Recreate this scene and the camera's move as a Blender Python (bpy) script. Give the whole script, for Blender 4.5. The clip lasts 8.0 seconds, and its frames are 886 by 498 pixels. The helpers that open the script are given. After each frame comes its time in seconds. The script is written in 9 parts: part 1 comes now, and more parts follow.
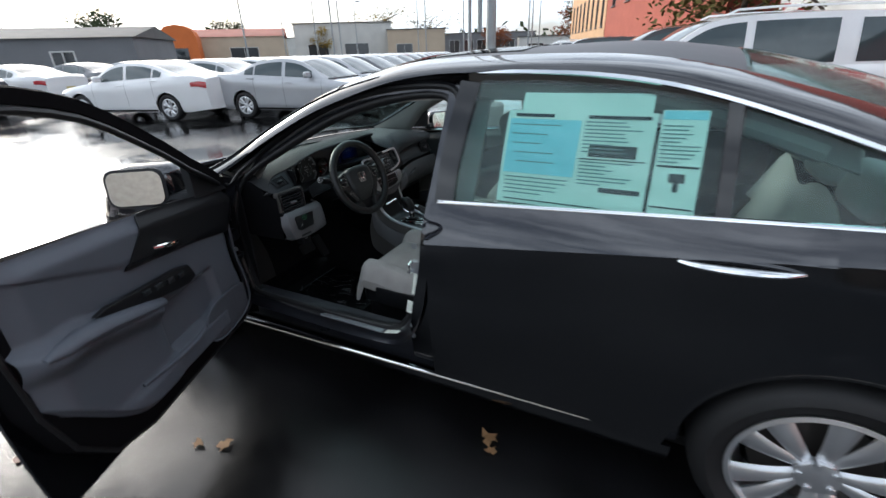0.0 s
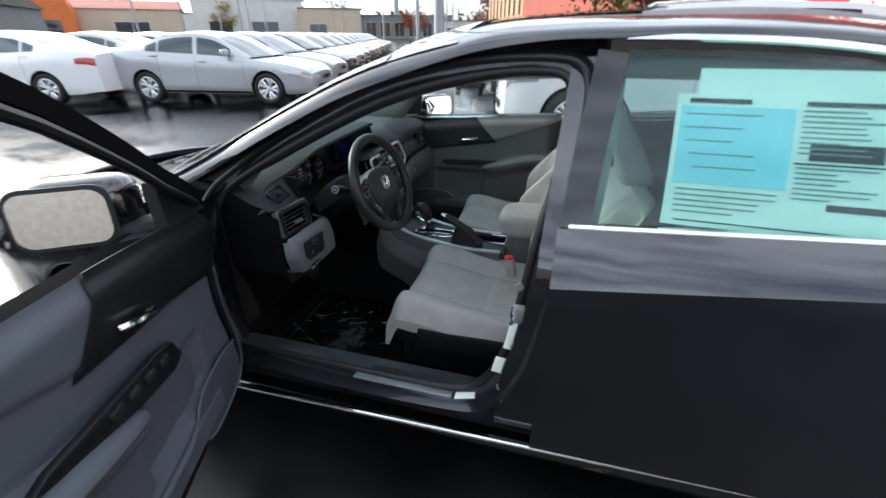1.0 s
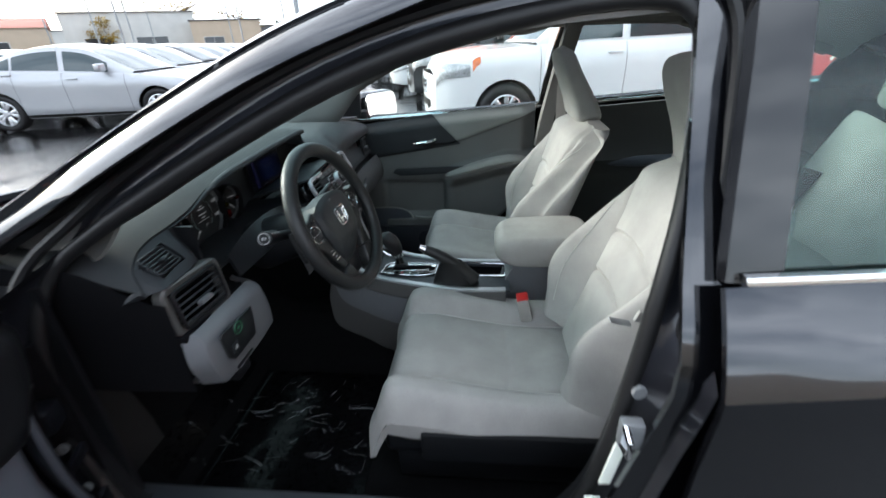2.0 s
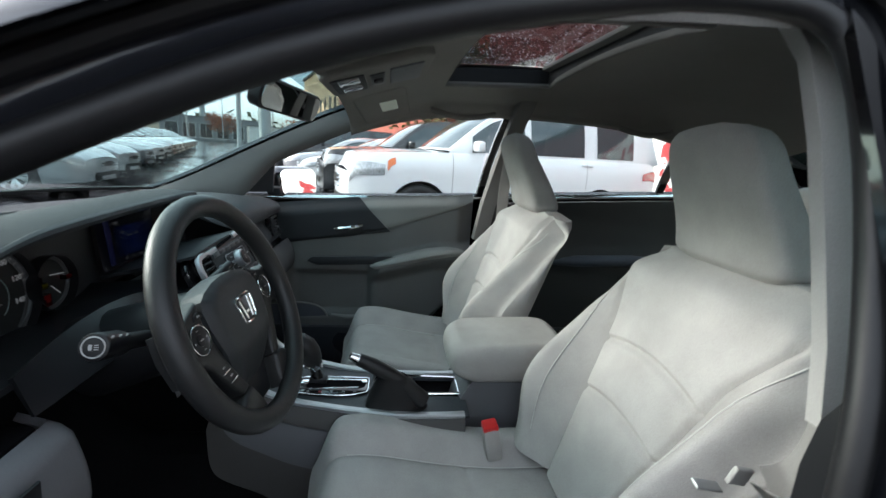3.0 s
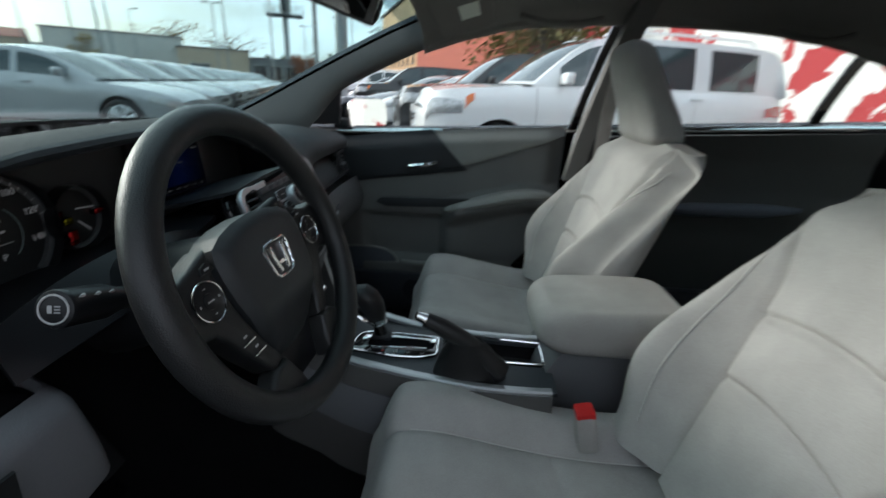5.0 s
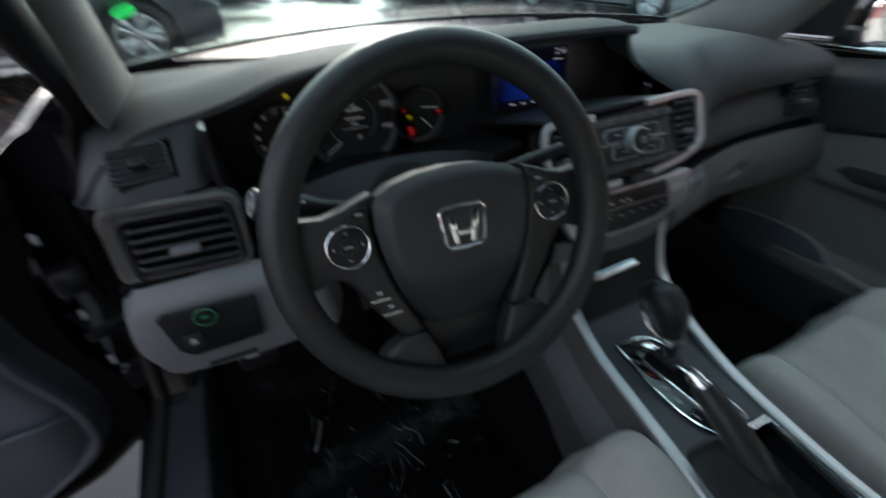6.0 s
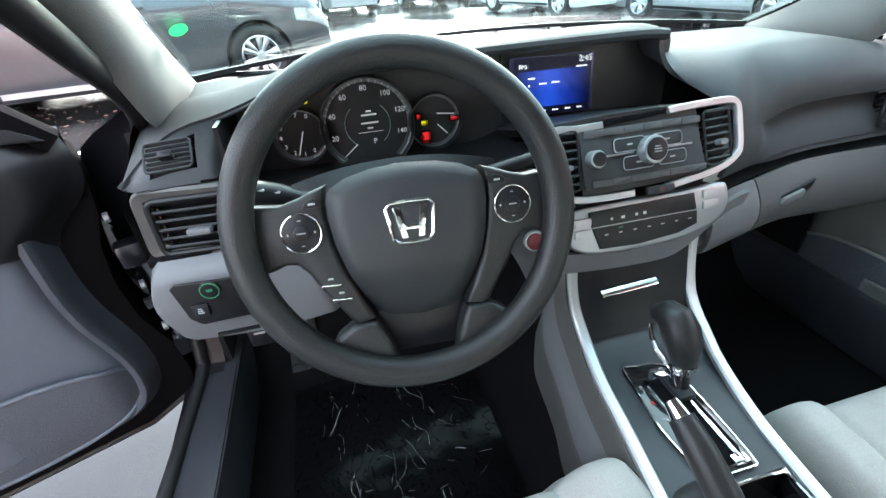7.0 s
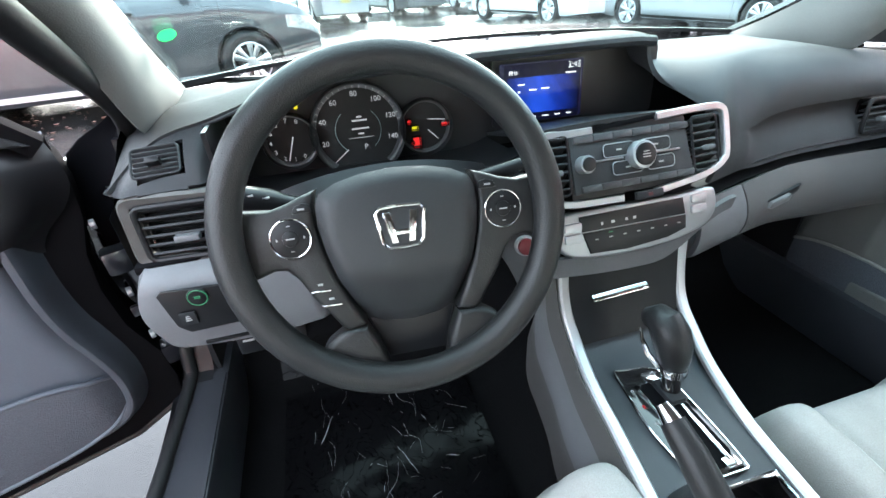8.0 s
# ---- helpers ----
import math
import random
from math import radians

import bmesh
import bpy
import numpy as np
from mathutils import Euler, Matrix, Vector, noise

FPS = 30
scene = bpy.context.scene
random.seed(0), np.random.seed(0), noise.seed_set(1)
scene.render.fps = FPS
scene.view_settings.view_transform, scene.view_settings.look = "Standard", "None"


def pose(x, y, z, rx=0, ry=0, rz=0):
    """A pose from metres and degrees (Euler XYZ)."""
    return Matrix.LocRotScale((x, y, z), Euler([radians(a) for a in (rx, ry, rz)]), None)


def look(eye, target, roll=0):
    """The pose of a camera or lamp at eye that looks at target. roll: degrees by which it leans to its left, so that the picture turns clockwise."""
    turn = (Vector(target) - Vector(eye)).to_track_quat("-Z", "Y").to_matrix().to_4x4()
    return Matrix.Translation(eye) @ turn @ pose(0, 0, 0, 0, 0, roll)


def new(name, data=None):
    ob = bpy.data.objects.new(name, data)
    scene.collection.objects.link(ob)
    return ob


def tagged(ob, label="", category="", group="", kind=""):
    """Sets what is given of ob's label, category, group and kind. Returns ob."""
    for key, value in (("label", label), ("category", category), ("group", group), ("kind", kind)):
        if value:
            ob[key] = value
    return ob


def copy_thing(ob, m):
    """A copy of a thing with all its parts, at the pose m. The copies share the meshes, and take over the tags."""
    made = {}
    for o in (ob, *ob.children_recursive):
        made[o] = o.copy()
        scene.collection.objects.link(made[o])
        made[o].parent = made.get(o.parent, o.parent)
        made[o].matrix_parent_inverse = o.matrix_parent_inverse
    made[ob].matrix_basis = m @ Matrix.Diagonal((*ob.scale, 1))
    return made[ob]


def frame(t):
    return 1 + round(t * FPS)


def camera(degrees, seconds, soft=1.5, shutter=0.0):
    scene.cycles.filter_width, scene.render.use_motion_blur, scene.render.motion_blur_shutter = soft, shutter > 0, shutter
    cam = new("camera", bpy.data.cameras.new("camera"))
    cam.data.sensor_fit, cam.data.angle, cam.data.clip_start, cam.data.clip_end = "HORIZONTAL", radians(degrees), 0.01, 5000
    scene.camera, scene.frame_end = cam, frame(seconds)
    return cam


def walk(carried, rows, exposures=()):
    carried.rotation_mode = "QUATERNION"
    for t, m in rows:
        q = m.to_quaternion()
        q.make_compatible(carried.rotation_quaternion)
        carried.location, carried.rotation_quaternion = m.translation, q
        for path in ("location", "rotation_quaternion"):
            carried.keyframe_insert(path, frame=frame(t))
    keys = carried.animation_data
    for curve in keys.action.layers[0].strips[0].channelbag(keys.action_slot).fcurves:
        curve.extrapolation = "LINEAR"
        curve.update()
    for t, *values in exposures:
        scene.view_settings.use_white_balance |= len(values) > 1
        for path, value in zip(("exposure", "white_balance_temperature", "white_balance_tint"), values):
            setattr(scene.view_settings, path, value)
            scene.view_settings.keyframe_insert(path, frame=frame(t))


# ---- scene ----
cam = camera(91.7, 8.0, shutter=0.4)
PATH = [
    (0, (0.825, -2.091, 1.459), (0.006, -0.468, 0.625), -1.7),
    (0.5, (0.455, -1.997, 1.432), (-0.237, -0.318, 0.594), -1.1),
    (1, (0.161, -1.827, 1.401), (-0.331, -0.107, 0.507), 0.1),
    (1.2, (0.056, -1.739, 1.372), (-0.35, -0.019, 0.436), -0.5),
    (2.3, (-0.159, -1.224, 1.256), (-0.253, 0.608, 0.459), -0.9),
    (2.5, (-0.185, -1.163, 1.236), (-0.191, 0.73, 0.589), 1.2),
    (3, (-0.266, -1.057, 1.161), (0.001, 0.876, 0.724), 4.0),
    (3.5, (-0.291, -1.012, 1.101), (0.05, 0.908, 0.657), 2.3),
    (4, (-0.305, -0.98, 1.097), (0.066, 0.967, 0.831), 3.2),
    (4.2, (-0.307, -0.975, 1.096), (0.039, 0.973, 0.806), 3.7),
    (5.3, (-0.222, -0.77, 1.115), (-0.693, 0.958, 0.225), 3.2),
    (5.5, (-0.188, -0.703, 1.13), (-0.991, 0.821, 0.114), 4.0),
    (6, (-0.161, -0.568, 1.132), (-1.615, 0.183, -0.018), -0.0),
    (6.3, (-0.145, -0.511, 1.14), (-1.9, -0.171, 0.244), -8.5),
    (6.5, (-0.13, -0.481, 1.147), (-1.863, -0.172, 0.197), -4.7),
    (7, (-0.087, -0.441, 1.122), (-1.717, -0.052, 0.03), -3.5),
    (7.5, (-0.09, -0.438, 1.122), (-1.727, -0.025, 0.05), -3.7),
    (8, (-0.087, -0.439, 1.12), (-1.722, -0.011, 0.05), -3.1),
]
walk(cam, [(t, look(eye, target, roll)) for t, eye, target, roll in PATH],
     [(0, -0.1), (1.0, 0.45), (2.5, 0.85), (3.5, 0.3), (4.2, 0.05), (5.3, 0.0), (5.8, 0.2), (6.0, 0.4), (6.5, 2.05), (7.0, 2.45), (8.0, 2.65)])

# ---- sky, sun, exposure ----
SUN_AZ, SUN_EL = 166.0, 21.0   # degrees from +x towards +y: towards the car's nose
world = bpy.data.worlds.new("sky")
scene.world = world
world.use_nodes = True
wn, wl = world.node_tree.nodes, world.node_tree.links
wn.clear()
w_out = wn.new("ShaderNodeOutputWorld")
w_bg = wn.new("ShaderNodeBackground")
w_sky = wn.new("ShaderNodeTexSky")
w_sky.sky_type = "NISHITA"
w_sky.sun_disc = False
w_sky.sun_elevation = radians(SUN_EL)
w_sky.sun_rotation = radians(90.0 - SUN_AZ)
w_sky.dust_density = 3.0
w_co = wn.new("ShaderNodeTexCoord")
w_map = wn.new("ShaderNodeMapping")
w_map.inputs["Scale"].default_value = (1.0, 1.0, 3.2)
w_noise = wn.new("ShaderNodeTexNoise")
w_noise.inputs["Scale"].default_value = 2.3
w_noise.inputs["Detail"].default_value = 7.0
w_noise.inputs["Roughness"].default_value = 0.55
w_ramp = wn.new("ShaderNodeValToRGB")
w_ramp.color_ramp.elements[0].position = 0.36
w_ramp.color_ramp.elements[0].color = (0.25, 0.25, 0.25, 1)
w_ramp.color_ramp.elements[1].position = 0.62
w_mix = wn.new("ShaderNodeMix")
w_mix.data_type = "RGBA"
w_mix.inputs[7].default_value = (10.2, 11.4, 12.9, 1)
wl.new(w_co.outputs["Generated"], w_map.inputs["Vector"])
wl.new(w_map.outputs["Vector"], w_noise.inputs["Vector"])
wl.new(w_noise.outputs["Fac"], w_ramp.inputs["Fac"])
wl.new(w_ramp.outputs["Color"], w_mix.inputs[0])
wl.new(w_sky.outputs["Color"], w_mix.inputs[6])
# the bright veil of cloud round the hidden sun
w_dot = wn.new("ShaderNodeVectorMath")
w_dot.operation = "DOT_PRODUCT"
w_dot.inputs[1].default_value = (math.cos(radians(SUN_AZ)) * math.cos(radians(SUN_EL)), math.sin(radians(SUN_AZ)) * math.cos(radians(SUN_EL)), math.sin(radians(SUN_EL)))
w_pow = wn.new("ShaderNodeMath")
w_pow.operation = "POWER"
w_pow.inputs[1].default_value = 7.0
w_pos = wn.new("ShaderNodeMath")
w_pos.operation = "MAXIMUM"
w_pos.inputs[1].default_value = 0.0
w_glow = wn.new("ShaderNodeVectorMath")
w_glow.operation = "SCALE"
w_glow.inputs[0].default_value = (16.2, 16.4, 16.4)
w_add = wn.new("ShaderNodeVectorMath")
w_add.operation = "ADD"
wl.new(w_co.outputs["Generated"], w_dot.inputs[0])
wl.new(w_dot.outputs["Value"], w_pos.inputs[0])
wl.new(w_pos.outputs["Value"], w_pow.inputs[0])
wl.new(w_pow.outputs["Value"], w_glow.inputs["Scale"])
wl.new(w_glow.outputs["Vector"], w_add.inputs[0])
wl.new(w_mix.outputs[2], w_add.inputs[1])
wl.new(w_add.outputs["Vector"], w_bg.inputs["Color"])
w_bg.inputs["Strength"].default_value = 0.15
wl.new(w_bg.outputs["Background"], w_out.inputs["Surface"])

sun = new("sun", bpy.data.lights.new("sun", "SUN"))
sun.data.energy = 2.4
sun.data.angle = radians(14)
sun.data.color = (1.0, 0.97, 0.92)
_a, _e = radians(SUN_AZ), radians(SUN_EL)
sun.matrix_world = look((0, 0, 30), (-math.cos(_a) * math.cos(_e), -math.sin(_a) * math.cos(_e), 30 - math.sin(_e)))


# ---- materials ----
def mat(name, col, rough=0.5, metal=0.0, var=0.12, scale=6.0, bump=0.0, bscale=60.0, coat=0.0, spec=0.5, trans=0.0,
        ior=1.45, emit=None, power=0.0, fine=0.0, island=0.0, rough_var=0.0):
    """A procedural material: base colour with two scales of variation, roughness and bump."""
    m = bpy.data.materials.new(name)
    m.use_nodes = True
    n, l = m.node_tree.nodes, m.node_tree.links
    b = n["Principled BSDF"]
    b.inputs["Roughness"].default_value = rough
    b.inputs["Metallic"].default_value = metal
    b.inputs["Coat Weight"].default_value = coat
    b.inputs["Coat Roughness"].default_value = 0.04
    b.inputs["Specular IOR Level"].default_value = spec
    b.inputs["Transmission Weight"].default_value = trans
    b.inputs["IOR"].default_value = ior
    b.inputs["Base Color"].default_value = (*col, 1)
    co = n.new("ShaderNodeTexCoord")
    if var or fine or rough_var:
        big = n.new("ShaderNodeTexNoise")
        big.inputs["Scale"].default_value = scale
        big.inputs["Detail"].default_value = 5
        l.new(co.outputs["Object"], big.inputs["Vector"])
        sm = n.new("ShaderNodeTexNoise")
        sm.inputs["Scale"].default_value = bscale
        sm.inputs["Detail"].default_value = 3
        l.new(co.outputs["Object"], sm.inputs["Vector"])
        m1 = n.new("ShaderNodeMapRange")
        m1.inputs["From Min"].default_value, m1.inputs["From Max"].default_value = 0.25, 0.75
        m1.inputs["To Min"].default_value, m1.inputs["To Max"].default_value = 1 - var, 1 + var
        l.new(big.outputs["Fac"], m1.inputs["Value"])
        m2 = n.new("ShaderNodeMapRange")
        m2.inputs["From Min"].default_value, m2.inputs["From Max"].default_value = 0.25, 0.75
        m2.inputs["To Min"].default_value, m2.inputs["To Max"].default_value = 1 - fine, 1 + fine
        l.new(sm.outputs["Fac"], m2.inputs["Value"])
        mu = n.new("ShaderNodeMath")
        mu.operation = "MULTIPLY"
        l.new(m1.outputs["Result"], mu.inputs[0])
        l.new(m2.outputs["Result"], mu.inputs[1])
        sc = n.new("ShaderNodeVectorMath")
        sc.operation = "SCALE"
        sc.inputs[0].default_value = col
        l.new(mu.outputs["Value"], sc.inputs["Scale"])
        l.new(sc.outputs["Vector"], b.inputs["Base Color"])
        if rough_var:
            m3 = n.new("ShaderNodeMapRange")
            m3.inputs["From Min"].default_value, m3.inputs["From Max"].default_value = 0.3, 0.7
            m3.inputs["To Min"].default_value, m3.inputs["To Max"].default_value = max(0.02, rough - rough_var), rough + rough_var
            l.new(big.outputs["Fac"], m3.inputs["Value"])
            l.new(m3.outputs["Result"], b.inputs["Roughness"])
    if bump:
        bn = n.new("ShaderNodeTexNoise")
        bn.inputs["Scale"].default_value = bscale
        bn.inputs["Detail"].default_value = 4
        l.new(co.outputs["Object"], bn.inputs["Vector"])
        bp = n.new("ShaderNodeBump")
        bp.inputs["Strength"].default_value = bump
        bp.inputs["Distance"].default_value = 0.004
        l.new(bn.outputs["Fac"], bp.inputs["Height"])
        l.new(bp.outputs["Normal"], b.inputs["Normal"])
    if emit:
        b.inputs["Emission Color"].default_value = (*emit, 1)
        b.inputs["Emission Strength"].default_value = power
    return m


def flake_paint(name, col, metal=0.55, rough=0.32):
    m = mat(name, col, rough, metal, var=0.05, scale=1.2, bump=0.0, coat=1.0, fine=0.10, bscale=900)
    n, l = m.node_tree.nodes, m.node_tree.links
    co, no, bp = n.new("ShaderNodeTexCoord"), n.new("ShaderNodeTexNoise"), n.new("ShaderNodeBump")
    no.inputs["Scale"].default_value, no.inputs["Detail"].default_value = 3.2, 3.0
    bp.inputs["Strength"].default_value, bp.inputs["Distance"].default_value = 0.35, 0.012
    l.new(co.outputs["Object"], no.inputs["Vector"])
    l.new(no.outputs["Fac"], bp.inputs["Height"])
    for socket in ("Normal", "Coat Normal"):
        l.new(bp.outputs["Normal"], n["Principled BSDF"].inputs[socket])
    return m


PAINT = flake_paint("charcoal_paint", (0.018, 0.0195, 0.025), 0.85, 0.15)
PAINT.node_tree.nodes["Principled BSDF"].inputs["Coat IOR"].default_value = 1.75
# roof charcoal: rougher for rain beads, lightened to stand for blurred sky sheen
WET_SHEEN_ROOF = flake_paint("rain_beaded_sky_sheen_roof_paint", (0.050, 0.053, 0.066), 0.3, 0.75)
WET_SHEEN_ROOF.node_tree.nodes["Principled BSDF"].inputs["Coat Roughness"].default_value = 0.6
PAINT_JAMB = flake_paint("charcoal_jamb_paint", (0.024, 0.026, 0.034), 0.7, 0.34)
CHROME = mat("chrome", (0.86, 0.87, 0.88), 0.07, 1.0, var=0.03)
SATIN = mat("satin_silver", (0.38, 0.40, 0.42), 0.36, 0.76, var=0.04, bscale=400, bump=0.02)
ALLOY = mat("alloy", (0.72, 0.73, 0.75), 0.30, 0.85, var=0.05, coat=0.4)
RUBBER = mat("rubber", (0.012, 0.012, 0.013), 0.62, var=0.2, bump=0.15, bscale=180)
SEAL = mat("rubber_seal", (0.010, 0.010, 0.011), 0.45, var=0.15, bump=0.05, bscale=120)
SOFT_BLACK = mat("soft_black_leatherette", (0.012, 0.012, 0.013), 0.42, var=0.1, bump=0.1, bscale=300)
FRAME_BLACK = mat("matt_black_frame", (0.007, 0.007, 0.008), 0.9, var=0.1, spec=0.02)
GLOSS_BLACK = mat("gloss_black", (0.008, 0.008, 0.009), 0.10, var=0.1, coat=0.6)
PLASTIC = mat("grained_black_plastic", (0.018, 0.020, 0.023), 0.52, spec=0.36, var=0.08, fine=0.12, bump=0.28, bscale=900)
PLASTIC_SMOOTH = mat("smooth_black_plastic", (0.009, 0.0095, 0.011), 0.36, spec=0.35, var=0.08, bump=0.03, bscale=300)
DASH_GREY = mat("grained_grey_plastic", (0.125, 0.128, 0.136), 0.52, var=0.05, fine=0.08, bump=0.25, bscale=700)
# one door trim in two tones, each door's light put into its colour
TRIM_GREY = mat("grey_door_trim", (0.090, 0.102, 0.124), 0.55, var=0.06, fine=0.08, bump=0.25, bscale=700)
TRIM_LIT_SIDE = mat("lit_side_door_trim", (0.205, 0.208, 0.198), 0.55, var=0.06, fine=0.08, bump=0.25, bscale=700)
FABRIC = mat("grey_seat_cloth", (0.368, 0.354, 0.338), 0.95, var=0.10, scale=13, fine=0.13, bump=0.34, bscale=650, spec=0.2)
FABRIC_SIDE = mat("grey_seat_side_cloth", (0.346, 0.333, 0.316), 0.95, var=0.10, scale=13, fine=0.13, bump=0.3, bscale=650, spec=0.2)
HEADLINER = mat("headliner_cloth", (0.235, 0.227, 0.215), 0.95, var=0.04, fine=0.12, bump=0.3, bscale=500, spec=0.15)
# pillar trim by the open door: paler copy, the doorway's light in its colour
PILLAR_LIT_SIDE = mat("lit_side_belt_pillar_trim", (0.33, 0.325, 0.31), 0.65, var=0.04, fine=0.08, bump=0.2, bscale=500)
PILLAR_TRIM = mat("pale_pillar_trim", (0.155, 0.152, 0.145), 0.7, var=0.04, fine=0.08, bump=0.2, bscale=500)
SILL_GREY = mat("dark_sill_plastic", (0.028, 0.030, 0.036), 0.34, var=0.15, scale=5, fine=0.1, bump=0.1, bscale=300, rough_var=0.08)
CARPET = mat("black_carpet", (0.006, 0.006, 0.0065), 0.95, var=0.2, fine=0.3, bump=0.3, bscale=350, spec=0.04)


def crinkle():
    """Thin clear film over black carpet, with sharp fine creases."""
    m = mat("clear_mat_film", (0.0035, 0.0035, 0.004), 0.14, var=0.3, spec=0.06)
    n, l = m.node_tree.nodes, m.node_tree.links
    co, no = n.new("ShaderNodeTexCoord"), n.new("ShaderNodeTexNoise")
    no.inputs["Scale"].default_value, no.inputs["Detail"].default_value, no.inputs["Distortion"].default_value = 16.0, 5.0, 2.2
    l.new(co.outputs["Object"], no.inputs["Vector"])
    mr = n.new("ShaderNodeMapRange")
    mr.inputs["From Min"].default_value, mr.inputs["From Max"].default_value = 0.0, 0.010
    mr.inputs["To Min"].default_value, mr.inputs["To Max"].default_value = 1.0, 0.0
    sub, ab = n.new("ShaderNodeMath"), n.new("ShaderNodeMath")
    sub.operation, ab.operation = "SUBTRACT", "ABSOLUTE"
    sub.inputs[1].default_value = 0.5
    l.new(no.outputs["Fac"], sub.inputs[0])
    l.new(sub.outputs["Value"], ab.inputs[0])
    l.new(ab.outputs["Value"], mr.inputs["Value"])
    bp = n.new("ShaderNodeBump")
    bp.inputs["Strength"].default_value, bp.inputs["Distance"].default_value = 1.0, 0.003
    l.new(mr.outputs["Result"], bp.inputs["Height"])
    l.new(bp.outputs["Normal"], n["Principled BSDF"].inputs["Normal"])
    return m


FILM = crinkle()
CONSOLE_SIDE = mat("taupe_console_edge", (0.070, 0.068, 0.066), 0.5, var=0.05, fine=0.08, bump=0.2, bscale=700)
TRIM_DARK = mat("dark_grey_door_trim", (0.052, 0.052, 0.049), 0.6, var=0.06, fine=0.08, bump=0.25, bscale=700)
BELT = mat("grey_belt_webbing", (0.20, 0.195, 0.185), 0.75, var=0.06, fine=0.1, bump=0.3, bscale=900)
STITCH = mat("pale_thread", (0.50, 0.49, 0.47), 0.8, var=0.1)
RED_PLASTIC = mat("red_plastic", (0.55, 0.02, 0.02), 0.35, var=0.05)
PAPER_BLUE = mat("blue_paper", (0.36, 0.78, 0.88), 0.7, var=0.05, scale=20)
PAPER = mat("white_paper", (0.90, 0.95, 0.86), 0.75, var=0.04, scale=15)
def sheer(name, col):
    """Thin paper that lets some light through."""
    m = mat(name, col, 0.8, var=0.04)
    n, l = m.node_tree.nodes, m.node_tree.links
    tl, mx = n.new("ShaderNodeBsdfTranslucent"), n.new("ShaderNodeMixShader")
    tl.inputs["Color"].default_value = (*col, 1)
    mx.inputs[0].default_value = 0.6
    l.new(n["Principled BSDF"].outputs["BSDF"], mx.inputs[1])
    l.new(tl.outputs["BSDF"], mx.inputs[2])
    l.new(mx.outputs["Shader"], n["Material Output"].inputs["Surface"])
    return m


PAPER_GREEN = sheer("green_sticker_paper", (0.16, 0.80, 0.36))
INK = mat("black_ink", (0.02, 0.03, 0.035), 0.7, var=0.1)
INK_GREY = mat("grey_ink", (0.22, 0.30, 0.30), 0.7, var=0.1)
GAUGE_RING = mat("dull_gauge_ring", (0.16, 0.165, 0.17), 0.4, 0.6, var=0.05)
WHITE_MARK = mat("white_marking", (0.36, 0.36, 0.36), 0.6, var=0.02)
WHITE_LIT = mat("lit_white_marking", (0.28, 0.28, 0.28), 0.5, var=0.0, emit=(0.8, 0.85, 0.9), power=0.07)
RED_LIT = mat("lit_red_lamp", (0.5, 0.02, 0.02), 0.5, var=0.0, emit=(1.0, 0.03, 0.03), power=0.13)
AMBER_LIT = mat("lit_amber_lamp", (0.5, 0.4, 0.02), 0.5, var=0.0, emit=(0.9, 0.85, 0.02), power=0.14)
GREEN_LIT = mat("lit_green_lamp", (0.02, 0.12, 0.06), 0.5, var=0.0, emit=(0.1, 0.9, 0.4), power=0.018)
def blue_field():
    """Lit display: a blue glow, brightest in the middle."""
    m = mat("lit_blue_gradient", (0.005, 0.008, 0.03), 0.2, var=0.0, emit=(0.015, 0.075, 0.75), power=0.30)
    n, l = m.node_tree.nodes, m.node_tree.links
    co, sp, rp = n.new("ShaderNodeTexCoord"), n.new("ShaderNodeSeparateXYZ"), n.new("ShaderNodeValToRGB")
    e = rp.color_ramp.elements
    e[0].position, e[0].color = 0.0, (0.003, 0.012, 0.12, 1)
    e[1].position, e[1].color = 1.0, (0.001, 0.002, 0.02, 1)
    c = e.new(0.45)
    c.color = (0.02, 0.10, 0.80, 1)
    c = e.new(0.68)
    c.color = (0.008, 0.04, 0.42, 1)
    l.new(co.outputs["Generated"], sp.inputs["Vector"])
    l.new(sp.outputs["Y"], rp.inputs["Fac"])
    l.new(rp.outputs["Color"], n["Principled BSDF"].inputs["Emission Color"])
    return m


SCREEN_FIELD = blue_field()
LIT_TEXT = mat("lit_white_text", (0.5, 0.5, 0.5), 0.5, var=0.0, emit=(0.85, 0.92, 1.0), power=0.45)
SCREEN_DARK = mat("lit_dark_screen", (0.01, 0.01, 0.03), 0.2, var=0.0, emit=(0.01, 0.012, 0.05), power=0.10)


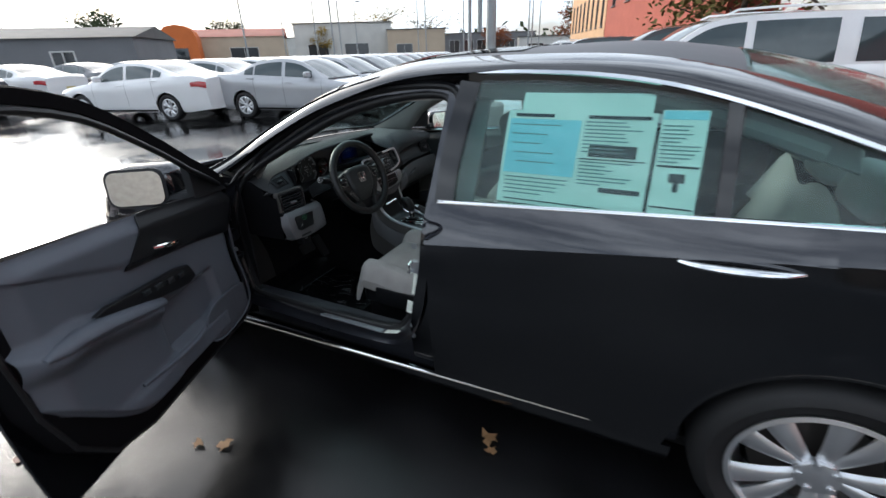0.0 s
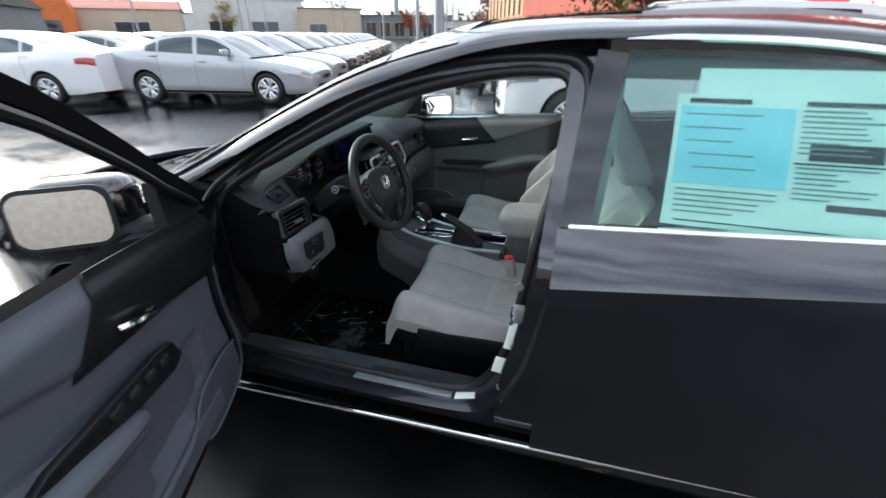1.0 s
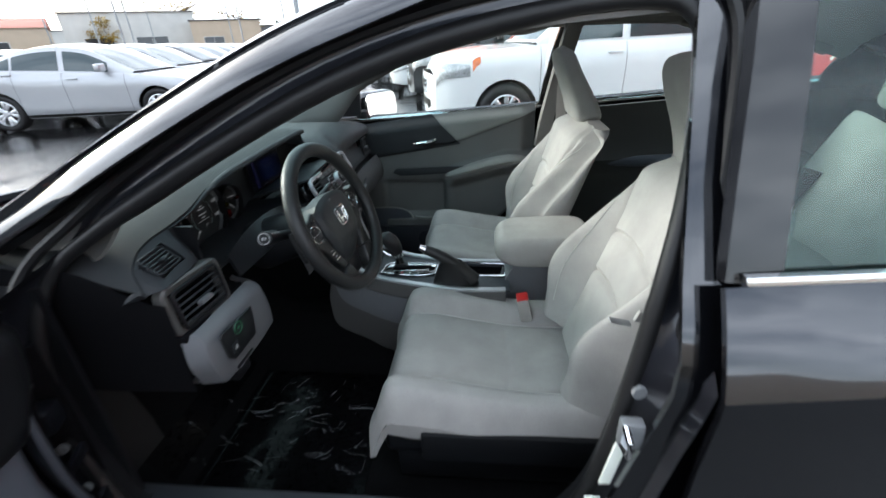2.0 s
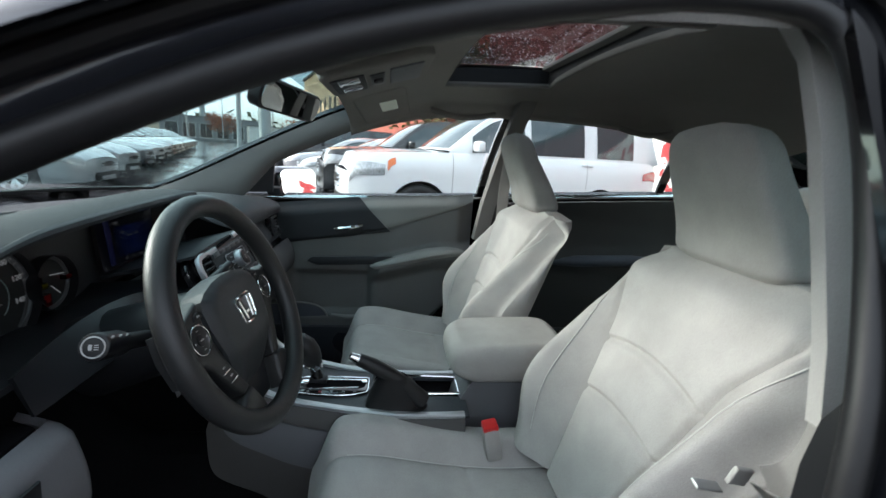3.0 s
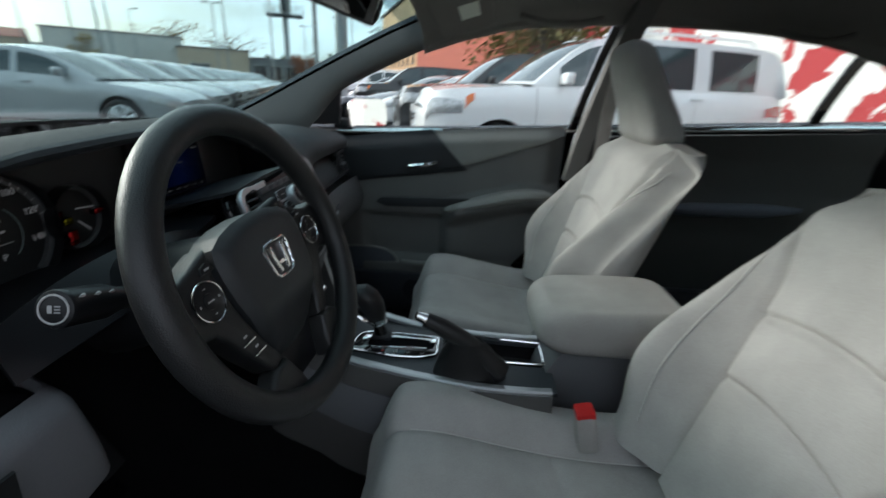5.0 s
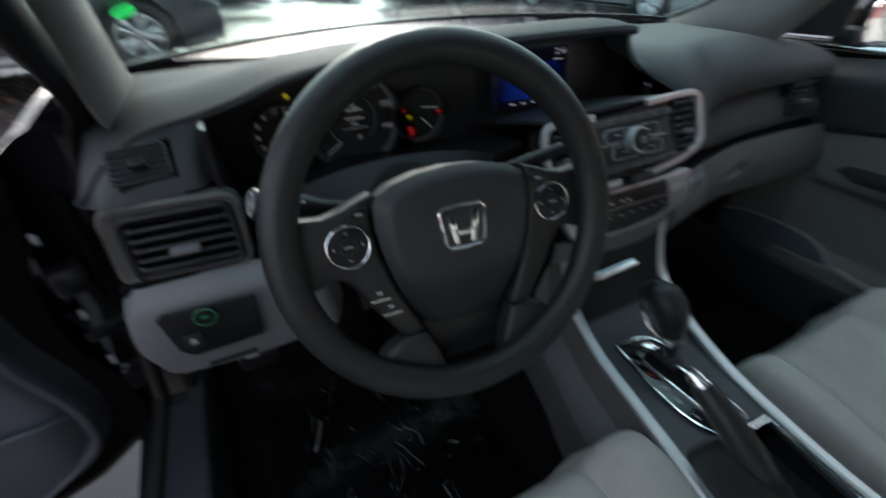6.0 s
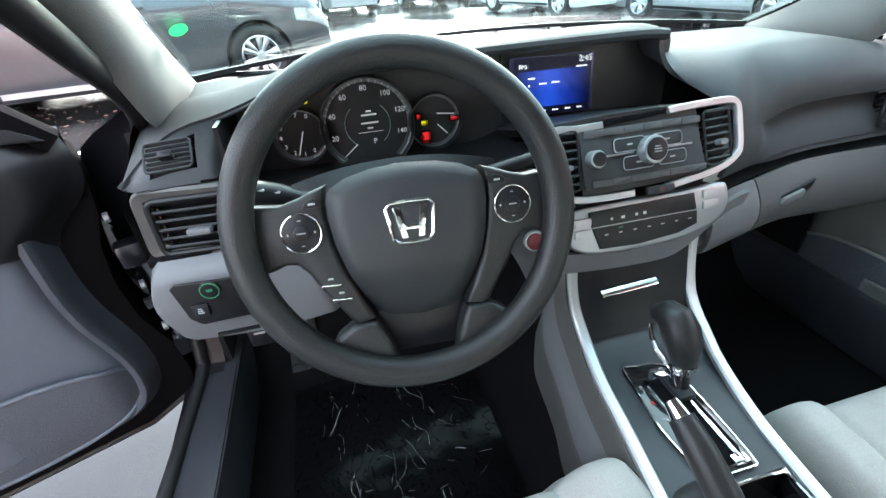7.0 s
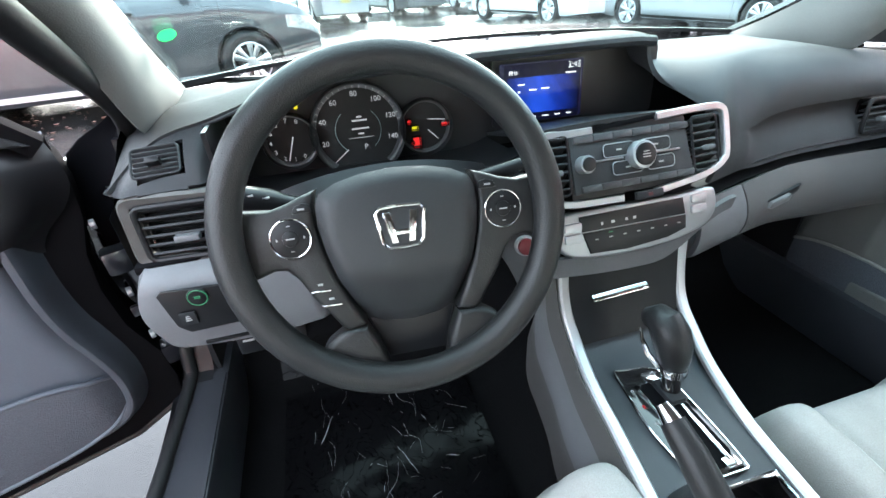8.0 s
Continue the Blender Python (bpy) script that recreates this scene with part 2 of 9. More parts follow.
def glass(name, tint=(0.86, 0.94, 0.92), haze=0.0):
    """Thin pane: mostly clear, with a mirror film over it by angle."""
    m = bpy.data.materials.new(name)
    m.use_nodes = True
    n, l = m.node_tree.nodes, m.node_tree.links
    n.remove(n["Principled BSDF"])
    o = n["Material Output"]
    tr = n.new("ShaderNodeBsdfTransparent")
    tr.inputs["Color"].default_value = (*tint, 1)
    gl = n.new("ShaderNodeBsdfGlossy")
    gl.inputs["Roughness"].default_value = 0.02
    lw = n.new("ShaderNodeLayerWeight")
    lw.inputs["Blend"].default_value = 0.5
    pw = n.new("ShaderNodeMath")
    pw.operation = "POWER"
    pw.inputs[1].default_value = 5.0
    l.new(lw.outputs["Facing"], pw.inputs[0])
    fr = n.new("ShaderNodeMath")
    fr.operation = "MULTIPLY_ADD"
    fr.inputs[1].default_value, fr.inputs[2].default_value = 0.70, 0.035
    l.new(pw.outputs["Value"], fr.inputs[0])
    mx = n.new("ShaderNodeMixShader")
    l.new(fr.outputs["Value"], mx.inputs[0])
    l.new(tr.outputs["BSDF"], mx.inputs[1])
    l.new(gl.outputs["BSDF"], mx.inputs[2])
    l.new(mx.outputs["Shader"], o.inputs["Surface"])
    return m


GLASS = glass("car_glass", (0.78, 0.90, 0.89))
GLASS_CLEAR = glass("clear_door_glass", (0.95, 0.985, 0.975))
GLASS_DOOR = glass("tinted_door_glass", (0.73, 0.88, 0.87))
MIRROR = mat("mirror_glass", (0.85, 0.86, 0.86), 0.02, 1.0, var=0.0)
FAR_GLASS = mat("parked_car_glass", (0.035, 0.055, 0.060), 0.06, var=0.1, coat=0.5, spec=0.8)


def drop_glass(name, tint):
    """Glass with beads of rain on it."""
    m = glass(name, tint)
    n, l = m.node_tree.nodes, m.node_tree.links
    co = n.new("ShaderNodeTexCoord")
    vo = n.new("ShaderNodeTexVoronoi")
    vo.inputs["Scale"].default_value = 95
    l.new(co.outputs["Object"], vo.inputs["Vector"])
    rp = n.new("ShaderNodeValToRGB")
    rp.color_ramp.elements[0].position, rp.color_ramp.elements[0].color = 0.16, (1, 1, 1, 1)
    rp.color_ramp.elements[1].position, rp.color_ramp.elements[1].color = 0.24, (0, 0, 0, 1)
    l.new(vo.outputs["Distance"], rp.inputs["Fac"])
    bead = n.new("ShaderNodeBsdfGlass")
    bead.inputs["Roughness"].default_value = 0.05
    bead.inputs["IOR"].default_value = 1.33
    mx = n.new("ShaderNodeMixShader")
    o = n["Material Output"]
    old = o.inputs["Surface"].links[0].from_socket
    l.new(rp.outputs["Color"], mx.inputs[0])
    l.new(old, mx.inputs[1])
    l.new(bead.outputs["BSDF"], mx.inputs[2])
    l.new(mx.outputs["Shader"], o.inputs["Surface"])
    return m


GLASS_WET = drop_glass("wet_sunroof_glass", (0.42, 0.44, 0.45))


# ---- mesh helpers ----
def curve(pts):
    """Smooth function through (x, a, b, ...) points: returns f(x) -> list of values."""
    xs = [p[0] for p in pts]
    ys = np.array([p[1:] for p in pts], float)
    n = len(xs)
    d = np.zeros_like(ys)
    for i in range(n):
        a, b = max(i - 1, 0), min(i + 1, n - 1)
        d[i] = (ys[b] - ys[a]) / (xs[b] - xs[a])

    def f(x):
        x = min(max(x, xs[0]), xs[-1])
        i = min(max(int(np.searchsorted(xs, x)) - 1, 0), n - 2)
        h = xs[i + 1] - xs[i]
        t = (x - xs[i]) / h
        v = ((2 * t**3 - 3 * t**2 + 1) * ys[i] + (t**3 - 2 * t**2 + t) * h * d[i]
             + (-2 * t**3 + 3 * t**2) * ys[i + 1] + (t**3 - t**2) * h * d[i + 1])
        return [float(c) for c in v]
    return f


def lerp(a, b, t):
    return tuple(p + (q - p) * t for p, q in zip(a, b))


def smooth01(t):
    t = min(max(t, 0.0), 1.0)
    return t * t * (3 - 2 * t)


def grid(fn, nu, nv, thick=0.0, wrap=False, bm=None):
    """A sheet of nu x nv cells through fn(u, v); thick: given depth behind it; wrap: closed along u."""
    bm = bm or bmesh.new()
    cols = nu if wrap else nu + 1
    vs = [[bm.verts.new(fn(i / nu, j / nv)) for j in range(nv + 1)] for i in range(cols)]
    fs = []
    for i in range(nu):
        for j in range(nv):
            q = (vs[i][j], vs[(i + 1) % cols][j], vs[(i + 1) % cols][j + 1], vs[i][j + 1])
            if len({v.co.to_tuple(5) for v in q}) > 2:
                fs.append(bm.faces.new(q))
    if thick:
        bm.normal_update()
        bmesh.ops.solidify(bm, geom=fs, thickness=thick)
    return bm


def box(c, s, bevel=0.0, m=None, bm=None, seg=2):
    """A box with bevelled edges, at c, of size s; m: turns it about its centre."""
    own = bmesh.new()
    bmesh.ops.create_cube(own, size=1)
    for v in own.verts:
        v.co = Vector((v.co.x * s[0], v.co.y * s[1], v.co.z * s[2]))
    if bevel:
        bmesh.ops.bevel(own, geom=own.edges[:], offset=min(bevel, 0.49 * min(s)), segments=seg, affect="EDGES", profile=0.6)
    for v in own.verts:
        v.co = (m @ v.co if m else v.co) + Vector(c)
    return join(bm, own)


def join(bm, own):
    if bm is None:
        return own
    me = bpy.data.meshes.new("tmp")
    own.to_mesh(me)
    bm.from_mesh(me)
    bpy.data.meshes.remove(me)
    own.free()
    return bm


def spline(pts, n=5):
    """More points along an open path, rounded through its corners."""
    out = []
    for i in range(len(pts) - 1):
        p0, p1, p2, p3 = (Vector(pts[min(max(k, 0), len(pts) - 1)]) for k in (i - 1, i, i + 1, i + 2))
        for q in range(n):
            t = q / n
            out.append(tuple(0.5 * ((2 * p1) + (p2 - p0) * t + (2 * p0 - 5 * p1 + 4 * p2 - p3) * t * t + (3 * p1 - p0 - 3 * p2 + p3) * t**3)))
    return out + [tuple(pts[-1])]


def tube(pts, r, n=8, closed=False, bm=None, squash=1.0, up=(0, 0, 1)):
    """A round bar along points; r: radius or a list of radii."""
    bm = bm or bmesh.new()
    pts = [Vector(p) for p in pts]
    k = len(pts)
    rings = []
    for i, p in enumerate(pts):
        a = pts[(i - 1) % k] if (closed or i > 0) else p
        b = pts[(i + 1) % k] if (closed or i < k - 1) else p
        d = (b - a).normalized()
        s = d.cross(Vector(up))
        if s.length < 1e-4:
            s = d.cross(Vector((0, 1, 0)))
        s.normalize()
        t = s.cross(d)
        rr = r[i] if isinstance(r, (list, tuple)) else r
        rings.append([bm.verts.new(p + s * rr * math.cos(2 * math.pi * j / n) + t * rr * squash * math.sin(2 * math.pi * j / n)) for j in range(n)])
    for i in range(k if closed else k - 1):
        for j in range(n):
            bm.faces.new((rings[i][j], rings[i][(j + 1) % n], rings[(i + 1) % k][(j + 1) % n], rings[(i + 1) % k][j]))
    if not closed:
        bm.faces.new(rings[0])
        bm.faces.new(rings[-1][::-1])
    return bm


def bar(pts, prof, up=(0, 0, 1), closed=False, bm=None):
    """A profile of (side, up) points swept along a path, capped."""
    bm = bm or bmesh.new()
    pts = [Vector(p) for p in pts]
    k, n = len(pts), len(prof)
    rings = []
    for i, p in enumerate(pts):
        a = pts[(i - 1) % k] if (closed or i > 0) else p
        b = pts[(i + 1) % k] if (closed or i < k - 1) else p
        d = (b - a).normalized()
        s = d.cross(Vector(up)).normalized()
        t = s.cross(d)
        rings.append([bm.verts.new(p + s * q[0] + t * q[1]) for q in prof])
    for i in range(k if closed else k - 1):
        for j in range(n):
            bm.faces.new((rings[i][j], rings[i][(j + 1) % n], rings[(i + 1) % k][(j + 1) % n], rings[(i + 1) % k][j]))
    if not closed:
        bm.faces.new(rings[0])
        bm.faces.new(rings[-1][::-1])
    return bm


def slab(outline, depth, m, bevel=0.0, bm=None, seg=2):
    """A flat plate: outline of (a, b) points drawn in the plane of m, with depth along m's third axis, edges bevelled."""
    own = bmesh.new()
    vs = [own.verts.new((a, b, 0)) for a, b in outline]
    f = own.faces.new(vs)
    r = bmesh.ops.extrude_face_region(own, geom=[f])
    for v in r["geom"]:
        if isinstance(v, bmesh.types.BMVert):
            v.co.z += depth
    bmesh.ops.recalc_face_normals(own, faces=own.faces[:])
    if bevel:
        top = [e for e in own.edges if all(abs(v.co.z - depth) < 1e-6 for v in e.verts)]
        bmesh.ops.bevel(own, geom=top, offset=bevel, segments=seg, affect="EDGES", profile=0.5)
    for v in own.verts:
        v.co = m @ v.co
    return join(bm, own)


def disc(c, r, depth, axis, n=24, bevel=0.0, bm=None):
    """A round plate or knob at c, with its depth along axis."""
    q = Vector(axis).to_track_quat("Z", "Y").to_matrix().to_4x4()
    return slab([(r * math.cos(2 * math.pi * i / n), r * math.sin(2 * math.pi * i / n)) for i in range(n)], depth, Matrix.Translation(c) @ q, bevel, bm)


def ring(c, r, w, axis, n=32, bm=None):
    q = Vector(axis).to_track_quat("Z", "Y").to_matrix().to_4x4()
    mm = Matrix.Translation(c) @ q
    return tube([mm @ Vector((r * math.cos(2 * math.pi * i / n), r * math.sin(2 * math.pi * i / n), 0)) for i in range(n)], w, 8, True, bm, up=tuple(Vector(axis).normalized()))


def rounded(w, h, r, n=4):
    """Outline of a rectangle with round corners, about its middle."""
    out = []
    for cx, cy, a0 in ((w / 2 - r, h / 2 - r, 0), (-w / 2 + r, h / 2 - r, 90), (-w / 2 + r, -h / 2 + r, 180), (w / 2 - r, -h / 2 + r, 270)):
        for i in range(n + 1):
            a = radians(a0 + 90 * i / n)
            out.append((cx + r * math.cos(a), cy + r * math.sin(a)))
    return out


def facing(c, normal, up=(0, 0, 1)):
    """A plane at c whose third axis is normal and whose second points up; its first then points to the viewer's right."""
    zz = Vector(normal).normalized()
    xx = Vector(up).cross(zz).normalized()
    yy = zz.cross(xx)
    m = Matrix((xx, yy, zz)).transposed().to_4x4()
    return Matrix.Translation(c) @ m


def part(name, bm, material, parent=None, label="", flat=38):
    """Links a bmesh as ONE mesh object under a thing or a part."""
    bmesh.ops.recalc_face_normals(bm, faces=bm.faces[:])
    me = bpy.data.meshes.new(name)
    bm.to_mesh(me)
    bm.free()
    me.shade_smooth()
    me.set_sharp_from_angle(angle=radians(flat))
    me.materials.append(material)
    ob = new(name, me)
    ob.parent = parent
    if label:
        ob["label"] = label
    return ob


def thing(name, label, category, at=None, group="", kind=""):
    ob = new(name)
    ob.empty_display_size = 0.1
    if at is not None:
        ob.matrix_world = at
    return tagged(ob, label, category, group, kind)


def words(name, text, size, m, material, parent, depth=0.0004, align="CENTER"):
    """Writing in the built-in font, as a mesh."""
    cu = bpy.data.curves.new("tmp_text", "FONT")
    cu.body, cu.size, cu.extrude, cu.align_x, cu.align_y = text, size, depth, align, "CENTER"
    cu.resolution_u = 2
    tmp = new("tmp_text", cu)
    me = bpy.data.meshes.new_from_object(tmp.evaluated_get(bpy.context.evaluated_depsgraph_get()))
    bpy.data.objects.remove(tmp)
    bpy.data.curves.remove(cu)
    me.transform(m)
    me.materials.clear()
    me.materials.append(material)
    ob = new(name, me)
    ob.parent = parent
    return ob


# ---- ground ----
def asphalt():
    m = bpy.data.materials.new("wet_asphalt")
    m.use_nodes = True
    n, l = m.node_tree.nodes, m.node_tree.links
    b = n["Principled BSDF"]
    co = n.new("ShaderNodeTexCoord")
    wet = n.new("ShaderNodeTexNoise")
    wet.inputs["Scale"].default_value = 0.42
    wet.inputs["Detail"].default_value = 6
    wet.inputs["Roughness"].default_value = 0.6
    grit = n.new("ShaderNodeTexNoise")
    grit.inputs["Scale"].default_value = 140
    grit.inputs["Detail"].default_value = 3
    stain = n.new("ShaderNodeTexNoise")
    stain.inputs["Scale"].default_value = 2.2
    stain.inputs["Detail"].default_value = 5
    for t in (wet, grit, stain):
        l.new(co.outputs["Object"], t.inputs["Vector"])
    rr = n.new("ShaderNodeMapRange")
    rr.inputs["From Min"].default_value, rr.inputs["From Max"].default_value = 0.42, 0.60
    rr.inputs["To Min"].default_value, rr.inputs["To Max"].default_value = 0.06, 0.27
    l.new(wet.outputs["Fac"], rr.inputs["Value"])
    l.new(rr.outputs["Result"], b.inputs["Roughness"])
    cr = n.new("ShaderNodeValToRGB")
    cr.color_ramp.elements[0].position, cr.color_ramp.elements[0].color = 0.35, (0.005, 0.005, 0.0055, 1)
    cr.color_ramp.elements[1].position, cr.color_ramp.elements[1].color = 0.7, (0.016, 0.016, 0.017, 1)
    l.new(stain.outputs["Fac"], cr.inputs["Fac"])
    mul = n.new("ShaderNodeMix")
    mul.data_type, mul.blend_type = "RGBA", "MULTIPLY"
    mul.inputs[0].default_value = 0.55
    l.new(cr.outputs["Color"], mul.inputs[6])
    l.new(grit.outputs["Color"], mul.inputs[7])
    l.new(mul.outputs[2], b.inputs["Base Color"])
    bp = n.new("ShaderNodeBump")
    bp.inputs["Distance"].default_value = 0.003
    bs = n.new("ShaderNodeMapRange")
    bs.inputs["From Min"].default_value, bs.inputs["From Max"].default_value = 0.42, 0.60
    bs.inputs["To Min"].default_value, bs.inputs["To Max"].default_value = 0.05, 0.5
    l.new(wet.outputs["Fac"], bs.inputs["Value"])
    l.new(bs.outputs["Result"], bp.inputs["Strength"])
    l.new(grit.outputs["Fac"], bp.inputs["Height"])
    l.new(bp.outputs["Normal"], b.inputs["Normal"])
    return m


ASPHALT = asphalt()
bm = bmesh.new()
bmesh.ops.create_grid(bm, x_segments=40, y_segments=40, size=700)
tagged(part("ground", bm, ASPHALT), "wet dark asphalt of a large car lot", "ground", kind="structure")

# ---- buildings, poles, trees round the lot ----
GREY_SIDING = mat("grey_siding", (0.17, 0.175, 0.185), 0.7, var=0.08, scale=0.6, fine=0.1, bscale=20)
ROOF_FELT = mat("roof_felt", (0.12, 0.115, 0.11), 0.85, var=0.15, scale=1.0)
WHITE_TRIM = mat("white_trim", (0.62, 0.62, 0.60), 0.6, var=0.05)
PANE = mat("building_glass", (0.03, 0.035, 0.04), 0.08, var=0.1, spec=0.8)
BRICK_RED = mat("red_brick_wall", (0.36, 0.095, 0.065), 0.85, var=0.12, scale=0.9, fine=0.25, bscale=14, bump=0.3)
BRICK_DARK = mat("dark_red_brick_wall", (0.15, 0.030, 0.028), 0.85, var=0.12, scale=0.9, fine=0.25, bscale=14, bump=0.3)
BRICK_TAN = mat("tan_brick_wall", (0.58, 0.36, 0.21), 0.85, var=0.08, scale=0.9, fine=0.2, bscale=14, bump=0.3)
ORANGE_WALL = mat("orange_stucco", (0.62, 0.16, 0.045), 0.85, var=0.1, scale=0.5)
BRICK_DULL = mat("dull_red_wall", (0.33, 0.12, 0.09), 0.85, var=0.15, scale=0.4)
TAN_WALL = mat("tan_wall", (0.50, 0.40, 0.30), 0.85, var=0.1, scale=0.4)
PALE_WALL = mat("pale_wall", (0.56, 0.55, 0.52), 0.85, var=0.1, scale=0.4)
STEEL = mat("galvanised_steel", (0.30, 0.32, 0.33), 0.5, 0.5, var=0.12, scale=4)
DARK_STEEL = mat("dark_steel", (0.05, 0.055, 0.06), 0.5, 0.4, var=0.15, scale=4)
CONCRETE = mat("concrete", (0.36, 0.35, 0.33), 0.85, var=0.12, scale=3, fine=0.15, bscale=40, bump=0.2)
BARK = mat("bark", (0.09, 0.07, 0.055), 0.9, var=0.25, scale=8, bump=0.5, bscale=40)


def mural():
    """White painted wall with worn red lettering-like patches."""
    m = mat("white_and_red_painted_wall", (0.74, 0.73, 0.71), 0.8, var=0.05, scale=1.5, bump=0.2, bscale=30)
    n, l = m.node_tree.nodes, m.node_tree.links
    b = n["Principled BSDF"]
    old = b.inputs["Base Color"].links[0].from_socket
    co = n.new("ShaderNodeTexCoord")
    no = n.new("ShaderNodeTexNoise")
    no.inputs["Scale"].default_value = 0.80
    no.inputs["Detail"].default_value = 4
    no.inputs["Distortion"].default_value = 1.3
    wear = n.new("ShaderNodeTexNoise")
    wear.inputs["Scale"].default_value = 5.0
    wear.inputs["Detail"].default_value = 6
    add = n.new("ShaderNodeMath")
    add.operation = "MULTIPLY_ADD"
    add.inputs[1].default_value = 0.22
    l.new(co.outputs["Object"], no.inputs["Vector"])
    l.new(co.outputs["Object"], wear.inputs["Vector"])
    l.new(wear.outputs["Fac"], add.inputs[0])
    l.new(no.outputs["Fac"], add.inputs[2])
    rp = n.new("ShaderNodeValToRGB")
    rp.color_ramp.elements[0].position, rp.color_ramp.elements[1].position = 0.645, 0.66
    l.new(add.outputs["Value"], rp.inputs["Fac"])
    mx = n.new("ShaderNodeMix")
    mx.data_type = "RGBA"
    l.new(rp.outputs["Color"], mx.inputs[0])
    l.new(old, mx.inputs[6])
    mx.inputs[7].default_value = (0.42, 0.045, 0.05, 1)
    l.new(mx.outputs[2], b.inputs["Base Color"])
    return m


MURAL = mural()


def along(a, b):
    """Pose of a wall from a to b on the ground: x along it, y away from its outer face, z up."""
    d = Vector((b[0] - a[0], b[1] - a[1], 0))
    return Matrix.Translation((a[0], a[1], 0)) @ pose(0, 0, 0, 0, 0, math.degrees(math.atan2(d.y, d.x))), d.length


def wall_with_openings(L, h, holes, thick=0.3):
    """A wall mesh 0..L by 0..h with rectangular holes (x0, x1, z0, z1), its outer face at y = 0."""
    xs = sorted({0.0, L, *[x for q in holes for x in q[:2]]})
    zs = sorted({0.0, h, *[z for q in holes for z in q[2:]]})
    bm = bmesh.new()
    vs = {}
    def vert(x, z, y):
        k = (x, z, y)
        if k not in vs:
            vs[k] = bm.verts.new((x, y, z))
        return vs[k]
    def solid(i, j):
        if not (0 <= i < len(xs) - 1 and 0 <= j < len(zs) - 1):
            return False
        cx, cz = (xs[i] + xs[i + 1]) / 2, (zs[j] + zs[j + 1]) / 2
        return not any(q[0] < cx < q[1] and q[2] < cz < q[3] for q in holes)
    for i in range(len(xs) - 1):
        for j in range(len(zs) - 1):
            if not solid(i, j):
                continue
            a, b, c, d = xs[i], xs[i + 1], zs[j], zs[j + 1]
            bm.faces.new([vert(a, c, 0), vert(b, c, 0), vert(b, d, 0), vert(a, d, 0)])
            bm.faces.new([vert(a, c, thick), vert(a, d, thick), vert(b, d, thick), vert(b, c, thick)])
            for ok, p, q in ((solid(i - 1, j), (a, c), (a, d)), (solid(i + 1, j), (b, d), (b, c)), (solid(i, j - 1), (b, c), (a, c)), (solid(i, j + 1), (a, d), (b, d))):
                if not ok:
                    bm.faces.new([vert(*p, 0), vert(*p, thick), vert(*q, thick), vert(*q, 0)])
    return bm


def building(name, label, a, b, h, depth, wall, holes=(), eave=0.25, pitch=0.0, trim=WHITE_TRIM, roof=ROOF_FELT, sill=True):
    """A house whose front runs from a to b, with real window openings, frames and panes, a roof and side walls."""
    m, L = along(a, b)
    root = thing(name, label, "building", m)
    part("wall", wall_with_openings(L, h, holes), wall, root, flat=20)
    bm = box((0.15, depth / 2 + 0.3, h / 2), (0.3, depth - 0.004, h))
    box((L - 0.15, depth / 2 + 0.3, h / 2), (0.3, depth - 0.004, h), bm=bm)
    box((L / 2, depth + 0.45, h / 2), (L, 0.3, h), bm=bm)
    part("wall", bm, wall, root)
    if pitch:
        bm = slab([(-eave, h), (depth + 0.6 + eave, h), ((depth + 0.6) / 2, h + pitch)], L + 2 * eave, Matrix(((0, 0, 1, -eave), (1, 0, 0, 0), (0, 1, 0, 0), (0, 0, 0, 1))))
    else:
        bm = box((L / 2, depth / 2 + 0.3, h + 0.12), (L + 2 * eave, depth + 0.6 + 2 * eave, 0.24), 0.03)
    part("roof", bm, roof, root)
    for x0, x1, z0, z1 in holes:
        w = new("window")
        w.parent = root
        bm = bmesh.new()
        t = 0.09
        for c, s in ((((x0 + x1) / 2, z0 + t / 2), (x1 - x0, t)), (((x0 + x1) / 2, z1 - t / 2), (x1 - x0, t)), ((x0 + t / 2, (z0 + z1) / 2), (t, z1 - z0 - 2 * t)),
                     ((x1 - t / 2, (z0 + z1) / 2), (t, z1 - z0 - 2 * t)), (((x0 + x1) / 2, (z0 + z1) / 2), (0.06, z1 - z0 - 2 * t))):
            box((c[0], 0.04, c[1]), (s[0], 0.12, s[1]), bm=bm)
        part("frame", bm, trim, w)
        part("pane", box(((x0 + x1) / 2, 0.09, (z0 + z1) / 2), (x1 - x0 - 2 * t, 0.02, z1 - z0 - 2 * t)), PANE, w)
        if sill:
            part("sill", box(((x0 + x1) / 2, -0.05, z0 - 0.04), (x1 - x0 + 0.2, 0.14, 0.07), 0.01), trim, w)
    return root


building("sales_office", "long low grey building with white-framed windows", (-58, -2.5), (-33.5, 18.5), 3.0, 9, GREY_SIDING,
         [(x, x + 1.5, 1.0, 2.2) for x in (4.0, 9.5, 15.0, 21.0, 27.0)], pitch=0.9)
building("restaurant", "far red-roofed restaurant with orange entrance", (-88, 46), (-66, 66), 5.0, 14, TAN_WALL, [(2, 6, 0.8, 3.2), (20, 25, 0.8, 3.2)], pitch=1.6, roof=BRICK_DULL)
p = thing("restaurant_porch", "orange arched porch in front of the restaurant", "porch", along((-80.5, 52), (-76, 56))[0])
part("porch_body", slab([(0, 0), (6, 0), (6, 4.6), (5.6, 5.8), (4.6, 6.6), (3, 6.9), (1.4, 6.6), (0.4, 5.8), (0, 4.6)], 3.0, Matrix(((1, 0, 0, 0), (0, 0, 1, -3.0), (0, 1, 0, 0), (0, 0, 0, 1)))), ORANGE_WALL, p)
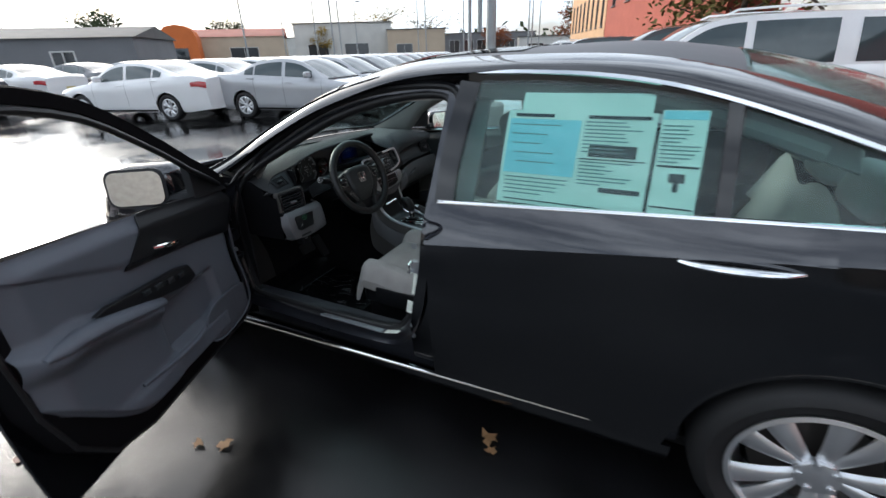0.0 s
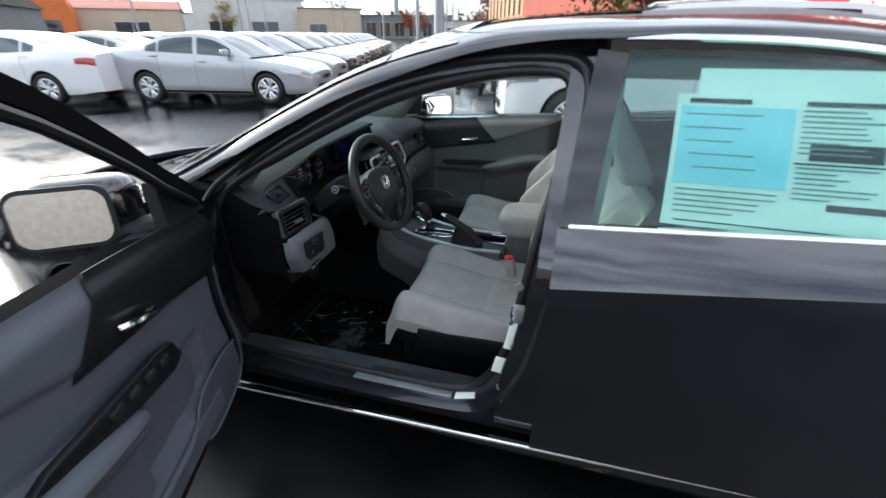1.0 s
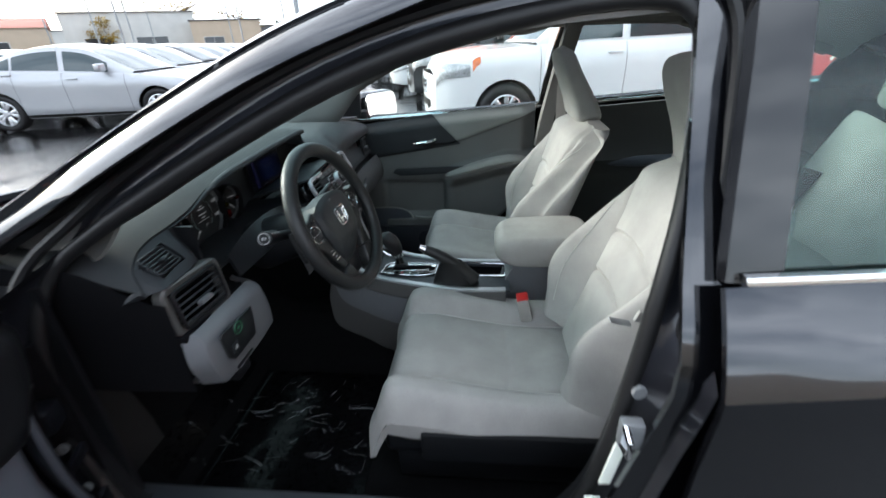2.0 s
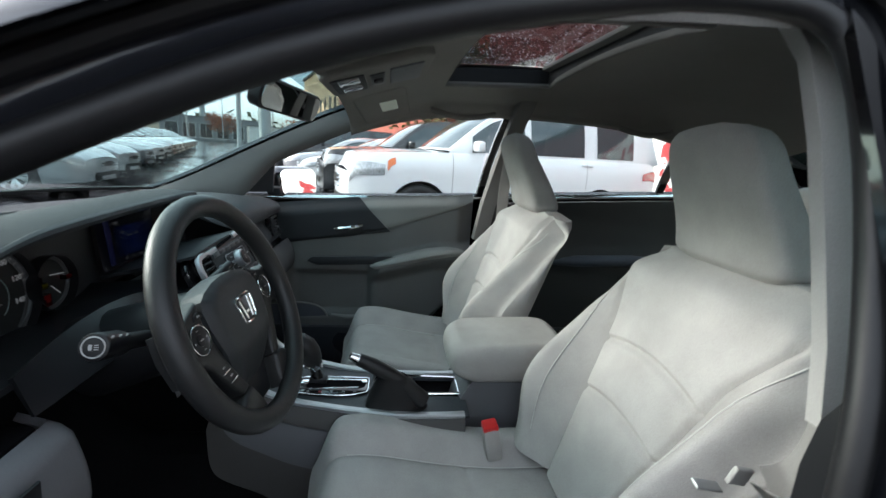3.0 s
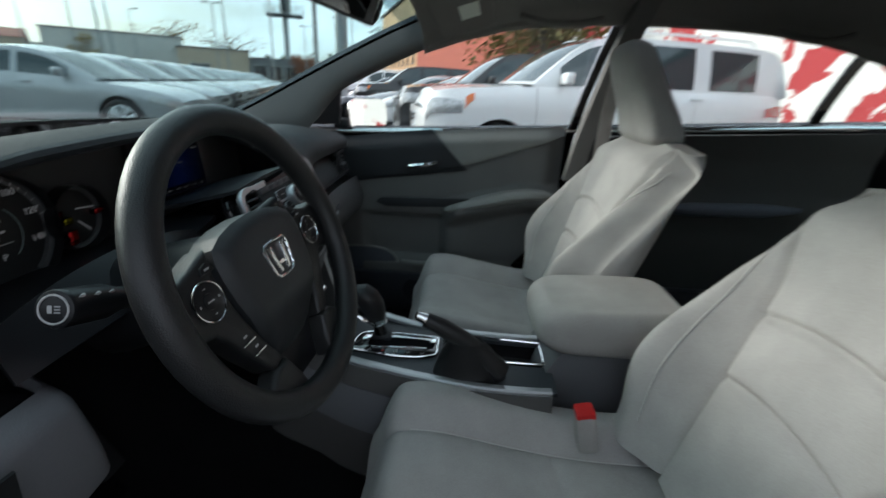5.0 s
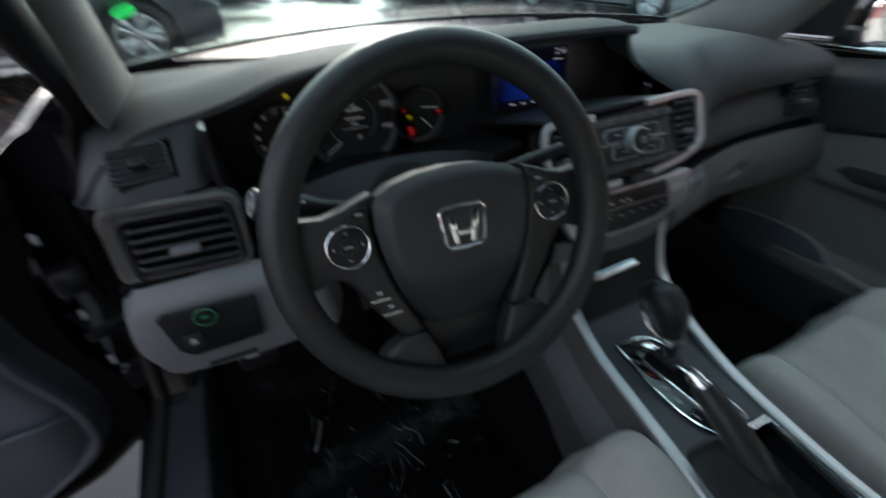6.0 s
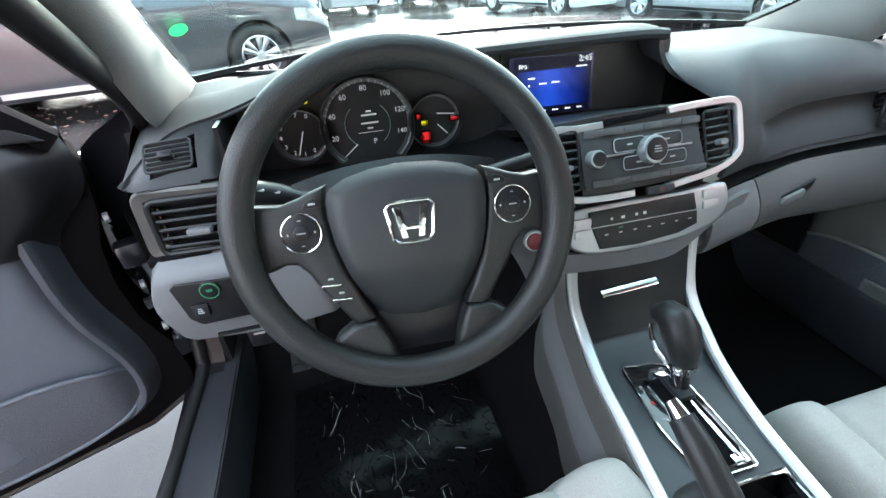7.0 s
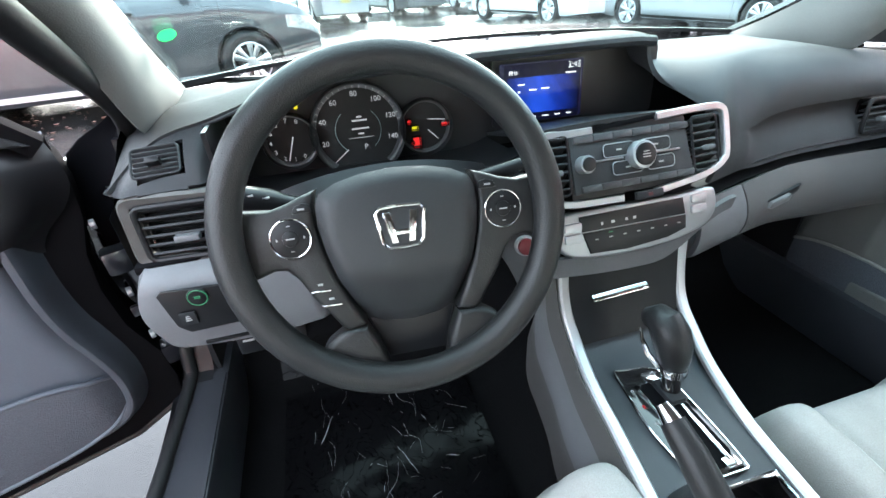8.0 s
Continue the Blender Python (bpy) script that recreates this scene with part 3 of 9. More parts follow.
part("porch_opening", box((3, -3.04, 1.6), (2.6, 0.06, 3.2), 0.02), PANE, p)
building("shop", "far pale commercial building", (-84, 88), (-64, 101), 8.5, 16, PALE_WALL, [(3, 8, 1, 4), (12, 18, 1, 4)])
building("shop", "far tan shop building with flat roof", (-62, 96), (-50, 103), 6.5, 12, TAN_WALL, [(2, 6, 1, 3.5)])
building("shop", "far grey glass-fronted showroom", (-60, 122), (-36, 134), 6.0, 14, GREY_SIDING, [(2 + 4 * i, 5 + 4 * i, 0.6, 4.4) for i in range(6)])
building("shop", "far low orange shop", (-48, 150), (-30, 157), 5.0, 12, ORANGE_WALL, [(3, 7, 1, 3.2), (10, 14, 1, 3.2)])
building("shop", "far low white shop", (-34, 112), (-20, 117), 4.2, 10, PALE_WALL, [(2, 6, 0.8, 2.8)])
building("shop", "far long pale warehouse on the skyline", (-132, 104), (-104, 138), 7.0, 18, PALE_WALL, [(4 + 7 * i, 7 + 7 * i, 1.5, 4) for i in range(5)])
WX0, WY0 = 9.7, 1.2
WDX, WDY = -12.1, 35.0
_n = math.hypot(WDX, WDY)


def on_wall(s):
    return (WX0 + WDX / _n * s, WY0 + WDY / _n * s)


mural_house = building("dealership", "white painted wall with worn red mural under red brick", on_wall(18.0), on_wall(-14.0), 7.2, 12, MURAL, sill=False)
part("upper_wall", box((16.0, -0.03, 5.95), (32.0, 0.06, 2.5), 0.01), BRICK_DARK, mural_house)
building("dealership", "red brick commercial building", on_wall(46.0), on_wall(22.0), 9.0, 14, BRICK_RED, [(2 + 4.5 * i, 3.2 + 4.5 * i, 4.6, 6.6) for i in range(5)], trim=DARK_STEEL)
building("dealership", "tan brick building with narrow tall windows", on_wall(68.0), on_wall(46.3), 9.6, 14, BRICK_TAN, [(1.5 + 2.6 * i, 2.5 + 2.6 * i, 3.2, 6.2) for i in range(8)], trim=DARK_STEEL)


def light_pole(x, y, h, r=0.09, arms=2, mat_=STEEL, heads=True, base=True, turn=20):
    root = thing("light_pole", "tall steel parking lot light pole with lamp heads", "light pole", pose(x, y, 0, 0, 0, turn), group="light poles")
    part("pole", tube([(0, 0, 0), (0, 0, h * 0.5), (0, 0, h)], [r, r * 0.85, r * 0.6], 10), mat_, root)
    if base:
        part("footing", lathe_z([(0.26, 0), (0.26, 0.55), (0.22, 0.6), (0.05, 0.6)]), CONCRETE, root)
    if heads:
        for k in range(arms):
            a = 2 * math.pi * k / arms
            d = Vector((math.cos(a), math.sin(a), 0))
            arm = part("arm", tube([(0, 0, h - 0.1), d * 0.5 + Vector((0, 0, h))], 0.035, 6), mat_, root)
            part("lamp_head", box(tuple(d * 0.85 + Vector((0, 0, h))), (0.75, 0.34, 0.16), 0.05, pose(0, 0, 0, 0, 0, math.degrees(a))), DARK_STEEL, root)
    return root


def lathe_z(prof, n=20):
    return grid(lambda u, v: (lambda q: (q[0] * math.cos(2 * math.pi * u), q[0] * math.sin(2 * math.pi * u), q[1]))(prof[round(v * (len(prof) - 1))]), n, len(prof) - 1, wrap=True)


light_pole(-2.05, 5.66, 9.5, 0.085)
light_pole(-2.32, 5.38, 9.0, 0.032, heads=False, base=False)
for x, y, h, r, k in ((-34, 6, 10, 0.13, 2), (-40, 34, 11, 0.1, 2), (-33, 41, 10, 0.09, 2), (-28, 52, 10, 0.09, 2), (-30, 36, 9, 0.1, 1), (-21, 48, 10, 0.09, 2), (-16, 62, 10, 0.09, 2), (-46, 52, 11, 0.1, 2),
                      (-22, 78, 11, 0.1, 2), (-12, 44, 9, 0.08, 2), (-38, 68, 11, 0.1, 2), (-27, 95, 11, 0.1, 3), (-33, 92, 11, 0.1, 3), (-17, 100, 10, 0.1, 2), (-9, 80, 9, 0.1, 2), (-60, 60, 12, 0.1, 2), (-52, 70, 10, 0.1, 1)):
    light_pole(x, y, h, r, k, base=False)

# plain unseen wall added behind the walk, to shape reflections and block low sky
STAND_IN_WALL = mat("cream_stand_in_wall", (0.42, 0.40, 0.36), 0.8, var=0.15, scale=0.5, fine=0.15, bscale=14, bump=0.2)
show = thing("unseen_stand_in_wall", "plain cream stand-in wall beside the lot, unseen, added for reflections", "wall", pose(-6.0, -6.6, 0))
part("wall", box((0, -0.15, 0.8), (40.0, 0.3, 1.6), 0.02), STAND_IN_WALL, show)

# the billboard, seen on edge
bb = thing("billboard", "tall roadside billboard seen edge-on with a catwalk", "billboard", pose(-52, 131, 0, 0, 0, 18))
part("post", tube([(0, 0, 0), (0, 0, 26)], 0.75, 12), STEEL, bb)
part("catwalk", box((0, 0, 17.5), (9.5, 4.5, 0.5), 0.05), DARK_STEEL, bb)
part("panel", box((-0.7, 0.5, 23.0), (0.5, 12, 9), 0.1, pose(0, 0, 0, 0, 0, 4)), DARK_STEEL, bb)
part("panel", box((0.7, 0.5, 23.0), (0.5, 12, 9), 0.1, pose(0, 0, 0, 0, 0, -4)), DARK_STEEL, bb)
bm = bmesh.new()
for a, b in (((-5, -2.4), (5, -2.4)), ((-5, 2.4), (5, 2.4))):
    for z in (18.6, 19.8):
        tube([(*a, z), (*b, z)], 0.07, 5, bm=bm)
    for i in range(6):
        x = -5 + 2 * i
        tube([(x, a[1], 17.7), (x, a[1], 19.8)], 0.06, 5, bm=bm)
part("railing", bm, STEEL, bb)


# trees
def leaf_mat(name, col):
    m = mat(name, col, 0.7, var=0.3, scale=1.2, fine=0.2, bscale=8, spec=0.2)
    return m


LEAF_OLIVE = leaf_mat("olive_leaves", (0.11, 0.095, 0.03))
LEAF_RUST = leaf_mat("rust_leaves", (0.25, 0.075, 0.025))
LEAF_GREEN = leaf_mat("dull_green_leaves", (0.055, 0.075, 0.035))
LEAF_GOLD = leaf_mat("gold_leaves", (0.30, 0.20, 0.04))


def tree(x, y, h, r, leaf, label, n=900, size=0.16, seed=1, bare=False):
    if size > 0.2:
        n, size = n * 3, size * 0.5
    rng = random.Random(seed)
    root = thing("tree", label, "tree", pose(x, y, 0))
    bm = bmesh.new()
    tube([(0, 0, 0), (0.05 * h * 0.1, 0, h * 0.25), (0, 0.04, h * 0.5), (0.03, 0, h * 0.8)], [0.035 * h, 0.028 * h, 0.02 * h, 0.006 * h], 8, bm=bm)
    tips = []
    for k in range(11):
        a = rng.uniform(0, 6.28)
        z0 = h * rng.uniform(0.28, 0.65)
        L = r * rng.uniform(0.6, 1.0)
        e = Vector((math.cos(a) * L, math.sin(a) * L, z0 + h * rng.uniform(0.10, 0.32)))
        mid = Vector((math.cos(a) * L * 0.5, math.sin(a) * L * 0.5, z0 + (e.z - z0) * 0.62))
        tube([(0, 0, z0), mid, e], [0.012 * h, 0.008 * h, 0.003 * h], 5, bm=bm)
        for q in range(4):
            b = rng.uniform(0, 6.28)
            t = lerp(mid, e, rng.uniform(0.1, 1.0))
            w = Vector(t) + Vector((math.cos(b), math.sin(b), rng.uniform(0.1, 0.9))) * r * 0.35
            tube([t, w], [0.004 * h, 0.0015 * h], 4, bm=bm)
            tips.append((w, r * 0.36))
        tips.append((e, r * 0.42))
    tips += [(Vector((0, 0, h * 0.86)), r * 0.4)]
    part("trunk", bm, BARK, root)
    if bare:
        n = n // 5
    verts, faces = [], []
    for i in range(n):
        c, rr = rng.choice(tips)
        d = Vector((rng.gauss(0, 1), rng.gauss(0, 1), rng.gauss(0, 0.8))).normalized() * rr * rng.uniform(0.2, 1.0)
        p0 = c + d
        s = size * rng.uniform(0.6, 1.5)
        q = Euler((rng.uniform(-1, 1), rng.uniform(-1, 1), rng.uniform(0, 6.28))).to_matrix()
        b = len(verts)
        for v in ((-1, 0, 0), (0, -0.55, 0.12), (1, 0, 0), (0, 0.55, 0.12)):
            verts.append(tuple(p0 + q @ (Vector(v) * s)))
        faces.append((b, b + 1, b + 2, b + 3))
    me = bpy.data.meshes.new("crown")
    me.from_pydata(verts, [], faces)
    me.materials.append(leaf)
    o = new("crown", me)
    o.parent = root
    tagged(o, kind="stuff")
    return root


tree(3.0, 20.5, 5.6, 3.4, LEAF_OLIVE, "broad tree with olive autumn leaves before a brick wall", 5200, 0.13, 3)
tree(5.2, 15.6, 5.0, 2.6, LEAF_OLIVE, "small tree with thinning olive leaves by the wall", 3600, 0.12, 4)
tree(-10, 74, 9, 4.5, LEAF_GREEN, "far roadside tree with dull leaves", 900, 0.4, 5)
tree(-16, 88, 8, 4, LEAF_RUST, "far tree with rust-coloured autumn leaves", 800, 0.4, 6)
tree(-41, 118, 7, 4, LEAF_RUST, "far tree with rust-coloured autumn leaves", 800, 0.4, 7)
tree(-75, 110, 13, 7, LEAF_GOLD, "far tall tree nearly bare of leaves", 900, 0.5, 8, True)
tree(-62, 118, 12, 7, LEAF_GOLD, "far tall tree nearly bare of leaves", 900, 0.5, 9, True)
tree(-78, 92, 7, 3, LEAF_GOLD, "far small tree with golden leaves", 700, 0.4, 10)
tree(-95, 78, 9, 4.5, LEAF_GREEN, "far dark evergreen behind the restaurant", 900, 0.4, 11)
tree(-66, 34, 7, 3.2, LEAF_GREEN, "far dark tree behind the grey office", 800, 0.35, 12)
tree(-47, -10, 4.5, 3.6, LEAF_GREEN, "round clipped green shrub tree by the office", 1800, 0.22, 13)
tree(-24, 140, 8, 4, LEAF_RUST, "far tree with rust-coloured autumn leaves", 700, 0.45, 14)
# the wooded rise on the skyline
rng = random.Random(5)
verts, faces = [], []
for i in range(5200):
    a = radians(rng.uniform(85, 200))
    d = rng.uniform(210, 260)
    hh = 9 + 5 * math.sin(a * 5) + 3 * math.sin(a * 13 + 1)
    p0 = Vector((math.cos(a) * d, math.sin(a) * d, abs(rng.gauss(0, 0.45)) * hh))
    s = rng.uniform(1.0, 2.2)
    q = Euler((rng.uniform(-1, 1), rng.uniform(-1, 1), rng.uniform(0, 6.28))).to_matrix()
    b = len(verts)
    for v in ((-1, 0, -0.3), (0.2, -0.7, 0.3), (1, 0, 0.4), (0, 0.7, -0.2)):
        verts.append(tuple(p0 + q @ (Vector(v) * s)))
    faces.append((b, b + 1, b + 2, b + 3))
me = bpy.data.meshes.new("far_woods")
me.from_pydata(verts, [], faces)
me.materials.append(LEAF_GREEN)
tagged(new("far_woods", me), "low wooded skyline beyond the town", "woods", kind="stuff")

# fallen leaves
LEAF_DRY = mat("dry_leaf", (0.24, 0.13, 0.06), 0.7, var=0.3, scale=30)
LEAF_WET = mat("wet_leaf", (0.14, 0.055, 0.035), 0.35, var=0.3, scale=30)


def leaf_bm(s, seed):
    r = random.Random(seed)
    pts = [(s * (0.6 + 0.4 * math.cos(3 * a) * r.uniform(0.5, 1.2)) * math.cos(a), s * 0.8 * (0.6 + 0.3 * math.sin(4 * a)) * math.sin(a)) for a in [2 * math.pi * i / 11 for i in range(11)]]
    bm = slab(pts, 0.002, Matrix.Identity(4))
    for v in bm.verts:
        v.co.z += 0.012 * math.sin(v.co.x / s * 2 + seed) ** 2 + 0.004
    return bm


for i, (x, y) in enumerate(((-0.69, -1.40), (-0.58, -1.36), (0.400, -0.875), (0.425, -0.925))):
    o = part("leaf", leaf_bm(0.035 + 0.012 * (i % 3), i), LEAF_DRY)
    o.matrix_world = pose(x, y, 0.002, 0, 0, 70 * i)
    tagged(o, "curled dry brown leaf lying on wet asphalt", "leaf", group="fallen leaves")
rng = random.Random(8)
verts, faces = [], []
for i in range(420):
    x, y, s, a = rng.uniform(-6.2, -1.2), rng.uniform(-4.6, -1.3), rng.uniform(0.012, 0.035), rng.uniform(0, 6.28)
    if -1.0 < x and y > -2.6:
        continue
    b = len(verts)
    for j in range(5):
        t = a + 2 * math.pi * j / 5
        verts.append((x + s * math.cos(t), y + s * 0.8 * math.sin(t), 0.006 + 0.004 * (j % 2)))
    faces.append(tuple(range(b, b + 5)))
me = bpy.data.meshes.new("leaf_litter")
me.from_pydata(verts, [], faces)
me.materials.append(LEAF_WET)
tagged(new("leaf_litter", me), "scattered wet brown leaves on asphalt", "leaves", kind="stuff")


# ---- vehicles parked in the lot ----
WHEEL_MESH = {}


def lathe(prof, n=36, bm=None):
    """Turns (radius, y) points about the y axis."""
    return grid(lambda u, v: (lambda p: (p[0] * math.cos(2 * math.pi * u), p[1], p[0] * math.sin(2 * math.pi * u)))(prof[round(v * (len(prof) - 1))]), n, len(prof) - 1, wrap=True, bm=bm)


def tyre_mesh(r, rim, w):
    return lathe([(rim, -w * 0.42), (rim + 0.02, -w * 0.50), ((r + rim) / 2, -w * 0.56), (r - 0.03, -w * 0.52), (r - 0.008, -w * 0.42), (r, -w * 0.2), (r, w * 0.2),
                  (r - 0.008, w * 0.42), (r - 0.03, w * 0.52), ((r + rim) / 2, w * 0.56), (rim + 0.02, w * 0.5), (rim, w * 0.42)])


def rim_mesh(rim, w, spokes, wide):
    """Alloy: lip, barrel, spokes in pairs, hub with nuts; its face looks along -y."""
    bm = lathe([(rim, -w * 0.40), (rim + 0.006, -w * 0.48), (rim - 0.008, -w * 0.50), (rim - 0.016, -w * 0.42), (rim - 0.03, w * 0.1), (rim - 0.035, w * 0.4)], 40)
    for k in range(spokes):
        a0 = 2 * math.pi * k / spokes
        for off in ((-0.5, 0.5) if wide else (0,)):
            a1 = a0 + off * 0.42
            a2 = a0 + off * 0.50
            hub, out = Vector((0.045 * math.cos(a1), -w * 0.36, 0.045 * math.sin(a1))), Vector(((rim - 0.012) * math.cos(a2), -w * 0.43, (rim - 0.012) * math.sin(a2)))
            d = (out - hub)
            s = d.cross(Vector((0, 1, 0))).normalized()
            def sp(u, v, hub=hub, d=d, s=s, off=off):
                half = (0.017 + 0.020 * u) if wide else 0.026 + 0.012 * u
                e = (v - 0.5) * 2
                return hub + d * u + s * half * e + Vector((0, 0.010 * abs(e) ** 3 - 0.014 * math.sin(math.pi * u) * 0.6 + 0.006 * e * off, 0))
            grid(sp, 6, 6, thick=0.022, bm=bm)
    join(bm, disc((0, -w * 0.30, 0), 0.056, 0.028, (0, -1, 0), 20, 0.006))
    for k in range(5):
        a = 2 * math.pi * (k + 0.5) / 5
        join(bm, disc((0.046 * math.cos(a), -w * 0.40, 0.046 * math.sin(a)), 0.010, 0.012, (0, -1, 0), 8))
    return bm


def add_wheel(parent, x, y, z, r=0.33, rim=0.215, w=0.215, spokes=5, wide=True):
    key = (r, rim, w, spokes, wide)
    if key not in WHEEL_MESH:
        t = part("tyre", tyre_mesh(r, rim, w), RUBBER)
        m = part("rim", rim_mesh(rim, w, spokes, wide), ALLOY)
        b = part("brake_disc", disc((0, 0.0, 0), rim * 0.72, 0.02, (0, -1, 0), 24), mat_brake)
        WHEEL_MESH[key] = (t.data, m.data, b.data)
        for o in (t, m, b):
            bpy.data.objects.remove(o)
    hub = new("wheel")
    hub.empty_display_size = 0.1
    hub.parent = parent
    hub.matrix_local = pose(x, y, z, 0, 0, 180 if y > 0 else 0)
    for nm, me in zip(("tyre", "rim", "brake_disc"), WHEEL_MESH[key]):
        o = new(nm, me)
        o.parent = hub
    return hub


mat_brake = mat("brake_steel", (0.10, 0.09, 0.085), 0.45, 0.7, var=0.2)
UNDER = mat("underbody_black", (0.010, 0.010, 0.010), 0.8, var=0.2)
LAMP_CLEAR = mat("clear_lamp", (0.45, 0.46, 0.47), 0.12, 0.35, var=0.4, scale=30, coat=1.0)
LAMP_RED = mat("red_lamp", (0.42, 0.015, 0.02), 0.15, var=0.15, scale=25, coat=1.0)
LAMP_AMBER = mat("amber_lamp", (0.75, 0.16, 0.02), 0.15, var=0.1, scale=25, coat=1.0)
PLATE = mat("pale_plate", (0.6, 0.5, 0.2), 0.5, var=0.1)

SEDAN = dict(xf=-2.31, xr=2.50, w=0.915, wheel=1.388, r=0.33, rim=0.215, bottom=0.22,
             shoulder=[(-2.31, 0.62), (-2.2, 0.70), (-1.9, 0.80), (-1.4, 0.88), (-0.95, 0.93), (0.2, 0.99), (1.3, 1.055), (1.9, 1.085), (2.3, 1.07), (2.5, 1.0)],
             rail=[(-1.05, 0.955, 0.78), (-0.8, 1.08, 0.745), (-0.55, 1.22, 0.715), (-0.3, 1.33, 0.69), (0.0, 1.392, 0.672), (0.3, 1.408, 0.665), (0.6, 1.395, 0.665), (0.9, 1.355, 0.67),
                   (1.2, 1.275, 0.69), (1.5, 1.17, 0.715), (1.85, 1.085, 0.74)],
             crown=0.055, bulge=0.16, front_roof=-0.32, rear_roof=0.92, windows=[(-0.62, 0.12), (0.22, 1.0), (1.05, 1.30)], nose=0.62)
SUV = dict(xf=-2.28, xr=2.52, w=0.985, wheel=1.388, r=0.37, rim=0.225, bottom=0.30,
           shoulder=[(-2.28, 0.85), (-2.22, 1.02), (-2.1, 1.08), (-1.6, 1.13), (-0.95, 1.16), (0.2, 1.17), (1.6, 1.19), (2.4, 1.19), (2.52, 1.15)],
           rail=[(-1.0, 1.19, 0.87), (-0.75, 1.40, 0.84), (-0.52, 1.58, 0.80), (-0.3, 1.70, 0.78), (0.0, 1.755, 0.765), (0.6, 1.775, 0.76), (1.4, 1.765, 0.755), (2.1, 1.735, 0.75),
                 (2.32, 1.66, 0.75), (2.42, 1.45, 0.79), (2.50, 1.2, 0.83)],
           crown=0.045, bulge=0.10, front_roof=-0.26, rear_roof=2.2, windows=[(-0.68, 0.10), (0.2, 1.08), (1.30, 1.98)], nose=0.80)
VAN = dict(xf=-2.42, xr=2.60, w=1.005, wheel=1.50, r=0.345, rim=0.22, bottom=0.165,
           shoulder=[(-2.42, 0.68), (-2.30, 0.82), (-2.0, 0.95), (-1.45, 1.05), (-1.2, 1.07), (0.0, 1.06), (1.2, 1.04), (2.0, 1.08), (2.6, 1.06)],
           rail=[(-1.55, 1.06, 0.88), (-1.2, 1.27, 0.85), (-0.9, 1.45, 0.82), (-0.6, 1.58, 0.79), (-0.2, 1.665, 0.77), (0.5, 1.70, 0.76), (1.4, 1.695, 0.755), (2.2, 1.65, 0.755),
                 (2.42, 1.52, 0.78), (2.52, 1.3, 0.82), (2.58, 1.08, 0.86)],
           crown=0.05, bulge=0.22, front_roof=-0.5, rear_roof=2.3, windows=[(-1.0, -0.05), (0.05, 1.2), (1.28, 2.2)], nose=0.66)


def shell(spec):
    """The surfaces of a car from its spec: side(x, v, sign), over(x, u), cabin(x, v, sign)."""
    top, rl = curve(spec["shoulder"]), curve(spec["rail"])
    prof = curve([(0.0, 0.93), (0.10, 0.975), (0.35, 0.99), (0.62, 1.0), (0.82, 0.995), (0.93, 0.965), (1.0, 0.925)])

    def taper(x):
        f = max(0.0, (-x - 1.25) / (-spec["xf"] - 1.25))
        b = max(0.0, (x - 1.35) / (spec["xr"] - 1.35))
        return 1 - (1 - spec["nose"]) * 0.55 * f**3.2 - 0.20 * b**2.6 - 0.16 * max(0, f - 0.8) / 0.2 * 0.5

    def low(x):
        z = spec["bottom"] + 0.06 * smooth01((abs(x) - 1.9) / 0.6)
        for c in (-spec["wheel"], spec["wheel"]):
            rr = spec["r"] + 0.045
            if abs(x - c) < rr:
                z = max(z, spec["r"] + math.sqrt(rr * rr - (x - c) ** 2))
        return z

    def side(x, v, s):
        zl, zt = low(x), top(x)[0]
        z = zl + (zt - zl) * v
        rel = (z - spec["bottom"]) / (zt - spec["bottom"])
        return (x, s * spec["w"] * taper(x) * prof(rel)[0], z)

    def cabin(x, v, s, out=0.0):
        a = side(x, 1.0, s)
        z, y = rl(x)
        b = (x, s * y, z)
        p = lerp((x, s * (abs(a[1]) - 0.012), min(a[2], z)), b, v)
        return (p[0], p[1] + s * (out + 0.012 * math.sin(math.pi * v)), p[2])

    def over(x, u, out=0.0):
        z, y = rl(x)
        k = 1 - u * u
        xa, xc = spec["rail"][0][0], spec["rail"][-1][0]
        t = smooth01(1 - (x - xa) / (spec["front_roof"] - xa + 0.25)) if x < spec["front_roof"] + 0.25 else 0
        t2 = smooth01((x - spec["rear_roof"] + 0.2) / (xc - spec["rear_roof"] + 0.2)) if x > spec["rear_roof"] - 0.2 else 0
        return (x - spec["bulge"] * k * t + spec["bulge"] * 0.7 * k * t2, u * (y + out * 0), z + out + spec["crown"] * k * (1 - 0.8 * max(t, t2)))
    return top, rl, low, side, cabin, over, taper


def stations(spec, n):
    """x stations, denser round the wheel arches."""
    xs = {round(spec["xf"] + (spec["xr"] - spec["xf"]) * i / n, 4) for i in range(n + 1)}
    for c in (-spec["wheel"], spec["wheel"]):
        rr = spec["r"] + 0.045
        xs |= {round(c + rr * math.cos(math.pi * i / 12), 4) for i in range(13)}
        xs |= {round(c - rr - 0.002, 4), round(c + rr + 0.002, 4)}
    return sorted(xs)


def strip(xs, rows, fn, bm=None):
    n = len(xs) - 1
    return grid(lambda u, v: fn(xs[round(u * n)], v), n, rows, bm=bm)


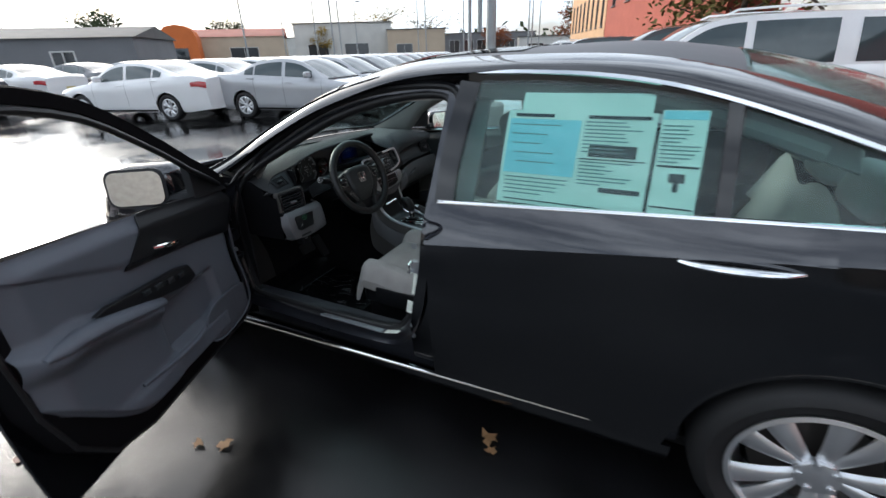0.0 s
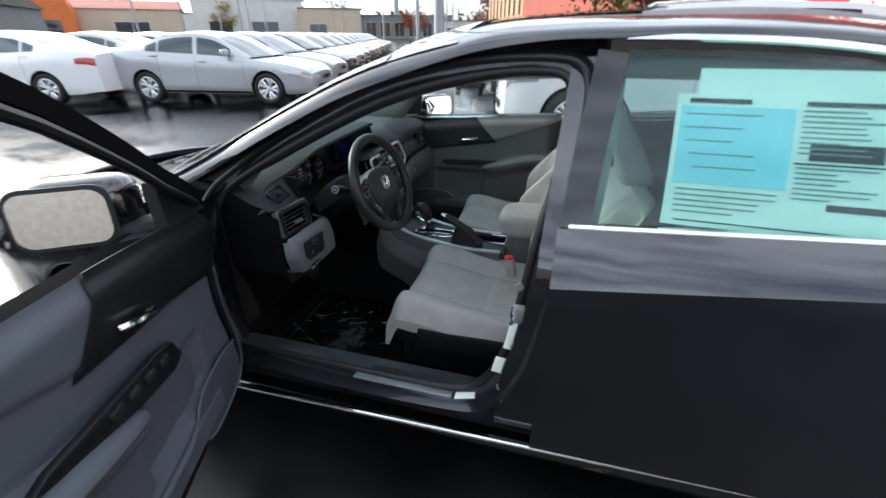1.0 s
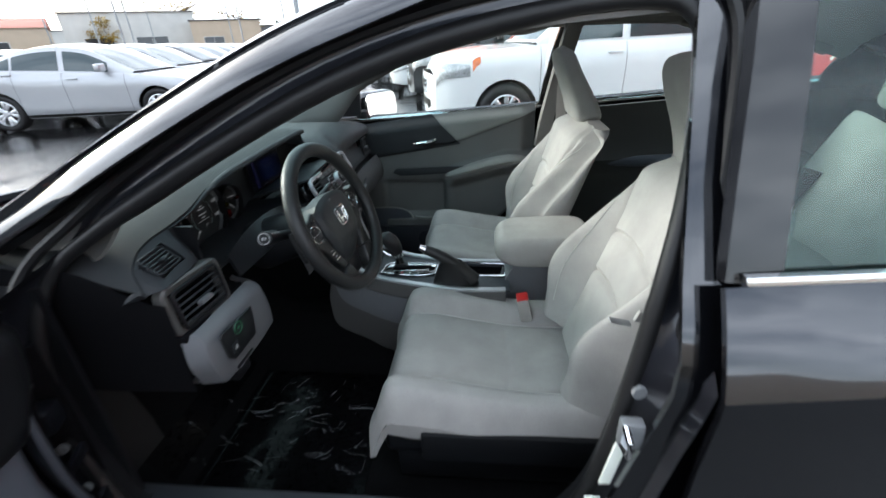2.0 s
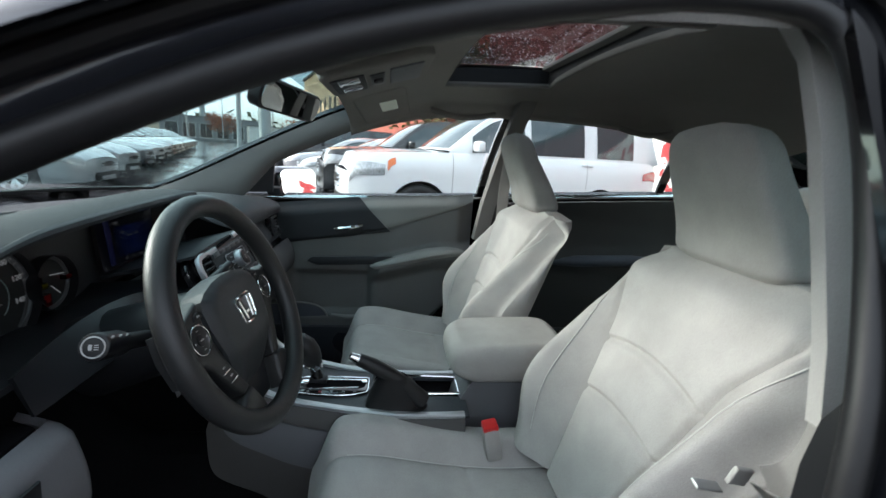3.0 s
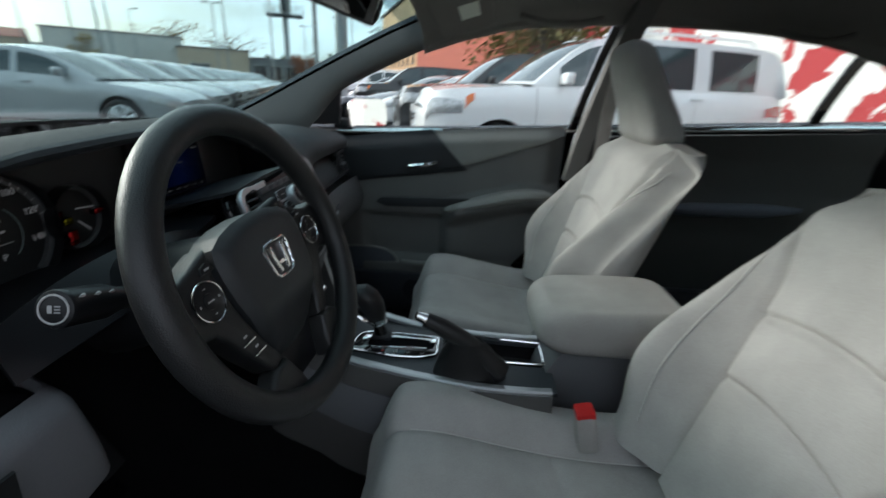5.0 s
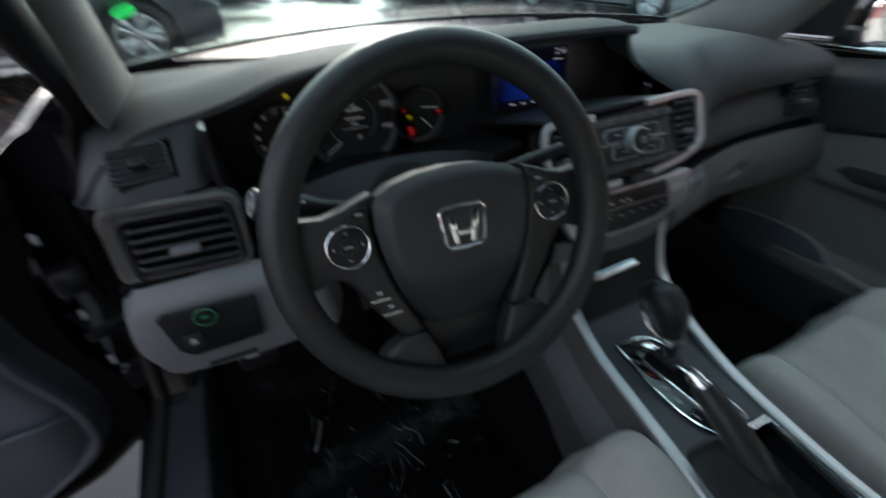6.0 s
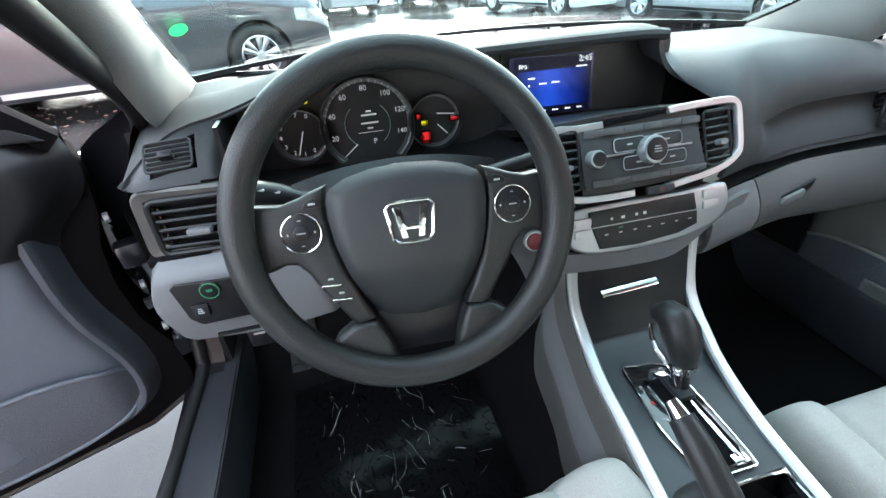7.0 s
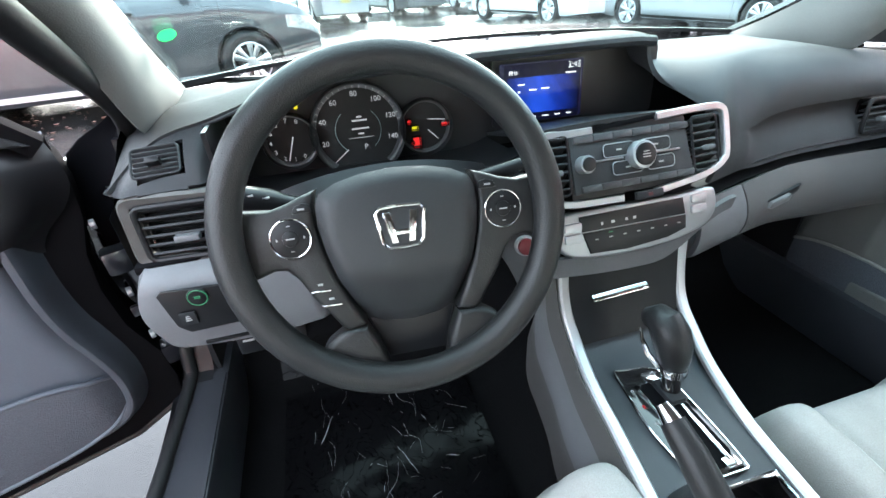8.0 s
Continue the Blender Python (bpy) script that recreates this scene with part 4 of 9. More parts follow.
def parked(name, label, category, spec, paint, lamp="clear", gaps=True, group="cars parked in the lot", suv_rack=False):
    top, rl, low, side, cabin, over, taper = shell(spec)
    root = thing(name, label, category, group=group)
    xs = stations(spec, 44)
    bm = bmesh.new()
    for s in (-1, 1):
        strip(xs, 9, lambda x, v, s=s: side(x, v, s), bm)
    n = len(xs) - 1
    grid(lambda u, v: (lambda a: (a[0] - 0.0, a[1] * (2 * v - 1), a[2] + 0.035 * (1 - (2 * v - 1) ** 2)))(side(xs[round(u * n)], 1, 1)), n, 8, bm=bm)
    for x in (spec["xf"], spec["xr"]):
        d = -0.10 if x < 0 else 0.06
        grid(lambda u, v, x=x, d=d: (lambda a: (a[0] + d * (1 - (2 * u - 1) ** 2), a[1] * (2 * u - 1), a[2] + 0.035 * v * (1 - (2 * u - 1) ** 2)))(side(x, v, 1)), 10, 8, bm=bm)
    part("body", bm, paint, root)

    def nose(u, v, out):
        a = side(spec["xf"], v, 1)
        k = 1 - (2 * u - 1) ** 2
        return (a[0] - 0.10 * k - out, a[1] * (2 * u - 1), a[2] + 0.035 * v * k)
    part("grille_panel", grid(lambda u, v: nose(0.27 + 0.46 * u, 0.62 + 0.22 * v, 0.006), 8, 4), UNDER, root)
    part("lower_intake", grid(lambda u, v: nose(0.14 + 0.72 * u, 0.20 + 0.18 * v, 0.006), 10, 3), UNDER, root)
    bm = grid(lambda u, v: (lambda a: (a[0], a[1] * (2 * v - 1) * 0.9, spec["bottom"] + 0.03))(side(spec["xf"] + 0.1 + (spec["xr"] - spec["xf"] - 0.2) * u, 0.2, 1)), 10, 2, thick=0.02)
    for c in (-spec["wheel"], spec["wheel"]):
        for s in (-1, 1):
            rr = spec["r"] + 0.05
            grid(lambda u, v, c=c, s=s, rr=rr: (c + rr * math.cos(math.pi * u), s * (spec["w"] * 0.93 - 0.30 * v), spec["r"] + rr * math.sin(math.pi * u)), 10, 1, bm=bm)
            grid(lambda u, v, c=c, s=s, rr=rr: (c + rr * v * math.cos(math.pi * u), s * (spec["w"] * 0.93 - 0.30), spec["r"] * (1 - 0) + rr * v * math.sin(math.pi * u) - (1 - v) * 0.1), 10, 1, bm=bm)
    part("underbody", bm, UNDER, root)
    xa, xc = spec["rail"][0][0], spec["rail"][-1][0]
    bm = bmesh.new()
    for s in (-1, 1):
        grid(lambda u, v, s=s: cabin(xa + (xc - xa) * u, v, s), 26, 4, bm=bm)
    grid(lambda u, v: over(xa + (xc - xa) * u, 2 * v - 1), 30, 10, bm=bm)
    part("cabin", bm, paint, root)
    f0, f1, r0, r1 = xa + 0.03, spec["front_roof"] - 0.02, spec["rear_roof"] + 0.03, xc - 0.05
    part("windscreen", grid(lambda u, v: over(f0 + (f1 - f0) * u, (2 * v - 1) * 0.93, 0.006), 8, 10), FAR_GLASS, root)
    part("rear_window", grid(lambda u, v: over(r0 + (r1 - r0) * u, (2 * v - 1) * 0.88, 0.007), 8, 10), FAR_GLASS, root)
    for s in (-1, 1):
        for i, (a, b) in enumerate(spec["windows"]):
            def pane(u, v, a=a, b=b, s=s):
                x = a + (b - a) * u
                z, y = rl(x)
                zt = top(x)[0]
                hi = 1 - 0.07 / max(0.12, z - zt)
                lo = min(0.06, hi - 0.05)
                return cabin(x, lo + (max(hi, lo + 0.02) - lo) * v, s, 0.006)
            part("side_window", grid(pane, 10, 4), FAR_GLASS, root)
        for x in ((-0.35, 0.75) if spec is not VAN else (-0.7, 0.3)):
            p = side(x + 0.35, 0.86, s)
            part("door_handle", box((p[0], p[1] + s * 0.012, p[2]), (0.19, 0.03, 0.032), 0.012), paint, root)
        mx = spec["windows"][0][0] + 0.06
        p = cabin(mx, 0.12, s)
        part("side_mirror", box((p[0] - 0.02, p[1] + s * 0.13, p[2] + 0.06), (0.11, 0.21, 0.14), 0.045, seg=3), paint, root)
        if gaps:
            bm = bmesh.new()
            for x in (spec["windows"][0][0] - 0.28, spec["windows"][0][1] + 0.05, spec["windows"][1][1] + 0.02):
                grid(lambda u, v, x=x, s=s: (lambda a: (a[0] + 0.006 * (u - 0.5), a[1] + s * 0.002, a[2]))(side(x, 0.1 + 0.89 * v, s)), 1, 10, bm=bm)
            part("door_gap", bm, SEAL, root)
        bm = grid(lambda u, v, s=s: (lambda a: (a[0], a[1] + s * 0.004, a[2]))(side(-1.0 + 2.0 * u, 0.02 + 0.06 * v, s)), 8, 1, thick=0.006)
        part("sill_trim", bm, UNDER if spec is SEDAN else paint, root)
        xf, xr = spec["xf"], spec["xr"]
        hl = grid(lambda u, v, s=s: (lambda a: (a[0] - 0.012, a[1] + s * 0.006, a[2]))(side(xf + 0.02 + 0.42 * u, 0.66 + 0.26 * v * (1 - 0.35 * u), s)), 8, 3)
        part("headlight", hl, LAMP_CLEAR, root)
        if spec is SUV:
            part("marker_light", grid(lambda u, v, s=s: (lambda a: (a[0], a[1] + s * 0.01, a[2]))(side(xf + 0.46 + 0.1 * u, 0.72 + 0.16 * v, s)), 2, 2), LAMP_AMBER, root)
        tl = grid(lambda u, v, s=s: (lambda a: (a[0] + 0.004, a[1] + s * 0.006, a[2]))(side(xr - 0.36 * u, 0.70 + 0.20 * v * (1 - 0.4 * u), s)), 6, 3)
        part("tail_light", tl, LAMP_RED, root)
        for x in (-spec["wheel"], spec["wheel"]):
            add_wheel(root, x, s * (spec["w"] - 0.13), spec["r"], spec["r"], spec["rim"])
    gz = (top(spec["xf"])[0] + spec["bottom"]) / 2
    bm = bmesh.new()
    for i in range(4):
        box((spec["xf"] - 0.075, 0, gz + 0.06 + 0.05 * i), (0.05, 0.78, 0.024), 0.008, bm=bm)
    part("grille", bm, CHROME if spec is not SEDAN else SATIN, root)
    part("bumper_intake", box((spec["xf"] - 0.05, 0, gz - 0.10), (0.06, 0.95, 0.12), 0.02), UNDER, root)
    part("number_plate", box((spec["xr"] + 0.055, 0, gz + 0.22), (0.02, 0.31, 0.16), 0.004), PLATE, root)
    if suv_rack:
        for s in (-1, 1):
            part("roof_rail", tube([(x, s * 0.66, rl(x)[0] + 0.05 + (0.03 if 0 < i < 6 else -0.01)) for i, x in enumerate((-0.1, 0.0, 0.4, 0.9, 1.4, 1.9, 2.0))], 0.016, 6), paint, root)
    return root


WHITE_PAINT = flake_paint("white_paint", (0.80, 0.805, 0.81), 0.0, 0.35)
SILVER_PAINT = flake_paint("silver_paint", (0.44, 0.45, 0.47), 0.45, 0.38)
BLACK_PAINT = flake_paint("black_paint", (0.012, 0.013, 0.015), 0.2, 0.3)
GREY_PAINT = flake_paint("grey_paint", (0.09, 0.095, 0.11), 0.5, 0.35)
VAN_PAINT = flake_paint("dark_grey_van_paint", (0.085, 0.088, 0.098), 0.5, 0.35)
RED_PAINT = flake_paint("maroon_paint", (0.13, 0.015, 0.02), 0.3, 0.32)

white_sedan = parked("sedan", "white sedan parked on wet asphalt", "car", SEDAN, WHITE_PAINT)
silver_sedan = parked("sedan", "silver sedan parked on wet asphalt", "car", SEDAN, SILVER_PAINT)
grey_sedan = parked("sedan", "dark grey sedan parked in a row", "car", SEDAN, GREY_PAINT)
black_sedan = parked("sedan", "black sedan parked in a row", "car", SEDAN, BLACK_PAINT)
red_sedan = parked("sedan", "maroon sedan parked in a row", "car", SEDAN, RED_PAINT)
white_suv = parked("suv", "white boxy sport utility vehicle with amber marker light", "car", SUV, WHITE_PAINT, suv_rack=True)
black_suv = parked("suv", "black sport utility vehicle parked in a row", "car", SUV, BLACK_PAINT)
grey_van = parked("minivan", "dark grey minivan parked across the lane", "car", VAN, VAN_PAINT)

for s in (-1, 1):
    part("sill_moulding", bar([(x, s * (0.985 - 0.02 * abs(x)), 0.245) for x in (-1.08, -0.6, 0.0, 0.6, 1.08)], [(-0.020, -0.030), (0.014, -0.030), (0.020, 0.0), (0.010, 0.026), (-0.020, 0.026)], up=(0, 0, 1)), SILVER_PAINT, grey_van)

ROW_X, ROW_Y = -0.95, 2.63
white_sedan.matrix_world = pose(-12.15, 5.75, 0, 0, 0, 13)
silver_sedan.matrix_world = pose(-7.72, 7.27, 0, 0, 0, 190)
white_suv.matrix_world = pose(1.33, 5.72, 0, 0, 0, 11)
black_suv.matrix_world = pose(0.60, 8.70, 0, 0, 0, 11)
grey_van.matrix_world = pose(-6.81, -2.77, 0, 0, 0, -78.5)
mix = [grey_sedan, silver_sedan, grey_sedan, silver_sedan, silver_sedan, red_sedan, silver_sedan, white_sedan, grey_sedan, silver_sedan, black_sedan, silver_sedan, grey_sedan, white_sedan]
used = {white_sedan, silver_sedan, white_suv, black_suv, grey_van}


def stand(src, x, y, turn):
    """Stands a car at x, y: the first of its kind itself, then copies."""
    m = pose(x, y, 0, 0, 0, turn)
    if src in used:
        return copy_thing(src, m)
    used.add(src)
    src.matrix_world = m
    return src


for k in range(1, 14):
    stand(mix[k % 14], -7.72 + ROW_X * k, 7.27 + ROW_Y * k, 190)
for k in range(1, 12):
    stand(mix[(k * 3 + 1) % 14], -12.15 + ROW_X * k, 5.75 + ROW_Y * k, 13)
for k in range(0, 10):
    stand(mix[(k * 5 + 2) % 14], -19.3 + ROW_X * k, 3.3 + ROW_Y * k, 13)
for k, src in enumerate((silver_sedan, red_sedan, black_sedan, white_sedan)):
    stand(src, -18.2 + 0.7 * k, 0.6 - 2.75 * k, 8)
for k, src in enumerate((white_sedan, silver_sedan, black_suv, white_sedan, grey_sedan, white_suv, silver_sedan)):
    stand(src, -0.35 + ROW_X * k, 11.6 + ROW_Y * k, 11)
for r in range(2):
    for k in range(0, 12):
        stand(mix[(k * 3 + r * 5) % 14], -24.5 - 8.2 * r + ROW_X * k, 17 + 4 * r + ROW_Y * k, 190 if r else 13)


# ---- the charcoal sedan with its driver's door open ----
hero = thing("sedan", "dark charcoal grey sedan with the driver's door wide open", "car", pose(0, 0, 0))
TOP = curve([(-2.30, 0.62), (-2.15, 0.72), (-1.9, 0.80), (-1.4, 0.885), (-1.0, 0.93), (-0.5, 0.95), (0.2, 0.990), (0.84, 1.03), (1.28, 1.055), (1.75, 1.08), (2.2, 1.075), (2.48, 1.01)])
RAIL = curve([(-1.14, 0.945, 0.765), (-1.0, 1.005, 0.748), (-0.8, 1.108, 0.728), (-0.62, 1.200, 0.712), (-0.44, 1.283, 0.695), (-0.28, 1.338, 0.682), (-0.1, 1.378, 0.674), (0.1, 1.394, 0.670),
              (0.28, 1.398, 0.668), (0.54, 1.394, 0.667), (0.70, 1.382, 0.667), (0.85, 1.359, 0.668), (1.0, 1.322, 0.672), (1.18, 1.266, 0.682), (1.35, 1.208, 0.693), (1.55, 1.14, 0.71), (1.80, 1.075, 0.745)])
WHEEL_X, WHEEL_R, ARCH_R = 1.385, 0.328, 0.372


def fall(x):
    """How far the crease lies under the belt."""
    return 0.122 - 0.055 * min(max((x - 0.2) / 0.96, -0.3), 1.0)


def half(x, z):
    """Half the width of the body at x, z."""
    t = TOP(x)[0]
    c = t - fall(x)
    if z >= c:
        k = min((z - c) / (t - c), 1.0)
        w = 0.918 - 0.062 * (0.72 * k + 0.28 * k * k)
    else:
        k = min((c - z) / (c - 0.2), 1.0)
        w = 0.918 - 0.020 * smooth01(k * 3 + 0.12) + 0.0008 + 0.008 * math.sin(math.pi * min(k * 1.1, 1)) - 0.035 * k**3
    f = max(0.0, (-x - 1.2) / 1.1)
    b = max(0.0, (x - 1.35) / 1.15)
    return w * (1 - 0.20 * f**2.6 - 0.16 * b**2.4)


def arch(x, base):
    for c in (-WHEEL_X, WHEEL_X):
        if abs(x - c) < ARCH_R:
            base = max(base, WHEEL_R + math.sqrt(ARCH_R**2 - (x - c) ** 2))
    return base


def cab(x, v, s, out=0.0):
    """The side of the greenhouse, from belt (v = 0) to roof rail (v = 1)."""
    t = TOP(x)[0]
    z, y = RAIL(x)
    z = max(z, t + 0.002)
    a = (x, s * (half(x, t) - 0.008), t)
    p = lerp(a, (x, s * y, z), v)
    return (p[0], p[1] + s * (out + 0.016 * math.sin(math.pi * v)), p[2])


CROWN = curve([(-1.2, 0.068), (0.2, 0.070), (0.5, 0.082), (0.83, 0.108), (1.15, 0.138), (1.40, 0.140), (1.65, 0.085), (1.85, 0.035)])


def over(x, u, out=0.0):
    """Windscreen, roof and rear window as one surface; u from -1 to 1 across."""
    z, y = RAIL(x)
    k = 1 - u * u
    t = smooth01((-0.12 - x) / 1.0) if x < -0.12 else 0.0
    t2 = smooth01((x - 0.85) / 1.0) if x > 0.85 else 0.0
    return (x - 0.17 * k * t + 0.16 * k * t2, u * y, z + out + (CROWN(x)[0] * (1 - 0.55 * t)) * k**0.8)


def panel(x0, x1, low, high, s, nx=24, nz=12, out=0.0, thick=0.012):
    xs = {round(x0 + (x1 - x0) * i / nx, 4) for i in range(nx + 1)}
    for c in (-WHEEL_X, WHEEL_X):
        xs |= {round(c + ARCH_R * math.cos(math.pi * i / 18), 4) for i in range(19) if x0 < c + ARCH_R * math.cos(math.pi * i / 18) < x1}
    xs = sorted(xs)
    n = len(xs) - 1

    def fn(u, v):
        x = xs[round(u * n)]
        a, b = low(x), high(x)
        z = a + (b - a) * v
        return (x, s * (half(x, z) + out), z)
    return grid(fn, n, nz, thick=thick * s if thick else 0)


def crease_panel(x0, x1, low, s, nx=24, thick=0.012, front=None):
    """A door skin: rows gathered at the crease so that it stays sharp; front(z): its leading edge."""
    rows = [0.0, 0.08, 0.2, 0.34, 0.48, 0.62, 0.76, 0.88, 0.96, 1.0]
    ups = [0.02, 0.12, 0.3, 0.55, 0.8, 1.0]

    def fn(u, v):
        j = round(v * (len(rows) + len(ups) - 1))
        x = x0 + (x1 - x0) * u
        lo = arch(x, low)
        t = TOP(x)[0]
        c = max(t - fall(x), lo + 0.01)
        z = lo + (c - lo) * rows[j] if j < len(rows) else c + (t - c) * ups[j - len(rows)]
        if front and u < 0.5:
            x = x + (front(z) - x0) * (1 - 2 * u)
        return (x, s * half(x, z), z)
    return grid(fn, nx, len(rows) + len(ups) - 1, thick=thick * s)


# lower body
for s in (-1, 1):
    part("front_fender", panel(-2.22, -0.94 if s > 0 else -0.985, lambda x: arch(x, 0.24), lambda x, s=s: TOP(x)[0] - (0.06 * smooth01((x + 1.35) / 0.3) if s < 0 else 0), s, 26, 12), PAINT, hero, flat=17)
    part("rear_fender", panel(1.20, 2.44, lambda x: arch(x, 0.27 if x > 1.5 else 0.25), lambda x: TOP(x)[0], s, 26, 12), PAINT, hero, flat=17)
    part("rocker_panel", grid(lambda u, v, s=s: (lambda x, z: (x, s * (half(x, 0.26) - 0.004 - 0.05 * (1 - v) ** 2), z))(-1.0 + 2.02 * u, 0.165 + 0.105 * v), 24, 4, thick=0.012 * s), PAINT, hero)
    part("sill_moulding", tube([(-0.98 + 1.80 * i / 24, s * (half(-0.98 + 1.80 * i / 24, 0.26) + 0.011), 0.232 + 0.056 * (i / 24)) for i in range(25)], [0.0065] * 24 + [0.002], 8), CHROME, hero)
    for c, nm in ((-WHEEL_X, "front"), (WHEEL_X, "rear")):
        pts = []
        for i in range(25):
            a = math.pi * (0.02 + 0.96 * i / 24)
            x, z = c + ARCH_R * math.cos(a), WHEEL_R + ARCH_R * math.sin(a)
            pts.append((x, s * (half(x, z) + 0.001), z))
        part("wheel_arch_lip", tube(pts, 0.012, 10, up=(0, 1, 0)), PAINT, hero)
        bm = grid(lambda u, v, c=c, s=s: (c + (ARCH_R + 0.01) * math.cos(math.pi * u), s * (half(c, 0.6) - 0.02 - 0.30 * v), WHEEL_R + (ARCH_R + 0.01) * math.sin(math.pi * u)), 16, 3)
        grid(lambda u, v, c=c, s=s: (c + (ARCH_R + 0.01) * v * math.cos(math.pi * u), s * (half(c, 0.6) - 0.32), WHEEL_R + (ARCH_R + 0.01) * v * math.sin(math.pi * u)), 16, 1, bm=bm)
        part("wheel_housing", bm, UNDER, hero)
        add_wheel(hero, c, s * 0.795, WHEEL_R, 0.328, 0.222, 0.215, 5, True)
# bonnet, deck, bumpers
part("bonnet", grid(lambda u, v: (lambda x, k: (x - 0.10 * k * (1 - u), (half(x, TOP(x)[0]) - 0.02) * (2 * v - 1), TOP(x)[0] - 0.035 * (1 - u) - 0.035 + 0.015 * k**0.8))(-2.2 + 1.02 * u, 1 - (2 * v - 1) ** 2), 16, 16, thick=-0.012), PAINT, hero)
part("cowl", grid(lambda u, v: (lambda y: (-1.19 - 0.12 * (1 - (y / 0.76) ** 2) + 0.13 * u, y, 0.902 + 0.020 * (1 - (y / 0.76) ** 2) - 0.012 * math.sin(math.pi * u)))(0.76 * (2 * v - 1)), 6, 16, thick=-0.02), PLASTIC, hero)
part("boot_lid", grid(lambda u, v: (lambda x: (x, (half(x, TOP(x)[0]) - 0.02) * (2 * v - 1), TOP(x)[0] + 0.03 * (1 - (2 * v - 1) ** 2)))(1.78 + 0.68 * u), 10, 12, thick=-0.012), PAINT, hero)
for x, d, nm in ((-2.22, -0.16, "front_bumper"), (2.44, 0.10, "rear_bumper")):
    part(nm, grid(lambda u, v, x=x, d=d: (lambda z, k: (x + d * k * (0.6 + 0.4 * math.sin(math.pi * v)), half(x, z) * (2 * u - 1), z + (0.05 if x < 0 else 0.03) * v * k))(0.22 + (TOP(x)[0] - 0.22) * v, 1 - abs(2 * u - 1) ** 2.5), 16, 10, thick=0.012), PAINT, hero)
for s in (-1, 1):
    part("headlight", grid(lambda u, v, s=s: (lambda x, z: (x - 0.01, s * (half(x, z) + 0.004), z))(-2.2 + 0.42 * u, 0.60 + (0.10 + 0.05 * u) * v), 8, 3), LAMP_CLEAR, hero)
    part("tail_light", grid(lambda u, v, s=s: (lambda x, z: (x, s * (half(x, z) + 0.004), z))(2.44 - 0.34 * u, 0.86 + 0.14 * v * (1 - 0.4 * u)), 8, 3), LAMP_RED, hero)
part("grille", box((-2.36, 0, 0.60), (0.05, 0.95, 0.10), 0.02), CHROME, hero)
part("underbody", box((0.1, 0, 0.185), (4.3, 1.50, 0.05), 0.02), UNDER, hero)

# roof, pillars, glass
part("roof_panel", grid(lambda u, v: (over(-0.33 + 0.20 * u, 2 * v - 1)), 4, 24, thick=-0.01), PAINT, hero)
bm = bmesh.new()
for y0, y1, x0, x1 in ((-1.0, -0.56, -0.13, 0.32), (0.56, 1.0, -0.13, 0.32), (-1.0, 1.0, 0.32, 1.02)):
    grid(lambda u, v: over(x0 + (x1 - x0) * u, y0 + (y1 - y0) * v), 10, 12, bm=bm)
part("roof_skin", bm, WET_SHEEN_ROOF, hero)
part("sunroof_glass", grid(lambda u, v: over(-0.128 + 0.446 * u, 0.555 * (2 * v - 1), 0.0), 8, 12, thick=-0.005), GLASS_WET, hero)
for s in (-1, 1):
    part("front_pillar", grid(lambda u, v, s=s: over(-1.14 + 0.82 * u, s * (0.925 + 0.075 * v), 0.0), 24, 4, thick=-0.012 * s), PAINT, hero)
    part("rear_pillar", grid(lambda u, v, s=s: over(1.0 + 0.80 * u, s * (0.86 + 0.14 * v)), 12, 3, thick=-0.012 * s), PAINT, hero)
    part("rear_pillar_side", grid(lambda u, v, s=s: cab(1.36 + 0.42 * u, v * 1.0, s), 8, 6, thick=0.012 * s), PAINT, hero)
windscreen = part("windscreen", grid(lambda u, v: over(-1.13 + 0.80 * u, 0.925 * (2 * v - 1), -0.002), 16, 24, thick=-0.005), GLASS, hero)
gp = Vector(over(-0.895, -0.878, -0.0078))
gn = (Vector(over(-0.875, -0.885)) - Vector(over(-0.915, -0.885))).cross(Vector(over(-0.895, -0.82)) - Vector(over(-0.895, -0.94))).normalized()
part("round_sticker", slab([(0.0140 * math.cos(math.pi * i / 16), 0.0190 * math.sin(math.pi * i / 16)) for i in range(32)], 0.0005, facing(tuple(gp), tuple(gn))), PAPER_GREEN, windscreen, "round green inspection sticker")
part("shade_band", grid(lambda u, v: over(-0.355 - 0.115 * v, (-0.62 + 0.34 * v) + (0.925 + 0.62 - 0.34 * v) * u, -0.009), 24, 6), glass("tinted_screen_band", (0.50, 0.58, 0.62)), windscreen, "blue-grey tinted band")
part("screen_seal", bar([over(-1.13, 0.925 * (2 * i / 24 - 1), 0.0) for i in range(25)], [(-0.007, -0.006), (0.007, -0.006), (0.007, 0.003), (-0.007, 0.003)]), SEAL, hero)
part("screen_band", grid(lambda u, v: over(-0.375 + 0.045 * u, 0.925 * (2 * v - 1), -0.009), 2, 24), GLOSS_BLACK, hero)
rear_glass = part("rear_window", grid(lambda u, v: over(1.03 + 0.72 * u, 0.86 * (2 * v - 1), -0.002), 12, 20, thick=-0.005), GLASS, hero)
for o in (windscreen, rear_glass):
    o.visible_shadow = False
for s in (-1, 1):
    wiper = part("wiper_arm", tube([(-1.25, s * 0.30 - 0.08, 0.925), (-1.19, s * 0.30 - 0.35, 0.950), (-1.16, s * 0.28 - 0.52, 0.940)], 0.006, 6), SEAL, hero)

